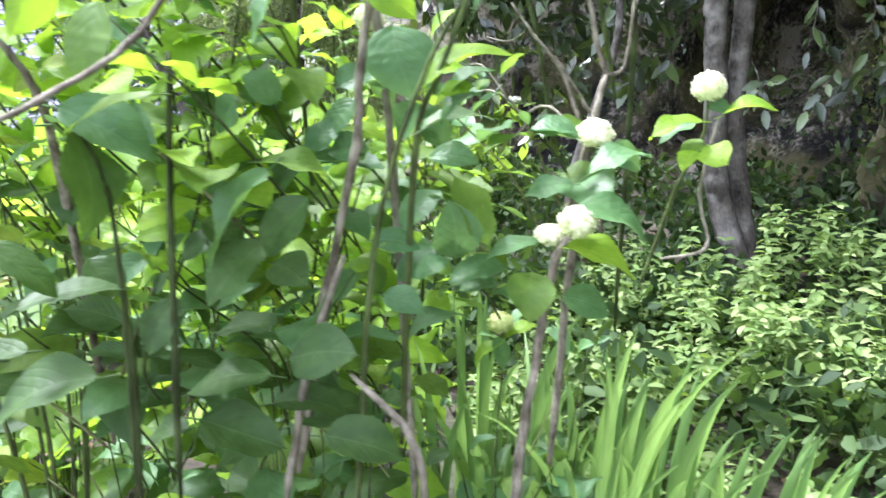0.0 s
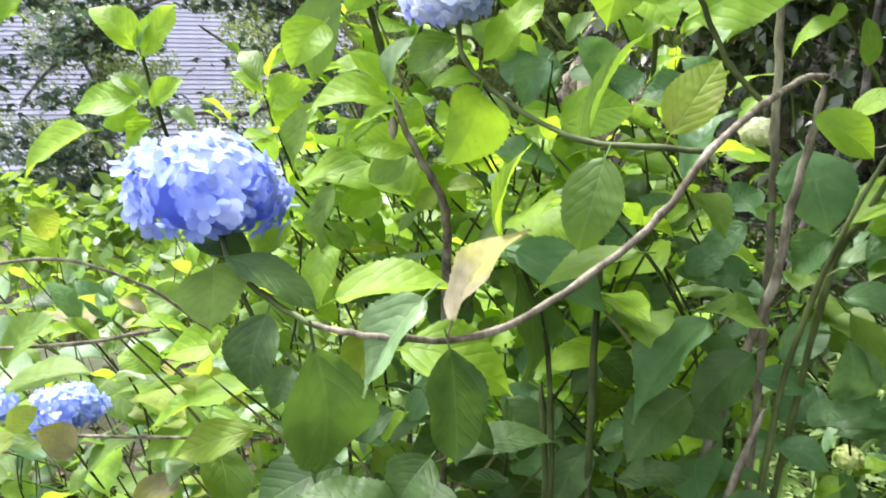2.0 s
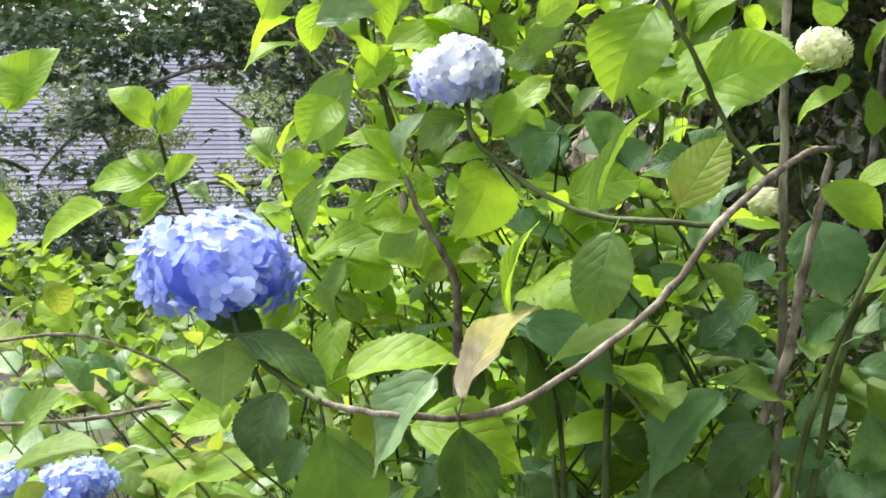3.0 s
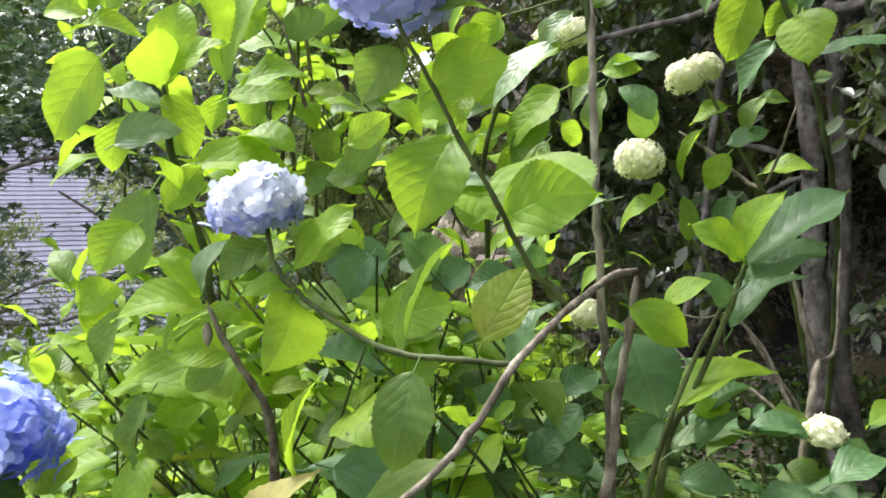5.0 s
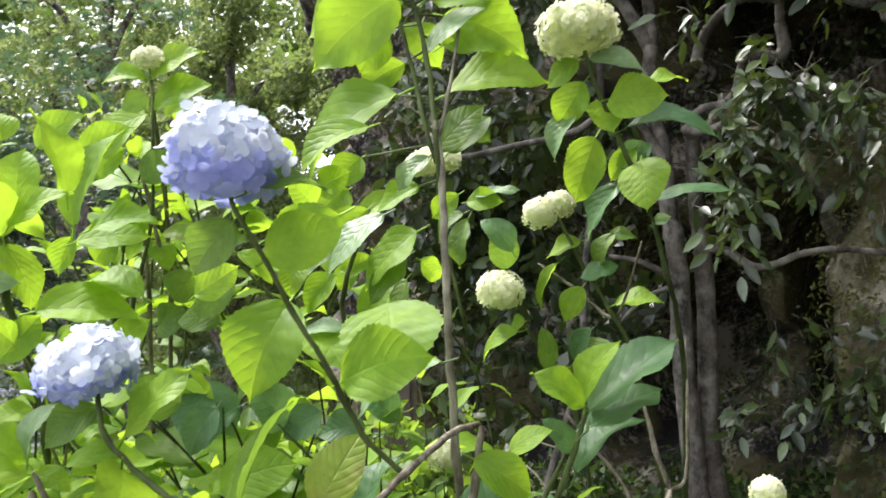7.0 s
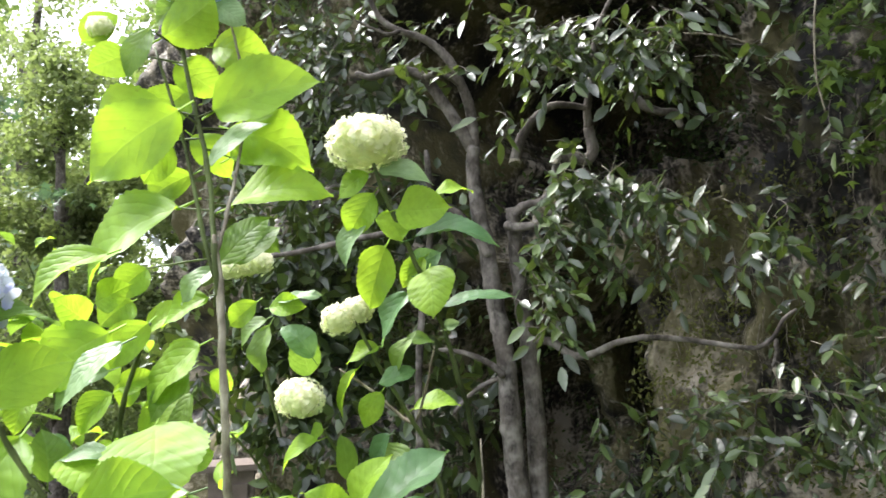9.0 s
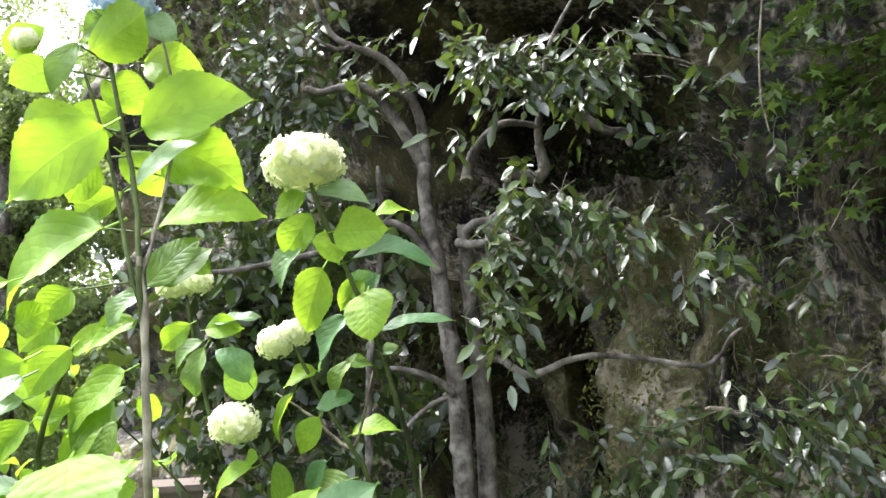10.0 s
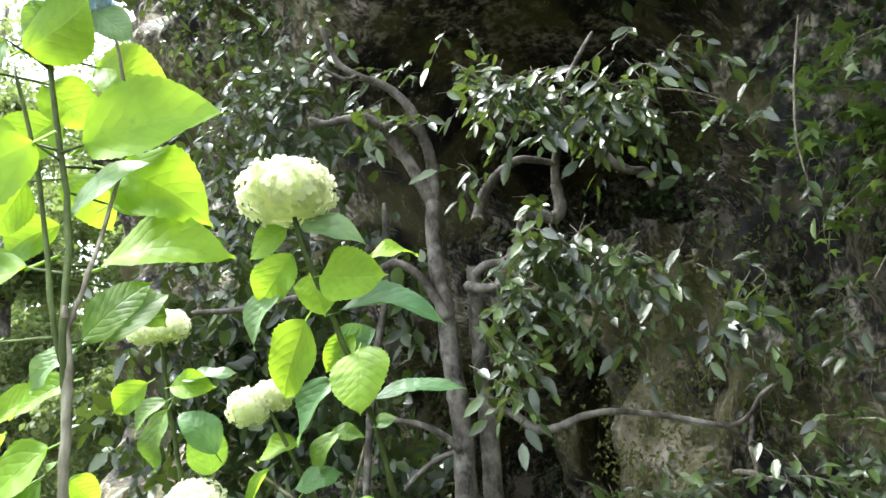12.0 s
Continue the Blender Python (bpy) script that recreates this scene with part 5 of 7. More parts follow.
leaf(cream, "b", (0.303, 1.501, 1.576), (0.372, 1.496, 1.599), 0.048, (-0.27, -0.68, 0.68))
leaf(cream, "g", (0.365, 1.508, 1.655), (0.326, 1.51, 1.589), 0.050, (-0.67, -0.64, 0.37))
leaf(cream, "g", (0.354, 1.509, 1.65), (0.405, 1.517, 1.654), 0.034, (0.08, -0.74, 0.67))
leaf(cream, "b", (0.176, 1.543, 1.626), (0.114, 1.549, 1.692), 0.060, (0.38, -0.82, 0.42))
leaf(cream, "g", (0.162, 1.579, 1.595), (0.152, 1.547, 1.68), 0.067, (0.63, -0.75, -0.21))
leaf(cream, "y", (0.307, 1.503, 1.56), (0.269, 1.502, 1.497), 0.051, (-0.28, -0.94, 0.18))
leaf(cream, "y", (0.263, 1.516, 1.604), (0.212, 1.545, 1.522), 0.044, (-0.8, -0.51, 0.32))
leaf(cream, "y", (0.303, 1.51, 1.642), (0.239, 1.527, 1.615), 0.047, (-0.43, -0.68, 0.59))
leaf(cream, "g", (0.08, 1.603, 1.696), (0.052, 1.609, 1.599), 0.067, (-0.62, -0.77, 0.14))
leaf(cream, "y", (0.069, 1.648, 1.733), (0.145, 1.639, 1.734), 0.052, (-0.11, -0.94, 0.33))
leaf(cream, "p", (0.086, 1.647, 1.741), (0.179, 1.641, 1.756), 0.038, (-0.16, -0.52, 0.84))
leaf(cream, "g", (0.062, 1.651, 1.711), (-0.002, 1.661, 1.658), 0.055, (-0.52, -0.7, 0.5))
leaf(cream, "y", (0.365, 1.528, 1.529), (0.444, 1.509, 1.545), 0.055, (-0.28, -0.52, 0.81))
leaf(cream, "y", (0.195, 1.485, 1.48), (0.118, 1.51, 1.425), 0.062, (-0.61, -0.45, 0.65))
leaf(cream, "g", (0.246, 1.496, 1.41), (0.242, 1.485, 1.49), 0.053, (0.8, -0.6, -0.05))
leaf(cream, "y", (0.205, 1.482, 1.499), (0.169, 1.511, 1.489), 0.032, (-0.65, -0.72, 0.26))
leaf(cream, "b", (0.323, 1.485, 1.485), (0.279, 1.511, 1.426), 0.051, (-0.69, -0.68, 0.22))
leaf(cream, "g", (0.361, 1.49, 1.454), (0.279, 1.507, 1.417), 0.060, (-0.43, -0.6, 0.67))
mophead(cream, (0.452, 1.111, 1.046), 0.060, 0.75, "cream")
mophead(cream, (0.412, 1.114, 1.023), 0.045, 0.7, "cream")
mophead(cream, (0.299, 1.299, 0.805), 0.049, 0.7, "lime")
stem(cream, "bark", 0.0048, 0.0085, (0.453, 1.109, 1.038), (0.425, 1.1, 0.996), (0.41, 1.088, 0.896), (0.395, 1.061, 0.744), (0.381, 1.038, 0.566))
stem(cream, "bark", 0.0038, 0.0051, (0.444, 1.41, 1.227), (0.433, 1.363, 1.152), (0.408, 1.269, 1), (0.408, 1.14, 0.893))
stem(cream, "wood", 0.0030, 0.0031, (0.637, 1.509, 1.153), (0.616, 1.507, 1.019), (0.636, 1.485, 0.922), (0.558, 1.456, 0.901))
leaf(cream, "b", (0.451, 1.212, 1.096), (0.538, 1.245, 1.134), 0.067, (-0.23, -0.39, 0.89))
leaf(cream, "b", (0.426, 1.272, 1.142), (0.34, 1.259, 1.153), 0.058, (0.17, -0.34, 0.92))
leaf(cream, "b", (0.429, 1.211, 1.079), (0.354, 1.183, 1.06), 0.055, (-0.05, -0.45, 0.89))
leaf(cream, "b", (0.446, 1.125, 1.062), (0.557, 1.163, 1.023), 0.082, (0.39, -0.22, 0.89))
leaf(cream, "y", (0.427, 1.105, 1.012), (0.541, 1.106, 0.992), 0.076, (0.17, -0.2, 0.96))
leaf(cream, "g", (0.392, 1.083, 0.973), (0.407, 1.016, 0.922), 0.072, (0.33, -0.52, 0.79))
leaf(cream, "b", (0.434, 1.125, 0.927), (0.507, 1.156, 0.898), 0.056, (0.5, -0.59, 0.64))
leaf(cream, "b", (0.397, 1.118, 1.013), (0.318, 1.078, 0.999), 0.059, (-0.11, -0.15, 0.98))
leaf(cream, "b", (0.351, 1.113, 0.967), (0.266, 1.075, 0.962), 0.062, (0.07, -0.3, 0.95))
leaf(cream, "b", (0.337, 1.103, 0.947), (0.273, 1.094, 0.93), 0.044, (-0.16, -0.51, 0.84))
leaf(cream, "y", (0.611, 1.479, 1.15), (0.523, 1.44, 1.131), 0.061, (-0.11, -0.23, 0.97))
leaf(cream, "y", (0.643, 1.491, 1.16), (0.731, 1.498, 1.177), 0.047, (-0.17, -0.27, 0.95))
leaf(cream, "y", (0.624, 1.45, 1.112), (0.657, 1.396, 1.09), 0.059, (-0.32, -0.51, 0.8))
leaf(cream, "y", (0.603, 1.472, 1.097), (0.583, 1.423, 1.075), 0.039, (-0.1, -0.37, 0.92))
leaf(cream, "y", (0.311, 1.296, 0.78), (0.365, 1.32, 0.809), 0.044, (-0.38, -0.24, 0.89))
leaf(cream, "y", (0.302, 1.29, 0.77), (0.259, 1.264, 0.733), 0.042, (-0.5, -0.31, 0.8))
leaf(cream, "b", (0.292, 1.29, 0.78), (0.316, 1.275, 0.726), 0.040, (0.7, -0.53, 0.47))
stem(cream, "bark", 0.0022, 0.0038, (0.283, 1.4, 1.348), (0.324, 1.39, 1.297), (0.364, 1.4, 1.251), (0.386, 1.41, 1.204), (0.41, 1.38, 1.154))
stem(cream, "wood", 0.0014, 0.0030, (0.188, 1.52, 1.184), (0.226, 1.5, 1.19), (0.265, 1.49, 1.172), (0.287, 1.5, 1.145), (0.313, 1.49, 1.161), (0.35, 1.46, 1.165), (0.405, 1.4, 1.13))
stem(cream, "wood", 0.0012, 0.0022, (0.266, 1.52, 1.098), (0.293, 1.5, 1.134), (0.265, 1.49, 1.172))
stem(cream, "wood", 0.0012, 0.0020, (0.148, 1.53, 1.215), (0.204, 1.5, 1.237), (0.265, 1.49, 1.172))
stem(cream, "wood", 0.0012, 0.0020, (0.219, 1.48, 1.289), (0.267, 1.45, 1.282), (0.308, 1.4, 1.30))
left = thing("hydrangea_shrub", (-0.4, 1.3, 0.0), "leggy hydrangea with lime leaves and pale young heads", "shrub", "hydrangeas")
mophead(left, (-0.743, 0.682, 0.898), 0.114, 0.6, "blue")
mophead(left, (-0.881, 0.66, 0.883), 0.066, 0.6, "blue")
leaf(left, "y", (-0.448, 0.453, 1.46), (-0.5, 0.422, 1.496), 0.054, (0.67, -0.54, 0.51))
leaf(left, "y", (-0.472, 0.436, 1.446), (-0.439, 0.466, 1.512), 0.053, (0.22, -0.92, 0.31))
leaf(left, "y", (-0.477, 0.423, 1.403), (-0.495, 0.396, 1.359), 0.042, (0.55, -0.79, 0.27))
leaf(left, "y", (-0.469, 0.42, 1.369), (-0.472, 0.411, 1.317), 0.042, (0.52, -0.85, 0.1))
stem(left, "green", 0.0022, 0.0022, (-0.496, 0.412, 1.403), (-0.467, 0.427, 1.398), (-0.465, 0.449, 1.386))
stem(left, "bark", 0.0018, 0.0022, (-0.624, 0.464, 1.18), (-0.524, 0.523, 1.196), (-0.468, 0.602, 1.151), (-0.431, 0.665, 1.082))
stem(left, "bark", 0.0020, 0.0028, (-0.661, 0.477, 1.076), (-0.538, 0.548, 1.084), (-0.487, 0.634, 1.084))
stem(left, "bark", 0.0022, 0.0023, (-0.659, 0.561, 0.93), (-0.528, 0.633, 0.928), (-0.415, 0.749, 0.902))
stem(left, "shade", 0.0022, 0.0034, (-0.51, 0.655, 1.425), (-0.505, 0.67, 1.36), (-0.495, 0.70, 1.26), (-0.45, 0.76, 1.08), (-0.42, 0.85, 0.80))
leaf(left, "y", (-0.507, 0.645, 1.424), (-0.558, 0.626, 1.475), 0.049, (0.72, -0.39, 0.57))
leaf(left, "y", (-0.5, 0.647, 1.417), (-0.464, 0.667, 1.477), 0.048, (0.04, -0.96, 0.29))
leaf(left, "p", (-0.504, 0.647, 1.427), (-0.498, 0.66, 1.464), 0.026, (-0.1, -0.93, 0.35))
leaf(left, "y", (-0.511, 0.654, 1.369), (-0.599, 0.617, 1.364), 0.063, (0.21, -0.64, 0.74))
leaf(left, "y", (-0.5, 0.657, 1.359), (-0.467, 0.678, 1.394), 0.034, (0.13, -0.9, 0.42))
leaf(left, "g", (-0.511, 0.676, 1.368), (-0.556, 0.648, 1.399), 0.041, (0.65, -0.24, 0.73))
leaf(left, "y", (-0.542, 0.677, 1.345), (-0.583, 0.648, 1.334), 0.040, (0.43, -0.78, 0.45))
leaf(left, "y", (-0.547, 0.601, 1.33), (-0.64, 0.563, 1.283), 0.073, (-0.12, -0.66, 0.75))
leaf(left, "y", (-0.514, 0.668, 1.34), (-0.55, 0.653, 1.3), 0.037, (-0.04, -0.92, 0.39))
leaf(left, "p", (-0.497, 0.681, 1.354), (-0.466, 0.697, 1.333), 0.027, (0.65, -0.37, 0.66))
leaf(left, "t", (-0.684, 0.616, 1.223), (-0.663, 0.629, 1.176), 0.041, (0.91, -0.2, 0.36))
leaf(left, "y", (-0.651, 0.619, 1.157), (-0.701, 0.613, 1.198), 0.045, (0.63, -0.3, 0.72))
leaf(left, "t", (-0.707, 0.582, 1.135), (-0.78, 0.588, 1.154), 0.050, (0.22, -0.35, 0.91))
leaf(left, "t", (-0.63, 0.503, 1.11), (-0.664, 0.476, 1.054), 0.047, (0.29, -0.92, 0.25))
leaf(left, "g", (-0.606, 0.503, 1.057), (-0.562, 0.546, 1.123), 0.060, (-0.12, -0.79, 0.6))
leaf(left, "g", (-0.603, 0.499, 1.03), (-0.515, 0.547, 1.064), 0.070, (-0.18, -0.32, 0.93))
leaf(left, "t", (-0.686, 0.548, 0.937), (-0.651, 0.567, 0.97), 0.037, (0.17, -0.92, 0.36))
leaf(left, "o", (-0.524, 0.526, 0.958), (-0.539, 0.494, 0.997), 0.045, (0.93, 0.04, 0.37))
leaf(left, "t", (-0.606, 0.478, 0.95), (-0.656, 0.499, 0.973), 0.045, (0.44, 0.07, 0.89))
leaf(left, "g", (-0.516, 0.734, 1.077), (-0.585, 0.698, 1.1), 0.053, (0.48, -0.46, 0.75))
leaf(left, "y", (-0.504, 0.744, 1.092), (-0.572, 0.714, 1.057), 0.055, (-0.07, -0.7, 0.72))
leaf(left, "y", (-0.591, 0.727, 0.981), (-0.652, 0.7, 0.995), 0.054, (0.4, -0.5, 0.77))
leaf(left, "y", (-0.495, 0.787, 1.006), (-0.585, 0.723, 1.009), 0.073, (0.31, -0.39, 0.87))
leaf(left, "y", (-0.418, 0.71, 0.991), (-0.521, 0.629, 0.968), 0.081, (-0.12, -0.13, 0.98))
leaf(left, "y", (-0.475, 0.772, 0.894), (-0.576, 0.704, 0.862), 0.083, (-0.12, -0.27, 0.96))
leaf(left, "b", (-0.655, 0.707, 1.044), (-0.695, 0.686, 1.11), 0.053, (0.83, 0.14, 0.54))
leaf(left, "b", (-0.698, 0.683, 1.043), (-0.73, 0.667, 1.11), 0.050, (0.85, 0.23, 0.47))
leaf(left, "y", (-0.378, 0.862, 1.047), (-0.417, 0.848, 1.078), 0.034, (0.66, -0.36, 0.66))
stem(left, "green", 0.0040, 0.0050, (-0.319, 0.815, 1.635), (-0.324, 0.831, 1.546), (-0.306, 0.864, 1.434), (-0.311, 0.89, 1.34))
leaf(left, "y", (-0.299, 0.79, 1.618), (-0.282, 0.752, 1.679), 0.065, (-0.85, 0.31, 0.43))
leaf(left, "y", (-0.293, 0.792, 1.628), (-0.234, 0.813, 1.674), 0.051, (-0.08, -0.86, 0.5))
leaf(left, "y", (-0.319, 0.837, 1.648), (-0.322, 0.848, 1.73), 0.061, (0.23, -0.96, 0.14))
leaf(left, "p", (-0.298, 0.778, 1.595), (-0.359, 0.751, 1.613), 0.046, (0.42, -0.38, 0.83))
leaf(left, "p", (-0.342, 0.753, 1.549), (-0.279, 0.791, 1.574), 0.051, (0.27, -0.8, 0.54))
leaf(left, "y", (-0.335, 0.727, 1.643), (-0.417, 0.719, 1.555), 0.080, (0.03, -1, 0.06))
leaf(left, "y", (-0.366, 0.799, 1.579), (-0.387, 0.797, 1.518), 0.044, (0.26, -0.96, -0.07))
leaf(left, "y", (-0.319, 0.815, 1.611), (-0.279, 0.823, 1.537), 0.055, (0.85, -0.29, 0.43))
leaf(left, "g", (-0.347, 0.822, 1.499), (-0.405, 0.823, 1.38), 0.087, (-0.19, -0.98, 0.09))
leaf(left, "y", (-0.423, 0.807, 1.709), (-0.486, 0.796, 1.725), 0.043, (0.27, -0.79, 0.55))
leaf(left, "y", (-0.423, 0.807, 1.716), (-0.436, 0.81, 1.775), 0.040, (0.93, -0.3, 0.21))
leaf(left, "y", (-0.417, 0.809, 1.713), (-0.391, 0.835, 1.778), 0.049, (0.02, -0.93, 0.37))
leaf(left, "y", (-0.443, 0.8, 1.69), (-0.362, 0.831, 1.69), 0.043, (0.21, -0.52, 0.83))
leaf(left, "y", (-0.437, 0.856, 1.727), (-0.393, 0.867, 1.775), 0.044, (-0.04, -0.96, 0.26))
leaf(left, "y", (-0.41, 0.917, 1.752), (-0.435, 0.938, 1.803), 0.041, (0.75, -0.41, 0.52))
leaf(left, "y", (-0.367, 0.93, 1.744), (-0.311, 0.938, 1.793), 0.049, (-0.02, -0.99, 0.17))
leaf(left, "y", (-0.347, 0.989, 1.735), (-0.285, 1.02, 1.788), 0.057, (0.21, -0.93, 0.3))
leaf(left, "g", (-0.265, 1.013, 1.708), (-0.221, 1.038, 1.748), 0.051, (0.31, -0.92, 0.22))
leaf(left, "y", (-0.316, 0.941, 1.621), (-0.238, 0.99, 1.642), 0.062, (0.19, -0.63, 0.75))
leaf(left, "y", (-0.327, 0.882, 1.533), (-0.215, 0.941, 1.538), 0.084, (0.22, -0.51, 0.83))
leaf(left, "y", (-0.353, 0.983, 1.63), (-0.369, 0.977, 1.576), 0.039, (0.2, -0.98, 0.04))
leaf(left, "y", (-0.278, 1.058, 1.627), (-0.246, 1.056, 1.585), 0.039, (0.55, -0.7, 0.46))
leaf(left, "g", (-0.266, 1.057, 1.505), (-0.206, 1.037, 1.528), 0.050, (-0.34, -0.94, 0.06))
leaf(left, "g", (-0.124, 0.999, 1.572), (-0.171, 0.993, 1.516), 0.051, (0, -0.99, 0.1))
leaf(left, "g", (-0.052, 1.018, 1.475), (-0.059, 1.017, 1.542), 0.049, (0.7, -0.71, 0.08))
leaf(left, "t", (-0.19, 1.033, 1.633), (-0.241, 1.016, 1.641), 0.036, (0.32, -0.64, 0.7))
stem(left, "green", 0.0021, 0.0032, (-0.256, 1.02, 1.825), (-0.268, 1.041, 1.657), (-0.297, 1.049, 1.554), (-0.319, 1.059, 1.431))
stem(left, "bark", 0.0024, 0.0042, (-0.299, 1.056, 1.741), (-0.266, 1.061, 1.619), (-0.26, 1.082, 1.554), (-0.29, 1.101, 1.479))
mophead(left, (-0.055, 2.027, 1.884), 0.086, 0.8, "cream")
mophead(left, (-0.115, 2.079, 1.884), 0.122, 0.62, "cream")
stem(left, "green", 0.0043, 0.0057, (-0.095, 2.084, 1.855), (-0.073, 2.109, 1.699), (-0.026, 2.149, 1.444))
stem(left, "green", 0.0030, 0.0044, (0.035, 1.184, 2.167), (0.051, 1.181, 2.098), (0.106, 1.142, 1.887), (0.128, 1.10, 1.775), (0.133, 1.10, 1.70))
stem(left, "wood", 0.0048, 0.0064, (0.128, 1.10, 1.79), (0.137, 1.10, 1.70), (0.142, 1.10, 1.58), (0.148, 1.10, 1.45), (0.155, 1.10, 1.33), (0.165, 1.13, 1.10), (0.17, 1.22, 0.37))
stem(left, "green", 0.0022, 0.0034, (0.016, 1.164, 2.092), (0.061, 1.152, 1.958), (0.105, 1.113, 1.809), (0.128, 1.10, 1.73))
stem(left, "green", 0.0014, 0.0019, (0.032, 1.154, 2.103), (0.054, 1.179, 2.088))
stem(left, "green", 0.0014, 0.0019, (-0.021, 1.157, 2.082), (0.059, 1.175, 2.067))
stem(left, "green", 0.0014, 0.0019, (0.021, 1.133, 2.107), (0.053, 1.18, 2.092))
stem(left, "green", 0.0014, 0.0019, (0.104, 1.172, 1.991), (0.083, 1.158, 1.976))
stem(left, "green", 0.0014, 0.0019, (0.036, 1.198, 2.078), (0.06, 1.175, 2.063))
stem(left, "green", 0.0014, 0.0019, (0.117, 1.215, 1.974), (0.087, 1.155, 1.959))
stem(left, "green", 0.0014, 0.0019, (0.12, 1.204, 1.851), (0.116, 1.123, 1.836))
stem(left, "green", 0.0014, 0.0019, (0.064, 1.133, 1.981), (0.085, 1.157, 1.966))
stem(left, "green", 0.0014, 0.0019, (0.033, 1.171, 1.995), (0.082, 1.159, 1.98))
stem(left, "green", 0.0014, 0.0019, (0.023, 1.207, 1.958), (0.091, 1.152, 1.943))
stem(left, "green", 0.0014, 0.0019, (0.058, 1.155, 1.842), (0.118, 1.12, 1.827))
stem(left, "green", 0.0014, 0.0019, (0.099, 1.165, 1.907), (0.105, 1.143, 1.892))
stem(left, "green", 0.0014, 0.0019, (0.103, 1.207, 1.765), (0.131, 1.1, 1.75))
stem(left, "green", 0.0014, 0.0019, (-0.039, 1.287, 1.773), (0.13, 1.1, 1.758))
stem(left, "green", 0.0014, 0.0019, (0.056, 1.295, 1.724), (0.136, 1.1, 1.709))
stem(left, "green", 0.0014, 0.0019, (0.09, 1.228, 1.761), (0.131, 1.1, 1.746))
stem(left, "green", 0.0014, 0.0019, (0.06, 1.174, 2.166), (0.039, 1.183, 2.151))
stem(left, "green", 0.0014, 0.0019, (0.103, 1.175, 2.164), (0.039, 1.183, 2.149))
stem(left, "green", 0.0014, 0.0019, (0.103, 1.26, 1.942), (0.096, 1.149, 1.927))
stem(left, "green", 0.0014, 0.0019, (0.037, 1.243, 2.049), (0.068, 1.169, 2.034))
stem(left, "green", 0.0014, 0.0019, (0.041, 1.264, 1.918), (0.102, 1.145, 1.903))
stem(left, "green", 0.0014, 0.0019, (0.108, 1.277, 1.837), (0.119, 1.118, 1.822))
stem(left, "green", 0.0014, 0.0019, (0.078, 1.252, 2.125), (0.048, 1.182, 2.11))
stem(left, "green", 0.0014, 0.0019, (0.033, 1.283, 1.988), (0.084, 1.158, 1.973))
stem(left, "wood", 0.0018, 0.0028, (0.103, 1.197, 2.212), (0.14, 1.193, 2.063), (0.15, 1.169, 1.959), (0.14, 1.121, 1.825), (0.134, 1.10, 1.768))
leaf(left, "y", (0.032, 1.154, 2.103), (0.133, 1.108, 2.143), 0.090, (0.3, 0.91, 0.29))
leaf(left, "y", (-0.021, 1.157, 2.082), (-0.063, 1.116, 2.048), 0.063, (0.58, -0.78, 0.23))
leaf(left, "g", (0.021, 1.133, 2.107), (-0.018, 1.126, 2.034), 0.054, (-0.2, -0.96, 0.2))
leaf(left, "y", (0.104, 1.172, 1.991), (0.263, 1.129, 2.03), 0.112, (-0.3, -0.93, 0.22))
leaf(left, "y", (0.036, 1.198, 2.078), (0.106, 1.217, 2.032), 0.069, (0.34, -0.93, 0.15))
leaf(left, "y", (0.117, 1.215, 1.974), (0.245, 1.211, 1.909), 0.101, (0.11, -0.96, 0.27))
leaf(left, "y", (0.12, 1.204, 1.851), (0.274, 1.202, 1.87), 0.102, (-0.09, -0.75, 0.66))
leaf(left, "y", (0.064, 1.133, 1.981), (-0.062, 1.119, 1.874), 0.114, (0.08, -1, 0.02))
leaf(left, "y", (0.033, 1.171, 1.995), (-0.119, 1.209, 1.968), 0.105, (-0.28, -0.92, 0.29))
leaf(left, "y", (0.023, 1.207, 1.958), (-0.027, 1.217, 1.895), 0.065, (-0.05, -0.99, -0.12))
leaf(left, "y", (0.058, 1.155, 1.842), (-0.111, 1.203, 1.734), 0.136, (-0.5, -0.73, 0.46))
leaf(left, "p", (0.099, 1.165, 1.907), (0.189, 1.133, 1.965), 0.059, (-0.54, -0.72, 0.45))
leaf(left, "g", (0.103, 1.207, 1.765), (0.173, 1.195, 1.839), 0.068, (-0.42, -0.88, 0.24))
leaf(left, "y", (-0.039, 1.287, 1.773), (-0.083, 1.263, 1.729), 0.061, (0.21, -0.93, 0.3))
leaf(left, "y", (0.056, 1.295, 1.724), (-0.023, 1.299, 1.68), 0.060, (-0.34, -0.77, 0.53))
leaf(left, "p", (0.09, 1.228, 1.761), (0.035, 1.219, 1.711), 0.049, (-0.34, -0.79, 0.51))
leaf(left, "y", (-0.001, 1.201, 1.68), (-0.058, 1.191, 1.611), 0.062, (0, -0.99, 0.14))
leaf(left, "y", (0.006, 1.052, 1.658), (-0.11, 1.066, 1.585), 0.091, (-0.23, -0.96, 0.17))
leaf(left, "p", (0.002, 1.06, 1.609), (-0.073, 1.046, 1.562), 0.059, (-0.26, -0.73, 0.63))
leaf(left, "y", (0.075, 1.206, 1.645), (-0.019, 1.198, 1.569), 0.080, (-0.36, -0.76, 0.54))
leaf(left, "y", (-0.038, 1.166, 1.578), (-0.093, 1.173, 1.521), 0.053, (-0.32, -0.92, 0.21))
leaf(left, "y", (0.088, 1, 1.54), (0.115, 0.892, 1.458), 0.127, (-0.06, -0.61, 0.79))
leaf(left, "p", (0.028, 1.005, 1.507), (-0.043, 1.009, 1.511), 0.047, (0.04, -0.4, 0.92))
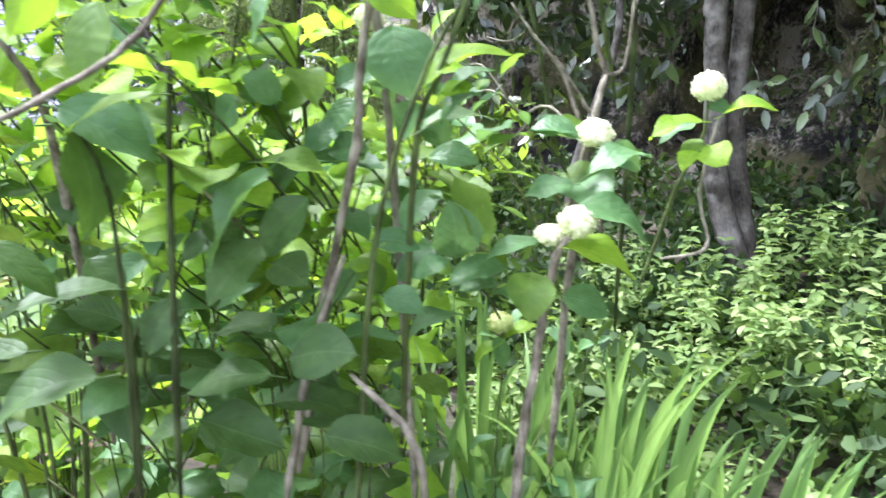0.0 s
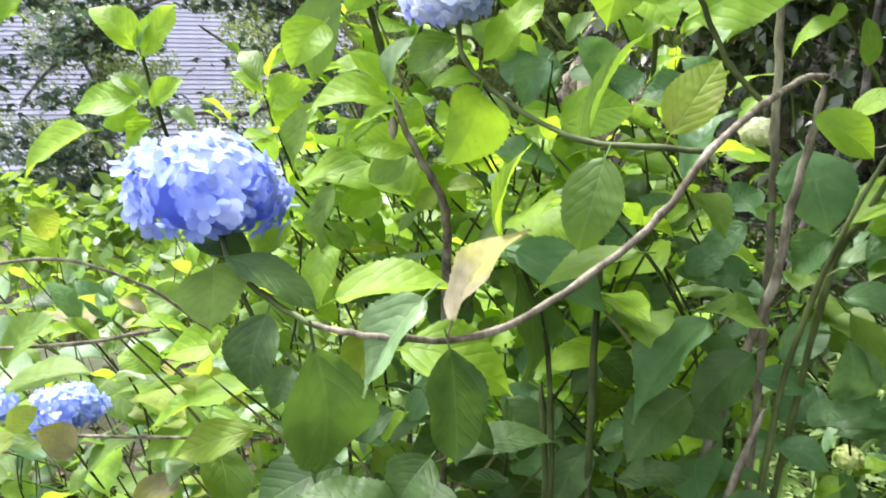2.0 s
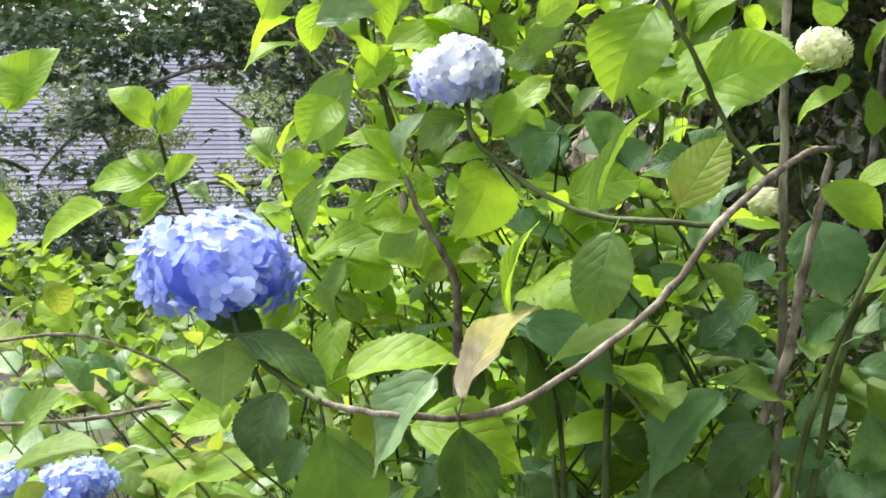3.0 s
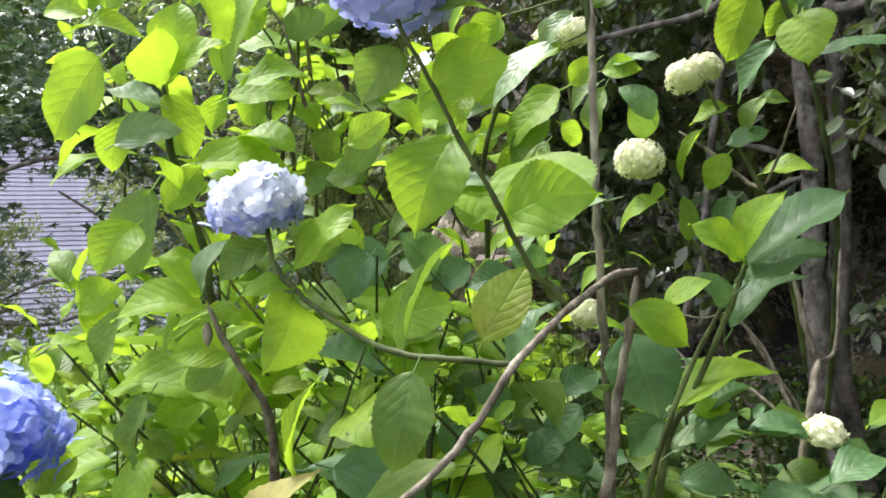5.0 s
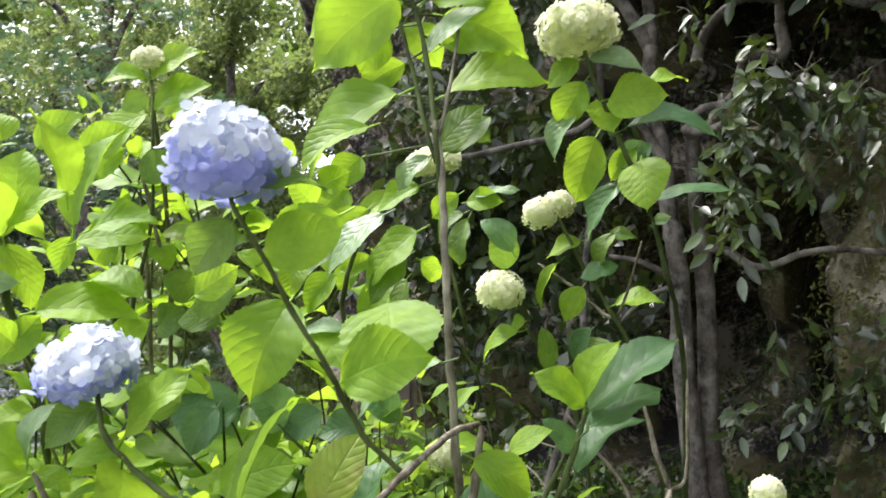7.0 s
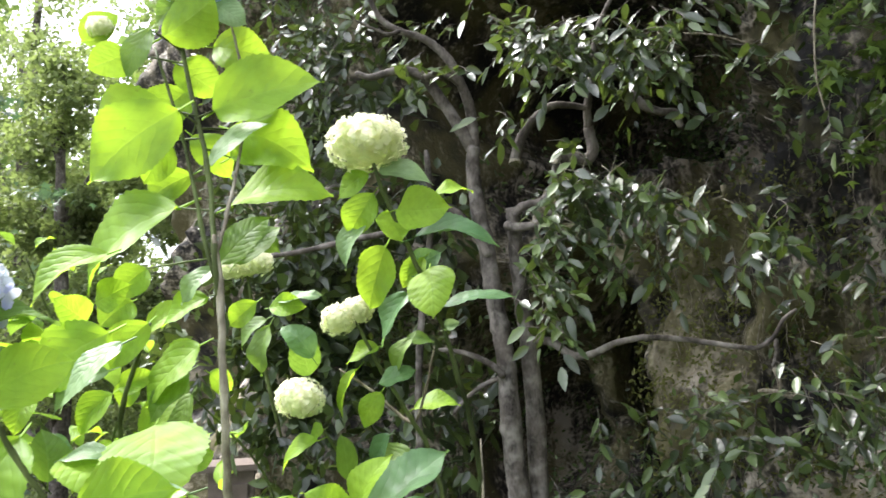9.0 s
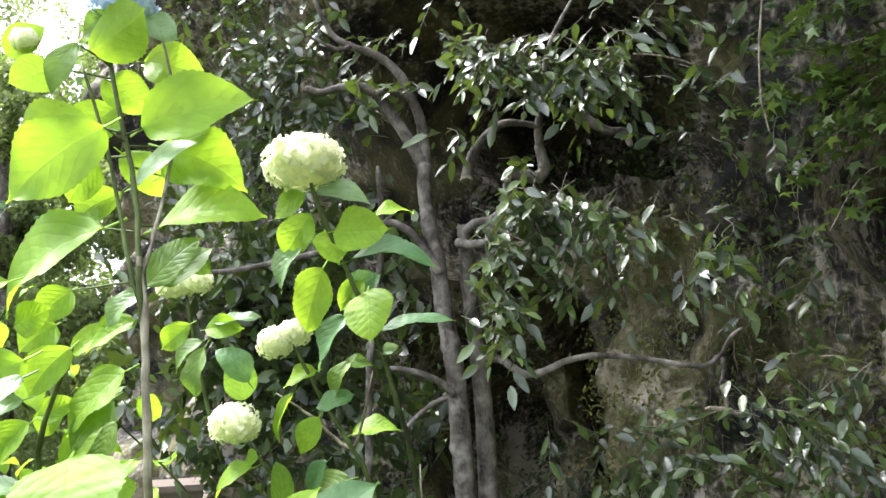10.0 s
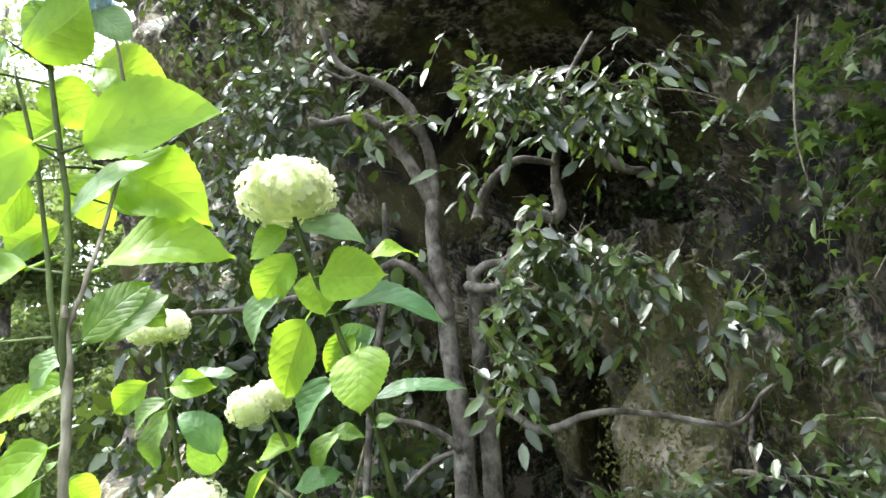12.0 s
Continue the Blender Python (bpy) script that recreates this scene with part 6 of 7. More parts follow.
leaf(left, "g", (0.019, 1.314, 1.605), (-0.004, 1.321, 1.528), 0.053, (-0.49, -0.87, 0.07))
leaf(left, "y", (0.054, 1.314, 1.604), (0.083, 1.346, 1.574), 0.043, (0.79, -0.61, 0.09))
leaf(left, "y", (-0.039, 1.264, 1.6), (-0.075, 1.264, 1.556), 0.042, (-0.09, -0.99, 0.07))
stem(left, "green", 0.0033, 0.0041, (0.002, 1.201, 1.68), (-0.039, 1.2, 1.554), (-0.04, 1.218, 1.443), (-0.06, 1.315, 0.958))
mophead(left, (0.072, 1.17, 2.192), 0.102, 0.7, "pale")
mophead(left, (-0.098, 1.226, 2.157), 0.044, 0.8, "cream")
leaf(left, "g", (0.06, 1.174, 2.166), (0.005, 1.188, 2.138), 0.042, (-0.22, -0.97, -0.03))
leaf(left, "p", (0.103, 1.175, 2.164), (0.155, 1.17, 2.124), 0.047, (0.1, -0.97, 0.23))
mophead(left, (-0.264, 1.021, 1.879), 0.048, 0.7, "cream")
leaf(left, "y", (-0.268, 1.023, 1.853), (-0.328, 1.003, 1.852), 0.041, (0.22, -0.71, 0.67))
leaf(left, "y", (-0.261, 1.024, 1.853), (-0.191, 1.022, 1.896), 0.054, (-0.27, -0.87, 0.4))
leaf(left, "y", (-0.258, 1.028, 1.81), (-0.176, 1.038, 1.847), 0.060, (-0.1, -0.87, 0.49))
leaf(left, "y", (-0.298, 1.072, 1.813), (-0.372, 1.037, 1.777), 0.058, (0.11, -0.82, 0.56))
leaf(left, "g", (-0.265, 1.025, 1.826), (-0.301, 1.01, 1.809), 0.034, (0.33, -0.93, 0.17))
stem(left, "olive", 0.0024, 0.0034, (-0.264, 1.022, 1.873), (-0.266, 1.051, 1.759), (-0.271, 1.091, 1.626), (-0.302, 1.163, 1.29))
leaf(left, "y", (-0.313, 0.93, 1.642), (-0.266, 0.925, 1.769), 0.086, (-0.47, -0.87, 0.14))
leaf(left, "y", (-0.285, 0.881, 1.673), (-0.309, 0.849, 1.777), 0.074, (0.97, 0.02, 0.23))
leaf(left, "y", (-0.292, 0.934, 1.635), (-0.205, 0.956, 1.652), 0.060, (0.04, -0.7, 0.71))
leaf(left, "y", (-0.224, 0.953, 1.549), (-0.316, 0.948, 1.571), 0.063, (0.23, -0.42, 0.88))
leaf(left, "y", (-0.108, 0.871, 1.551), (-0.057, 0.88, 1.586), 0.043, (0.03, -0.98, 0.2))
leaf(left, "y", (-0.08, 0.923, 1.603), (-0.036, 0.939, 1.569), 0.038, (0.65, -0.48, 0.59))
leaf(left, "g", (0.06, 1.201, 1.607), (-0.006, 1.19, 1.541), 0.063, (-0.34, -0.81, 0.48))
leaf(left, "y", (-0.025, 1.246, 1.504), (0.034, 1.23, 1.574), 0.061, (-0.49, -0.85, 0.22))
leaf(left, "g", (0.046, 1.253, 1.573), (0.01, 1.249, 1.504), 0.052, (-0.47, -0.84, 0.28))
leaf(left, "y", (-0.09, 1.218, 1.715), (-0.03, 1.18, 1.736), 0.054, (-0.51, -0.85, -0.07))
leaf(left, "y", (-0.053, 1.329, 1.678), (0.013, 1.322, 1.723), 0.053, (-0.38, -0.81, 0.44))
stem(left, "bark", 0.0025, 0.0044, (-0.338, 1.123, 1.713), (-0.347, 1.166, 1.543), (-0.36, 1.205, 1.279))
leaf(left, "y", (0.103, 1.26, 1.942), (0.205, 1.276, 1.992), 0.076, (0.09, -0.99, 0.12))
leaf(left, "y", (0.037, 1.243, 2.049), (-0.011, 1.202, 1.989), 0.076, (0.38, -0.88, 0.3))
leaf(left, "y", (0.041, 1.264, 1.918), (-0.045, 1.288, 1.878), 0.065, (-0.24, -0.97, -0.08))
leaf(left, "g", (0.108, 1.277, 1.837), (0.179, 1.274, 1.789), 0.057, (0.38, -0.7, 0.6))
leaf(left, "y", (-0.065, 1.295, 1.722), (-0.101, 1.255, 1.684), 0.065, (0.38, -0.8, 0.46))
leaf(left, "y", (-0.046, 1.1, 1.677), (-0.06, 1.048, 1.705), 0.055, (0.94, -0.32, -0.11))
leaf(left, "y", (0.078, 1.252, 2.125), (0.178, 1.237, 2.095), 0.077, (-0.1, -0.98, 0.15))
leaf(left, "y", (-0.127, 1.23, 2.134), (-0.072, 1.232, 2.183), 0.054, (0.12, -0.99, -0.1))
leaf(left, "y", (-0.024, 1.025, 1.51), (0.048, 0.954, 1.475), 0.075, (0.04, -0.4, 0.91))
leaf(left, "y", (0.065, 1.131, 1.48), (0.111, 1.161, 1.499), 0.055, (0.31, -0.79, 0.53))
leaf(left, "y", (-0.051, 1.216, 1.585), (0.002, 1.215, 1.609), 0.040, (-0.11, -0.97, 0.23))
leaf(left, "y", (0.083, 1.496, 1.732), (0.026, 1.502, 1.69), 0.050, (-0.18, -0.98, 0.11))
leaf(left, "y", (0.033, 1.283, 1.988), (0.095, 1.303, 1.92), 0.067, (0.47, -0.87, 0.18))
leaf(left, "g", (-0.151, 1.019, 1.517), (-0.215, 1.017, 1.517), 0.049, (0.03, -0.88, 0.47))
leaf(left, "b", (-0.084, 0.937, 1.414), (-0.155, 0.948, 1.363), 0.058, (-0.34, -0.89, 0.29))
leaf(left, "b", (-0.024, 0.949, 1.4), (-0.041, 0.892, 1.447), 0.060, (0.94, -0.32, -0.05))
leaf(left, "b", (-0.163, 0.972, 1.435), (-0.11, 0.99, 1.369), 0.063, (0.69, -0.6, 0.4))
leaf(left, "y", (-0.184, 0.917, 1.442), (-0.14, 0.932, 1.414), 0.037, (0.55, -0.65, 0.53))
leaf(left, "y", (-0.267, 0.95, 1.485), (-0.212, 0.936, 1.521), 0.047, (-0.22, -0.97, -0.04))
leaf(left, "y", (-0.326, 0.984, 1.578), (-0.29, 1.005, 1.532), 0.041, (0.75, -0.58, 0.32))
leaf(left, "b", (0.069, 0.966, 1.392), (0.009, 0.955, 1.379), 0.045, (0.04, -0.85, 0.53))
leaf(left, "y", (-0.331, 1.07, 1.764), (-0.389, 1.064, 1.724), 0.047, (0.05, -1, 0.07))
leaf(left, "g", (-0.26, 1.085, 1.723), (-0.207, 1.098, 1.764), 0.045, (0.12, -0.98, 0.15))
leaf(left, "b", (-0.099, 1.078, 1.529), (-0.049, 1.077, 1.483), 0.045, (0.5, -0.66, 0.56))
leaf(left, "b", (0.081, 1.07, 1.381), (0.038, 1.057, 1.426), 0.049, (0.6, -0.71, 0.36))
leaf(left, "y", (-0.319, 1.031, 1.64), (-0.374, 1.048, 1.594), 0.051, (-0.12, -0.97, -0.22))
leaf(left, "g", (-0.252, 1.048, 1.577), (-0.223, 1.088, 1.545), 0.051, (0.87, -0.47, 0.16))
leaf(left, "y", (-0.404, 1.058, 1.749), (-0.351, 1.059, 1.763), 0.036, (-0.02, -0.99, 0.12))
leaf(left, "y", (-0.37, 0.755, 1.32), (-0.387, 0.763, 1.389), 0.048, (0.87, -0.42, 0.26))
leaf(left, "y", (-0.4, 0.75, 1.368), (-0.341, 0.753, 1.384), 0.047, (-0.03, -0.95, 0.31))
leaf(left, "g", (-0.32, 0.736, 1.366), (-0.334, 0.708, 1.286), 0.057, (-0.33, -0.87, 0.36))
leaf(left, "g", (-0.286, 0.733, 1.273), (-0.311, 0.719, 1.189), 0.059, (-0.48, -0.83, 0.28))
leaf(left, "y", (-0.318, 0.759, 1.459), (-0.327, 0.703, 1.407), 0.060, (0.42, -0.65, 0.63))
leaf(left, "y", (-0.325, 0.817, 1.474), (-0.294, 0.849, 1.53), 0.047, (0.29, -0.89, 0.35))
leaf(left, "y", (-0.237, 0.809, 1.48), (-0.201, 0.841, 1.514), 0.045, (0.37, -0.84, 0.41))
leaf(left, "g", (-0.094, 0.819, 1.435), (-0.131, 0.776, 1.46), 0.050, (0.8, -0.55, 0.22))
leaf(left, "b", (-0.083, 0.881, 1.422), (-0.11, 0.863, 1.367), 0.045, (0.02, -0.95, 0.3))
leaf(left, "y", (-0.263, 0.799, 1.251), (-0.305, 0.76, 1.239), 0.047, (0.44, -0.67, 0.6))
leaf(left, "y", (-0.241, 0.818, 1.279), (-0.2, 0.832, 1.237), 0.047, (0.67, -0.59, 0.45))
leaf(left, "y", (-0.208, 0.774, 1.261), (-0.279, 0.797, 1.307), 0.067, (0.32, -0.56, 0.76))
leaf(left, "d", (-0.369, 0.744, 1.021), (-0.381, 0.71, 0.968), 0.049, (0.18, -0.85, 0.49))
leaf(left, "y", (-0.217, 0.699, 0.968), (-0.18, 0.715, 1.014), 0.041, (-0.22, -0.85, 0.48))
tuft(left, -0.50, 0.89, 1.35, 0.13, "yyg", 936)
tuft(left, -0.57, 0.93, 1.38, 0.13, "yyg", 762)
tuft(left, -0.45, 0.91, 1.16, 0.13, "yyg", 992)
tuft(left, -0.53, 0.91, 1.34, 0.13, "yyg", 384)
tuft(left, -0.34, 0.84, 1.36, 0.13, "yyg", 716)
tuft(left, -0.43, 0.78, 1.37, 0.13, "yyg", 691)
tuft(left, -0.46, 0.85, 1.26, 0.13, "yyg", 690)
tuft(left, -0.44, 0.91, 1.28, 0.13, "yyg", 889)
# p among these tones paints whitish highlights on some leaves
tuft(left, -0.72, 0.85, 0.99, 0.15, "yptgobg", 289)
tuft(left, -0.65, 0.69, 1.06, 0.15, "yptgobg", 417)
tuft(left, -0.54, 0.85, 0.95, 0.15, "yptgobg", 731)
tuft(left, -0.54, 0.60, 1.09, 0.15, "yptgobg", 772)
tuft(left, -0.65, 0.70, 1.00, 0.15, "yptgobg", 683)
tuft(left, -0.40, 0.63, 1.04, 0.15, "yptgobg", 329)
tuft(left, -0.63, 0.80, 0.88, 0.15, "yptgobg", 829)
tuft(left, -0.77, 0.82, 0.88, 0.15, "yptgobg", 812)
tuft(left, -0.73, 0.84, 0.82, 0.15, "yptgobg", 525)
tuft(left, -0.47, 1.12, 1.59, 0.13, "yyyg", 74)
tuft(left, -0.35, 1.10, 1.58, 0.13, "yyyg", 508)
tuft(left, -0.65, 1.04, 1.71, 0.13, "yyyg", 127)
tuft(left, -0.26, 1.11, 1.77, 0.13, "yyyg", 291)
tuft(left, -0.64, 1.05, 1.77, 0.13, "yyyg", 367)
tuft(left, -0.53, 0.94, 1.76, 0.13, "yyyg", 76)
tuft(left, -0.20, 1.07, 1.64, 0.13, "yyyg", 466)
tuft(left, -0.31, 1.10, 1.77, 0.13, "yyyg", 742)
tuft(left, -0.65, 1.15, 1.78, 0.13, "yyyg", 302)
tuft(left, -0.50, 0.98, 1.73, 0.13, "yyyg", 462)
tuft(left, -0.33, 1.22, 1.81, 0.13, "yyyg", 621)
tuft(left, -0.30, 1.06, 1.73, 0.13, "yyyg", 420)
tuft(left, -0.53, 1.00, 1.64, 0.13, "yyyg", 759)
tuft(left, -0.51, 0.91, 1.56, 0.13, "yyyg", 686)
tuft(left, -0.38, 1.05, 1.80, 0.13, "yyyg", 77)
tuft(left, -0.28, 1.07, 1.80, 0.13, "yyyg", 501)
tuft(left, -0.62, 0.99, 1.18, 0.15, "yygt", 297)
tuft(left, -0.27, 0.82, 1.18, 0.15, "yygt", 460)
tuft(left, -0.47, 0.78, 1.32, 0.15, "yygt", 52)
tuft(left, -0.37, 1.07, 1.30, 0.15, "yygt", 929)
tuft(left, -0.39, 0.80, 1.18, 0.15, "yygt", 136)
tuft(left, -0.40, 1.06, 1.20, 0.15, "yygt", 939)
tuft(left, -0.48, 0.95, 1.12, 0.15, "yygt", 52)
tuft(left, -0.45, 0.76, 1.25, 0.15, "yygt", 822)
tuft(left, -0.43, 0.92, 1.14, 0.15, "yygt", 794)
tuft(left, -0.34, 0.80, 1.29, 0.15, "yygt", 837)
tuft(left, -0.23, 1.27, 1.80, 0.13, "yyg", 397)
tuft(left, -0.29, 1.02, 1.41, 0.13, "yyg", 348)
tuft(left, -0.44, 1.12, 1.42, 0.13, "yyg", 22)
tuft(left, -0.38, 1.28, 1.72, 0.13, "yyg", 108)
tuft(left, -0.33, 1.24, 1.60, 0.13, "yyg", 540)
tuft(left, -0.50, 1.33, 1.76, 0.13, "yyg", 684)
tuft(left, -0.46, 1.23, 1.84, 0.13, "yyg", 105)
tuft(left, -0.44, 1.33, 1.66, 0.13, "yyg", 980)
tuft(left, -0.32, 1.10, 1.68, 0.13, "yyg", 311)
tuft(left, -0.62, 1.30, 1.68, 0.13, "yyg", 242)
tuft(left, -0.32, 1.06, 1.63, 0.13, "yyg", 733)
tuft(left, -0.41, 1.22, 1.68, 0.13, "yyg", 940)
tuft(left, -0.07, 1.38, 1.63, 0.12, "yyg", 674)
tuft(left, 0.00, 1.33, 1.59, 0.12, "yyg", 431)
tuft(left, -0.13, 1.27, 1.75, 0.12, "yyg", 161)
tuft(left, -0.27, 1.08, 1.33, 0.15, "yyyg", 658)
tuft(left, -0.08, 0.89, 1.42, 0.15, "yyyg", 871)
tuft(left, -0.22, 0.95, 1.41, 0.15, "yyyg", 664)
tuft(left, -0.03, 1.24, 1.41, 0.15, "yyyg", 666)
tuft(left, -0.07, 1.04, 1.32, 0.15, "yyyg", 254)
tuft(left, -0.12, 0.98, 1.40, 0.15, "yyyg", 359)
tuft(left, -0.05, 1.12, 1.43, 0.15, "yyyg", 453)
tuft(left, -0.02, 1.04, 1.38, 0.15, "yyyg", 584)
tuft(left, -0.32, 0.79, 1.32, 0.14, "yyy", 195)
tuft(left, -0.40, 1.00, 1.39, 0.14, "yyy", 832)
tuft(left, -0.42, 1.00, 1.45, 0.14, "yyy", 142)
tuft(left, -0.40, 1.00, 1.48, 0.14, "yyy", 677)
tuft(left, -0.29, 0.82, 1.48, 0.14, "yyy", 721)
tuft(left, -0.29, 0.90, 1.39, 0.14, "yyy", 839)
tuft(left, -0.54, 0.91, 1.03, 0.15, "yygpbt", 394)
tuft(left, -0.10, 1.07, 1.07, 0.15, "yygpbt", 954)
tuft(left, 0.02, 1.04, 1.34, 0.15, "yyy", 594)
tuft(left, -0.48, 0.93, 1.20, 0.15, "yyy", 982)
tuft(left, -0.46, 1.15, 1.11, 0.15, "yygpbt", 53)
tuft(left, -0.32, 1.19, 1.24, 0.15, "yyy", 158)
tuft(left, -0.31, 0.98, 1.26, 0.15, "yyy", 813)
tuft(left, -0.59, 1.16, 1.07, 0.15, "yygpbt", 926)
tuft(left, 0.04, 1.12, 0.99, 0.15, "yygpbt", 47)
tuft(left, -0.28, 1.14, 1.09, 0.15, "yygpbt", 352)
tuft(left, -0.13, 0.94, 1.20, 0.15, "yyy", 831)
tuft(left, -0.36, 1.21, 1.25, 0.15, "yyy", 9)
tuft(left, -0.98, 0.77, 0.96, 0.15, "ypgbo", 727)
tuft(left, -0.89, 0.89, 0.88, 0.15, "ypgbo", 863)
tuft(left, -0.80, 0.77, 1.06, 0.15, "ypgbo", 342)
tuft(left, -0.86, 0.88, 0.91, 0.15, "ypgbo", 806)
tuft(left, -1.15, 0.83, 1.02, 0.15, "ypgbo", 768)
tuft(left, -0.89, 0.80, 1.01, 0.15, "ypgbo", 787)
tuft(left, -0.95, 0.69, 0.96, 0.15, "ypgbo", 152)
tuft(left, -0.05, 0.74, 1.25, 0.13, "yyyg", 54)
tuft(left, 0.05, 0.80, 1.24, 0.13, "yyyg", 635)
tuft(left, -0.02, 0.91, 1.40, 0.13, "yyyg", 738)
tuft(left, 0.08, 0.79, 1.24, 0.13, "yyyg", 937)
tuft(left, -0.05, 0.79, 1.33, 0.13, "yyyg", 943)
tuft(left, -0.03, 0.76, 1.33, 0.13, "yyyg", 489)
tuft(left, -0.01, 0.90, 1.28, 0.13, "yyyg", 386)
tuft(left, -0.07, 1.09, 0.96, 0.13, "yygpbt", 998)
tuft(left, -0.02, 1.11, 0.84, 0.13, "yygpbt", 799)
tuft(left, -0.05, 1.20, 0.81, 0.13, "yygpbt", 231)
tuft(left, -0.05, 1.17, 0.81, 0.13, "yygpbt", 559)


def fill_shrub(place, label, spots, size, tones, seed):
    shrub = thing("hydrangea_shrub", place, label, "shrub", "hydrangeas")
    rnd = random.Random(seed)
    for x, y, z, lean in spots:
        base = Vector((place[0] + (x - place[0]) * 0.4, place[1] + 0.1 + (y - place[1]) * 0.4, -0.02))
        shoot(shrub, base, (x, y, z), max(3, int(z * 6)), size * 0.84, tones, rnd.randint(0, 9999), lean)


def ring(x0, x1, y0, y1, z0, z1, count, seed, lean=0.3):
    rnd = random.Random(seed)
    return [(rnd.uniform(x0, x1), rnd.uniform(y0, y1), rnd.uniform(z0, z1), lean) for _ in range(count)]


# low fill: extra d tones colour in the shade under the upper leaves
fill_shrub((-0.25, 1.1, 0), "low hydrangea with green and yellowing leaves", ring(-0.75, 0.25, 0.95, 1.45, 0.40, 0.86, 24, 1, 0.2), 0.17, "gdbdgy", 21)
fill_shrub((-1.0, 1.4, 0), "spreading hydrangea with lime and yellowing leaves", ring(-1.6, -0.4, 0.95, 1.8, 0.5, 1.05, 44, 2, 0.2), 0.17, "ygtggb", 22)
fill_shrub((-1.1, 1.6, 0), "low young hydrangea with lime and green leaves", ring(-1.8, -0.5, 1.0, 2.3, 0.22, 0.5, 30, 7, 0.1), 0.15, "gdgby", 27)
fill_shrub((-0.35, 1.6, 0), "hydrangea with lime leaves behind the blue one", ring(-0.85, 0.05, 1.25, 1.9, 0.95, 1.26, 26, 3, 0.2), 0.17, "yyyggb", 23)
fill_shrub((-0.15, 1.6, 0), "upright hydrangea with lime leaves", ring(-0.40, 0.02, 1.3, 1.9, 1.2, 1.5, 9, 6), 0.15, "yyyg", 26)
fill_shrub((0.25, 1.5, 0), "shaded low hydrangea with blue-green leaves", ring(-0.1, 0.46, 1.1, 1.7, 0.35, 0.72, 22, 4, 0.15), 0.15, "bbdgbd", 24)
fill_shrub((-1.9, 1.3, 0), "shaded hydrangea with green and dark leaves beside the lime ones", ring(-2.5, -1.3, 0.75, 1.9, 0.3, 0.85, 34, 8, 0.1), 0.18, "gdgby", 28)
fill_shrub((-1.5, 2.6, 0), "farther hydrangea with lime leaves", ring(-2.6, -0.6, 1.9, 3.2, 0.6, 1.15, 40, 5, 0.15), 0.18, "ygyg", 25)


# ---- iris and ground cover ----
def iris_clump(place, count, tall, seed):
    clump = thing("iris_clump", place, "clump of arching light green iris blades", "plant", "iris clumps")
    rnd = random.Random(seed)
    for _ in range(count):
        a, r = rnd.uniform(0, 6.28), rnd.uniform(0, 0.16)
        b = Vector(place) + Vector((r * math.cos(a), r * math.sin(a), -0.02))
        out = Vector((math.cos(a), math.sin(a), 0)) * rnd.uniform(0.03, 0.15 if rnd.random() < 0.8 else 0.36) * tall + Vector((rnd.uniform(-0.05, 0.11), 0, 0)) * tall
        high, wide = tall * rnd.uniform(0.6, 1.05), rnd.uniform(0.010, 0.017)
        g = rnd.uniform(-0.7, 0.7)
        face = Vector((math.cos(g), math.sin(g), 0))
        verts, uvs, faces = [], [], []
        for i in range(9):
            s = i / 8
            q = b + out * s**2.2 + Vector((0, 0, high * (s - 0.22 * s**3)))
            w = wide * (1 - s**3) + 0.0008
            for e in (-1, 0, 1):
                verts.append(q + face * w * e + Vector((face.y, -face.x, 0)) * (0.003 * (1 - abs(e))))
                uvs.append((0.5 + 0.5 * e * (1 - s), s))
        for i in range(8):
            for k in range(2):
                faces.append((i * 3 + k, i * 3 + k + 1, i * 3 + k + 4, i * 3 + k + 3))
        part("blade", mesh_of("blade", verts, faces, BLADE, uvs), clump)


iris_clump((0.46, 1.56, 0.0), 26, 0.92, 1)
iris_clump((0.60, 1.62, 0.0), 22, 0.78, 2)
iris_clump((0.16, 1.72, 0.0), 20, 0.84, 5)
iris_clump((0.80, 1.62, 0.0), 22, 0.62, 6)
iris_clump((0.95, 1.52, 0.0), 16, 0.56, 7)
iris_clump((0.30, 1.68, 0.0), 20, 0.74, 3)
iris_clump((-0.35, 2.9, -0.1), 24, 0.7, 4)


def spiky_plant(place, tall, seed):
    """A small evergreen whose shoots carry narrow pale leaves."""
    plant = thing("spiky_shrub", place, "small shrub with narrow pale grey-green leaves", "shrub")
    rnd = random.Random(seed)
    for k in range(7):
        a = k * 0.9
        top = Vector(place) + Vector((0.10 * math.cos(a), 0.10 * math.sin(a), tall * rnd.uniform(0.82, 1.05)))
        stem(plant, "green", 0.004, 0.002, place, Vector(place).lerp(top, 0.6) + Vector((0.02, 0, 0)), top)
        for i in range(16):
            q = Vector(place).lerp(top, 0.72 + 0.28 * i / 15)
            b = i * 2.4
            out = Vector((math.cos(b), math.sin(b), 0.9))
            leaf(plant, "p", q, q + out.normalized() * rnd.uniform(0.03, 0.05), 0.012, (0, -0.5, 1), True)


spiky_plant((-0.40, 0.95, -0.02), 1.21, 3)


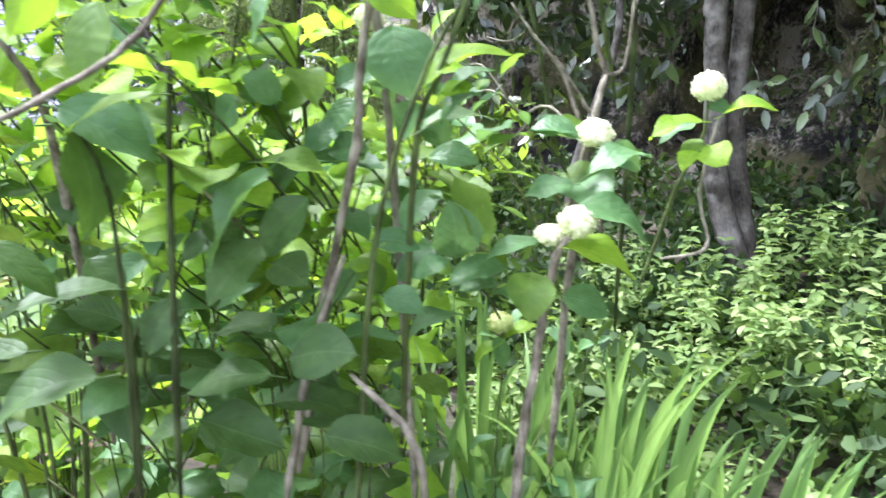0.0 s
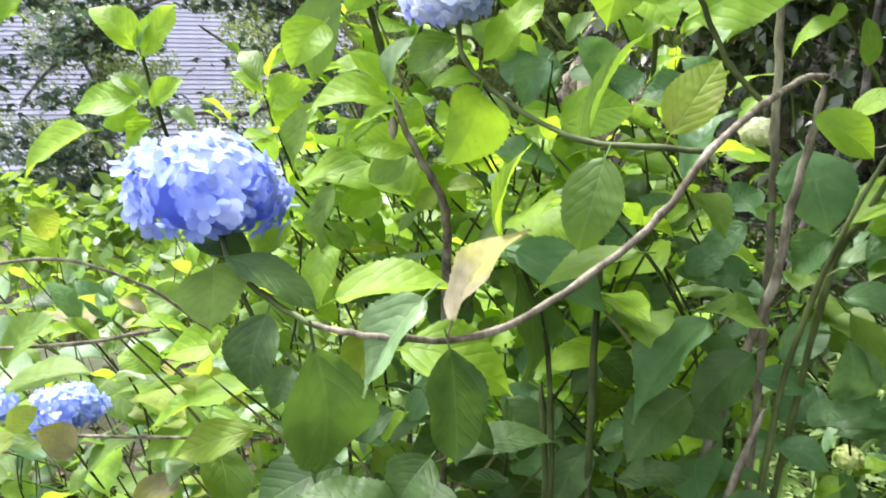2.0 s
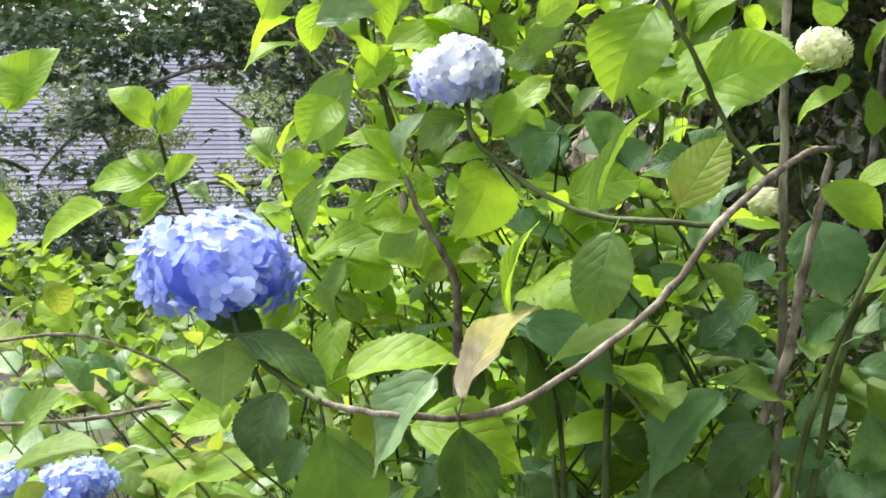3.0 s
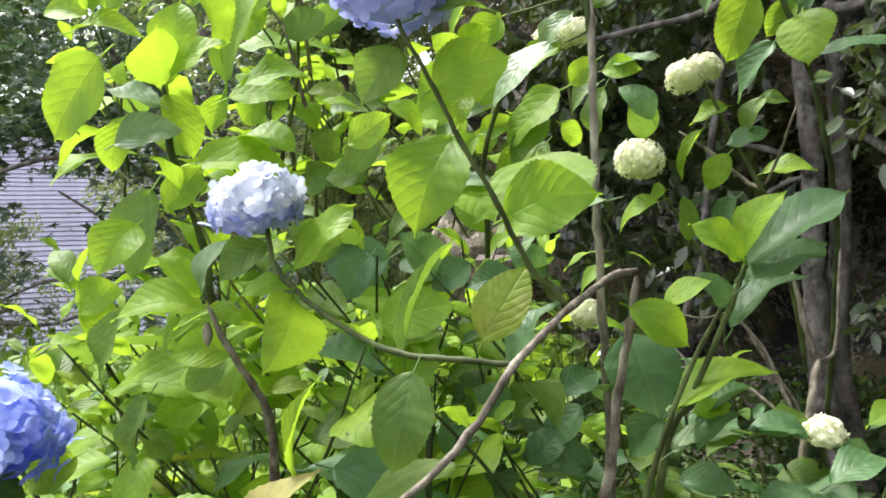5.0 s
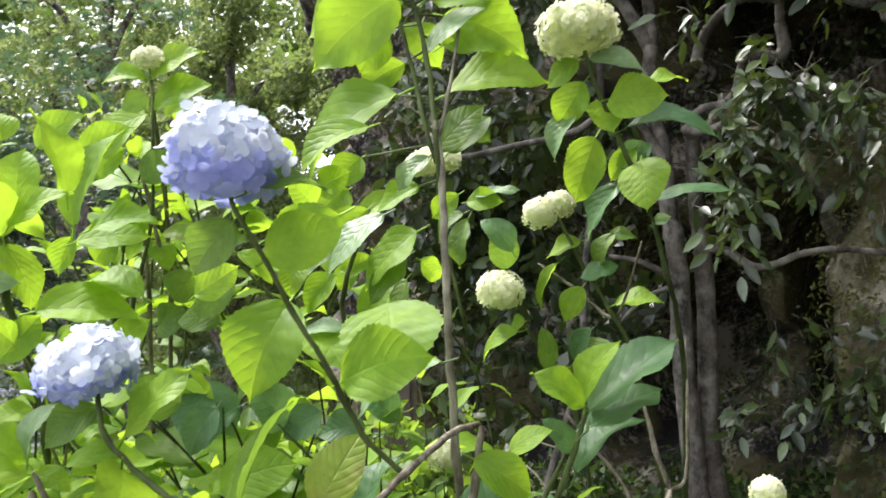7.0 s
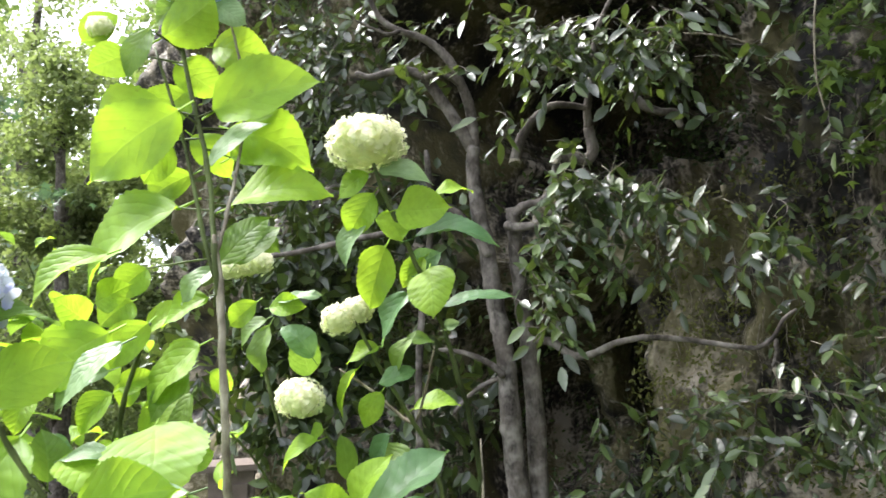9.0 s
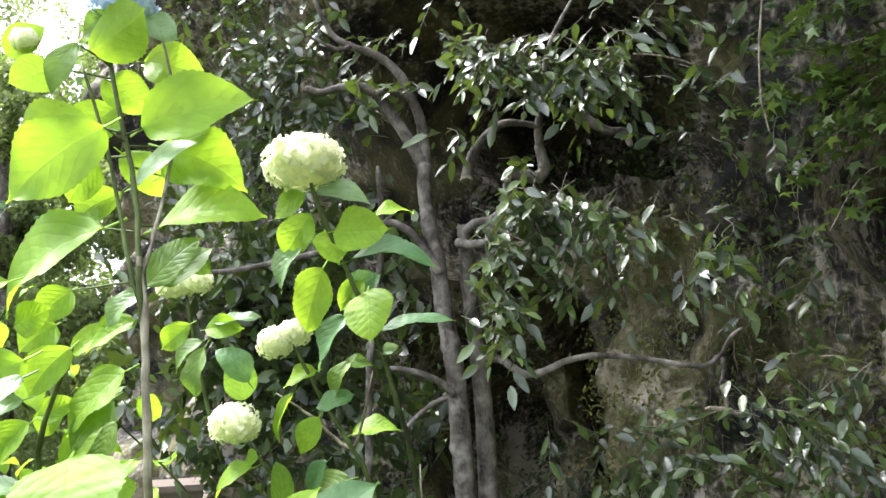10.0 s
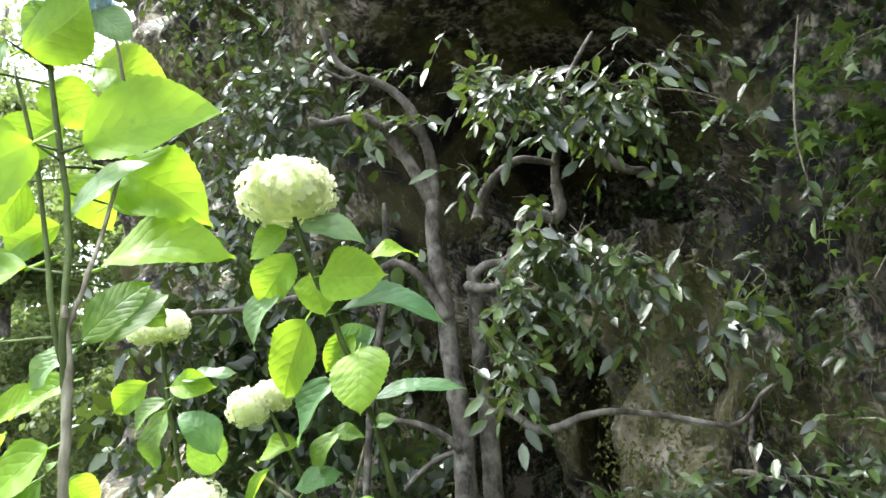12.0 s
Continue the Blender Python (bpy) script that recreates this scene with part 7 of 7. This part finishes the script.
def dry_bud(shrub, centre, size):
    """A dried brown bud left on a shoot end."""
    verts, faces = [], []
    for i in range(7):
        h = i / 6
        r = 0.2 * math.sin(math.pi * (0.08 + 0.9 * h)) ** 0.8
        for k in range(8):
            a = 2 * math.pi * k / 8
            verts.append(Vector((r * math.cos(a) * (1 + 0.15 * (k % 2)), r * math.sin(a), 0.5 - h)) * size)
    for i in range(6):
        for k in range(8):
            faces.append((i * 8 + k, (i + 1) * 8 + k, (i + 1) * 8 + (k + 1) % 8, i * 8 + (k + 1) % 8))
    return part("dry_bud", mesh_of("dry_bud", verts, faces, STEM["bark"]), shrub, Matrix.Translation(centre), "dried brown bud")


dry_bud(blue, (-0.203, 0.725, 1.345), 0.026)


def build_cover():
    """Low leafy ground cover, too fine to count."""
    rnd = np.random.RandomState(8)
    centres, radii = [], []
    for _ in range(430):
        x, y = rnd.uniform(0.1, 2.9), rnd.uniform(1.75, 3.6)
        if noise.noise(Vector((x * 1.5, y * 1.5, 4))) < -0.05 - 0.3 * min(1.3 - abs(x - 1.2), 0.9 - abs(y - 2.6)):
            continue
        rise = min(0.40, max(0.0, y - 1.8) * (0.30 + 0.15 * np.sin(3 * x))) * min(1.0, max(0.15, x - 0.1)) + 0.10 * max(0.0, x - 0.8)
        z = rnd.uniform(0.02, 0.20 + rise)
        centres.append((x, y, z))
        radii.append(rnd.uniform(0.05, 0.15))
    at, ways = [], []
    for c, r in zip(centres, radii):
        for _ in range(7):
            q = np.array(c) + rnd.normal(size=3) * r * np.array((0.8, 0.8, 0.5))
            for tier in range(3):
                turn = rnd.uniform(0, 6.28)
                for k in range(4 - tier // 2):
                    a = turn + k * 1.65 + rnd.uniform(-0.2, 0.2)
                    at.append(q + np.array((0, 0, 0.028 * tier)))
                    ways.append((math.cos(a), math.sin(a), 0.25 * tier - 0.2 + rnd.normal() * 0.15))
    v, f = leaf_cloud(np.array(at), 0.045, rnd, 0.44, 0.75, 0.0, (0, 0, 1), True, np.array(ways))
    tagged(new("ground_cover", mesh_of("ground_cover", v, f, COVER)), "low light green leafy ground cover under the rock", "ground cover", kind="stuff")
    # leaves added to darken the foot of the rock, shade in their colour
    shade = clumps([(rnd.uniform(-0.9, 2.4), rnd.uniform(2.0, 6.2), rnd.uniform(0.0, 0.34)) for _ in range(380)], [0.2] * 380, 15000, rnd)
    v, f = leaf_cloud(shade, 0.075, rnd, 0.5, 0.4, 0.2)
    tagged(new("shade_foliage", mesh_of("shade_foliage", v, f, SHADE_LEAF)), "evergreen leaves coloured dark for the shade along the foot of the rock", "undergrowth", kind="stuff")
    pts = np.stack([rnd.normal(-0.3, 3.0, 4200), rnd.normal(2.6, 2.2, 4200), np.zeros(4200)], 1)
    pts[:, 2] = [ground_height(x, y) + 0.01 for x, y, _ in pts]
    v, f = leaf_cloud(pts, 0.07, rnd, 0.5, 0.8, 0.0)
    tagged(new("leaf_litter", mesh_of("leaf_litter", v, f, DRY)), "dry brown fallen leaves on the soil", "leaf litter", kind="stuff")
    centres, radii = [], []
    for _ in range(170):
        x, y = rnd.uniform(-5.5, -0.7), rnd.uniform(2.4, 6.5)
        z = ground_height(x, y) + rnd.uniform(0.1, 0.75)
        centres.append((x, y, z))
        radii.append(rnd.uniform(0.14, 0.34))
    pts = clumps(centres, radii, 6500, rnd)
    v, f = leaf_cloud(pts, 0.13, rnd, 0.55, 0.5, 0.1)
    tagged(new("understory_foliage", mesh_of("understory_foliage", v, f, UNDER)), "mixed lit green understory foliage", "undergrowth", kind="stuff")


build_cover()


# ---- trees beyond ----
def broad_tree(place, tall, wide, low, leaf_size, count, material, seed, label, category="tree", group="woodland trees"):
    """A tapered trunk, limbs that fork, and a crown of clumped leaves with gaps."""
    t = thing("tree", place, label, category, group)
    rnd, rn = random.Random(seed), np.random.RandomState(seed)
    base = Vector(place)
    top = base + Vector((rnd.uniform(-0.1, 0.1) * tall, rnd.uniform(-0.1, 0.1) * tall, tall * 0.85))
    v, f = tube([base - Vector((0, 0, 0.3)), base.lerp(top, 0.35) + Vector((0.1, 0, 0)), base.lerp(top, 0.7), top], tall * 0.018, tall * 0.004, 9, 5, 0.05, seed)
    part("trunk", mesh_of("trunk", v, f, STEM["trunk"]), t)
    centres, radii = [], []
    for i in range(11):
        h = low + (1 - low) * (i + rnd.random()) / 11
        a = i * 2.4 + rnd.uniform(-0.4, 0.4)
        reach = wide * (1.05 - 0.75 * (h - low) / (1 - low)) * rnd.uniform(0.6, 1.0)
        p = base.lerp(top, h * 0.85)
        q = p + Vector((math.cos(a) * reach, math.sin(a) * reach, tall * rnd.uniform(0.02, 0.14)))
        v, f = tube([p, p.lerp(q, 0.5) + Vector((0, 0, 0.05 * tall)), q], tall * 0.007, tall * 0.0015, 6, 4, 0.05, seed + i)
        part("limb", mesh_of("limb", v, f, STEM["trunk"]), t)
        for k in range(9):
            s = rnd.uniform(0.35, 1.1)
            centres.append(tuple(p.lerp(q, s) + Vector([rnd.gauss(0, wide * 0.13) for _ in range(3)])))
            radii.append(wide * rnd.uniform(0.09, 0.2))
    pts = clumps(centres, radii, count, rn)
    v, f = leaf_cloud(pts, leaf_size, rn, 0.6, 0.6, 0.3, far=True)
    part("crown", mesh_of("crown", v, f, material), t, kind="stuff")
    return t


def on_ground(x, y):
    return (x, y, ground_height(x, y))


# ---- maple before the house ----
MAPLE_SPRAYS = []


def maple_spray(centre, across, high, count):
    MAPLE_SPRAYS.append((centre, across, high, count))


maple = thing("maple_tree", on_ground(-3.6, 7.4), "maple with layered fine dark green leaves before a roof", "maple")
maple_spray((-7.33, 5.12, 1.82), 0.49, 0.43, 420)
maple_spray((-7.42, 5.27, 2.67), 0.49, 0.49, 420)
maple_spray((-6.72, 5.48, 1.93), 0.38, 0.38, 420)
maple_spray((-6.27, 5.14, 1.41), 0.31, 0.26, 240)
maple_spray((-6.07, 5.11, 0.8), 0.19, 0.31, 220)
maple_spray((-6.11, 4.98, 0.35), 0.31, 0.26, 300)
maple_spray((-6.63, 4.63, 0.09), 0.36, 0.26, 300)
maple_spray((-6.2, 4.82, -0.11), 0.46, 0.26, 380)
maple_spray((-6.16, 5.8, 1.94), 0.38, 0.38, 420)
maple_spray((-5.94, 5.57, 1.46), 0.16, 0.21, 70)
maple_spray((-5.61, 6.15, 2.11), 0.38, 0.33, 420)
maple_spray((-5.07, 6.41, 1.95), 0.33, 0.33, 380)
maple_spray((-4.68, 6.5, 1.42), 0.16, 0.43, 240)
maple_spray((-4.56, 6.41, 0.73), 0.16, 0.43, 240)
maple_spray((-5.76, 5.28, -0.2), 0.42, 0.19, 340)
maple_spray((-5.09, 5.78, 1.32), 0.31, 0.21, 16)
maple_spray((-4.95, 6.18, 1.68), 0.21, 0.16, 50)
maple_spray((-5.27, 5.57, 0.86), 0.31, 0.21, 14)
maple_spray((-4.85, 5.77, 0.71), 0.21, 0.21, 30)
maple_spray((-5.04, 5.59, 0.41), 0.46, 0.06, 30)
maple_spray((-6.63, 4.84, 1), 0.26, 0.26, 40)
maple_spray((-4.48, 6.87, 0.53), 0.51, 0.74, 560)
maple_spray((-3.72, 7.26, 0.38), 0.51, 0.74, 460)
maple_spray((-4.12, 6.83, -0.47), 0.74, 0.34, 460)
maple_spray((-6.9, 5.83, 2.82), 0.67, 0.44, 500)
maple_spray((-6.02, 6.32, 2.83), 0.67, 0.44, 500)
maple_spray((-5.14, 6.8, 2.78), 0.67, 0.44, 500)
maple_spray((-4.45, 7.36, 2.55), 0.68, 0.68, 460)
maple_spray((-6.57, 6.46, 3.75), 1.14, 0.51, 500)
maple_spray((-5.28, 7.19, 3.77), 1.14, 0.51, 500)
stem(maple, "trunk", 0.0760, 0.0271, (-3.583, 6.589, -0.798), (-3.747, 6.647, -0.161), (-4.077, 6.663, 0.686), (-4.542, 6.591, 1.479), (-4.949, 6.526, 2.167), (-5.372, 6.489, 3.013))
stem(maple, "trunk", 0.0271, 0.0103, (-4.312, 6.632, 1.11), (-4.59, 6.195, 0.906), (-4.851, 5.776, 0.739), (-5.212, 5.577, 0.75), (-5.511, 5.376, 0.606))
stem(maple, "trunk", 0.0217, 0.0103, (-4.489, 6.608, 1.427), (-4.797, 6.128, 1.111), (-4.959, 5.853, 1.319), (-5.251, 5.737, 1.518))
stem(maple, "trunk", 0.0271, 0.0102, (-4.065, 6.645, 0.58), (-4.539, 6.113, 0.44), (-4.781, 5.762, 0.512), (-5.217, 5.488, 0.381), (-5.729, 5.104, 0.464))
stem(maple, "trunk", 0.0271, 0.0102, (-4.601, 6.583, 1.585), (-5.338, 5.996, 1.832), (-5.886, 5.393, 1.562), (-6.249, 4.977, 1.156), (-6.477, 4.767, 0.805))
maple_spray((-6.94, 4.7, 1.15), 0.21, 0.21, 120)
maple_spray((-6.86, 4.62, 0.59), 0.21, 0.15, 90)
maple_spray((-5.72, 5.47, 1), 0.16, 0.21, 60)


def maple_leaves():
    rnd = np.random.RandomState(9)
    pts = []
    for c, across, high, count in MAPLE_SPRAYS:
        tiers = max(2, count // 30)
        for _ in range(tiers):
            q = np.array(c) + rnd.normal(size=3) * np.array((across, across * 0.8, high)) * 0.6
            pts.append(q + rnd.normal(size=(int(1.25 * count / tiers), 3)) * np.array((0.17, 0.17, 0.045)))
    v, f = star_cloud(np.concatenate(pts), 0.085, rnd)
    part("crown", mesh_of("crown", v, f, MAPLE), maple, label="fine lobed dark green leaves", kind="stuff")


maple_leaves()


def far_woods():
    """Woods on the far slope, too far to tell tree from tree."""
    rnd = np.random.RandomState(4)
    centres, radii = [], []
    for _ in range(1100):
        a = rnd.uniform(-0.25, 1.4)
        far = rnd.uniform(44, 60)
        deg = math.degrees(a)
        top = 15.5 if 23.5 < deg < 30 else 25.0
        e = math.radians(rnd.uniform(-10, top + 1.5 * math.sin(deg * 1.7)))
        centres.append((-math.sin(a) * far, math.cos(a) * far, 1.5 + math.tan(e) * far))
        radii.append(rnd.uniform(1.0, 2.6))
    v, f = leaf_cloud(clumps(centres, radii, 64000, rnd), 0.9, rnd, 0.6, 0.5, 0.3, far=True)
    tagged(new("far_woods", mesh_of("far_woods", v, f, FAR_LEAF)), "hazy green woods on the far slope", "woods", kind="stuff")


far_woods()
for k, (x, y, tall, wide) in enumerate(((-3.2, 13, 12, 3.4), (-8.5, 17, 11, 3.2), (-11, 19.5, 18, 4.6), (-22, 12, 14, 4.4), (-1.5, 18, 16, 4.6), (-6, 24, 17, 5.2), (-13, 25, 13.5, 5.0), (-22, 19, 11, 4.6), (-9.8, 13.2, 14, 3.6), (-5.4, 11.6, 8.6, 2.2), (-3.4, 10.8, 8.0, 1.9), (-16, 22, 19, 5.5), (0.5, 13, 13, 3.6))):
    broad_tree(on_ground(x, y), tall, wide, 0.12, 0.095 if y < 14 else 0.14, 27000 if y < 14 else 14000, WOOD_LEAF, 60 + k, "tall leafy woodland tree with a broken crown")


# unseen trees added behind the path: they close the garden and darken the rock
for k, (x, y, tall, wide) in enumerate(((7.0, -3.0, 10, 3.4), (5.5, -7.0, 11, 3.6), (10.5, -7.5, 13, 4.2), (-6.0, -9.0, 11, 3.6))):
    broad_tree(on_ground(x, y), tall, wide, 0.1, 0.2, 9000, WOOD_LEAF, 90 + k, "tall leafy woodland tree with a broken crown")


# ---- house ----
def box(name, lo, hi, material, parent, label=""):
    (a, b, c), (d, e, f) = lo, hi
    v = [(a, b, c), (d, b, c), (d, e, c), (a, e, c), (a, b, f), (d, b, f), (d, e, f), (a, e, f)]
    q = [(0, 3, 2, 1), (4, 5, 6, 7), (0, 1, 5, 4), (1, 2, 6, 5), (2, 3, 7, 6), (3, 0, 4, 7)]
    me = mesh_of(name, v, q, material, smooth=False)
    ob = new(name, me)
    ob.parent = parent
    return tagged(ob, label=label)


def build_house():
    house = thing("house", (0, 0, 0), "low house with a grey tiled roof behind the maples", "house")
    house.matrix_basis = Matrix.Translation((-24.9, 23.3, -7.45)) @ pose(0, 0, 0, 0, 0, 44)
    box("wall", (-8, 0, -0.6), (8, 8, 2.9), PLASTER, house)
    for x in (-6, -2.5, 1, 4.5):
        w = box("window", (x, -0.06, 0.9), (x + 1.6, 0.02, 2.2), BOARD, house)
        g = box("pane", (x + 0.1, -0.09, 1.0), (x + 1.5, -0.05, 2.1), GLASS, house)
        g.parent = w
    rows, rise, run = 46, 0.187, 0.205
    tilt = math.atan2(rise, run)
    length = math.hypot(rise, run)
    v = []
    for x in (-9, 9):
        v += [(x, 0, -0.01), (x, length * 1.25, -0.02), (x, length * 1.25, 0.015), (x, 0, 0.105)]
    course = mesh_of("tile_course", v, [(0, 1, 2, 3), (7, 6, 5, 4), (0, 4, 5, 1), (1, 5, 6, 2), (2, 6, 7, 3), (3, 7, 4, 0)], TILE, smooth=False)
    roof = box("roof", (-8.9, -1.0, 2.8), (8.9, 8.2, 2.9), BOARD, house, "grey tiled roof in level courses")
    for i in range(rows):
        ob = new("tile_course", course)
        ob.parent = roof
        ob.matrix_basis = Matrix.Translation((0, -1.1 + i * run, 2.85 + i * rise)) @ Matrix.Rotation(tilt, 4, "X")


build_house()


def garden_hut():
    hut = thing("garden_hut", (-1.4, 6.4, ground_height(-1.4, 6.4)), "small brown wooden hut with a flat boarded roof", "hut")
    z = ground_height(-1.4, 6.4)
    hut.matrix_basis = Matrix.Translation((-1.4, 6.4, z)) @ pose(0, 0, 0, 0, 0, 14)
    h = 0.92 - z
    box("wall", (-0.17, 0, 0), (0.17, 0.4, h), BOARD, hut)
    box("roof", (-0.24, -0.08, h), (0.24, 0.5, h + 0.045), BOARD, hut, "flat overhanging wooden roof")
    box("door", (-0.12, -0.03, 0.1), (0.12, 0.004, h - 0.1), BOARD, hut)


garden_hut()
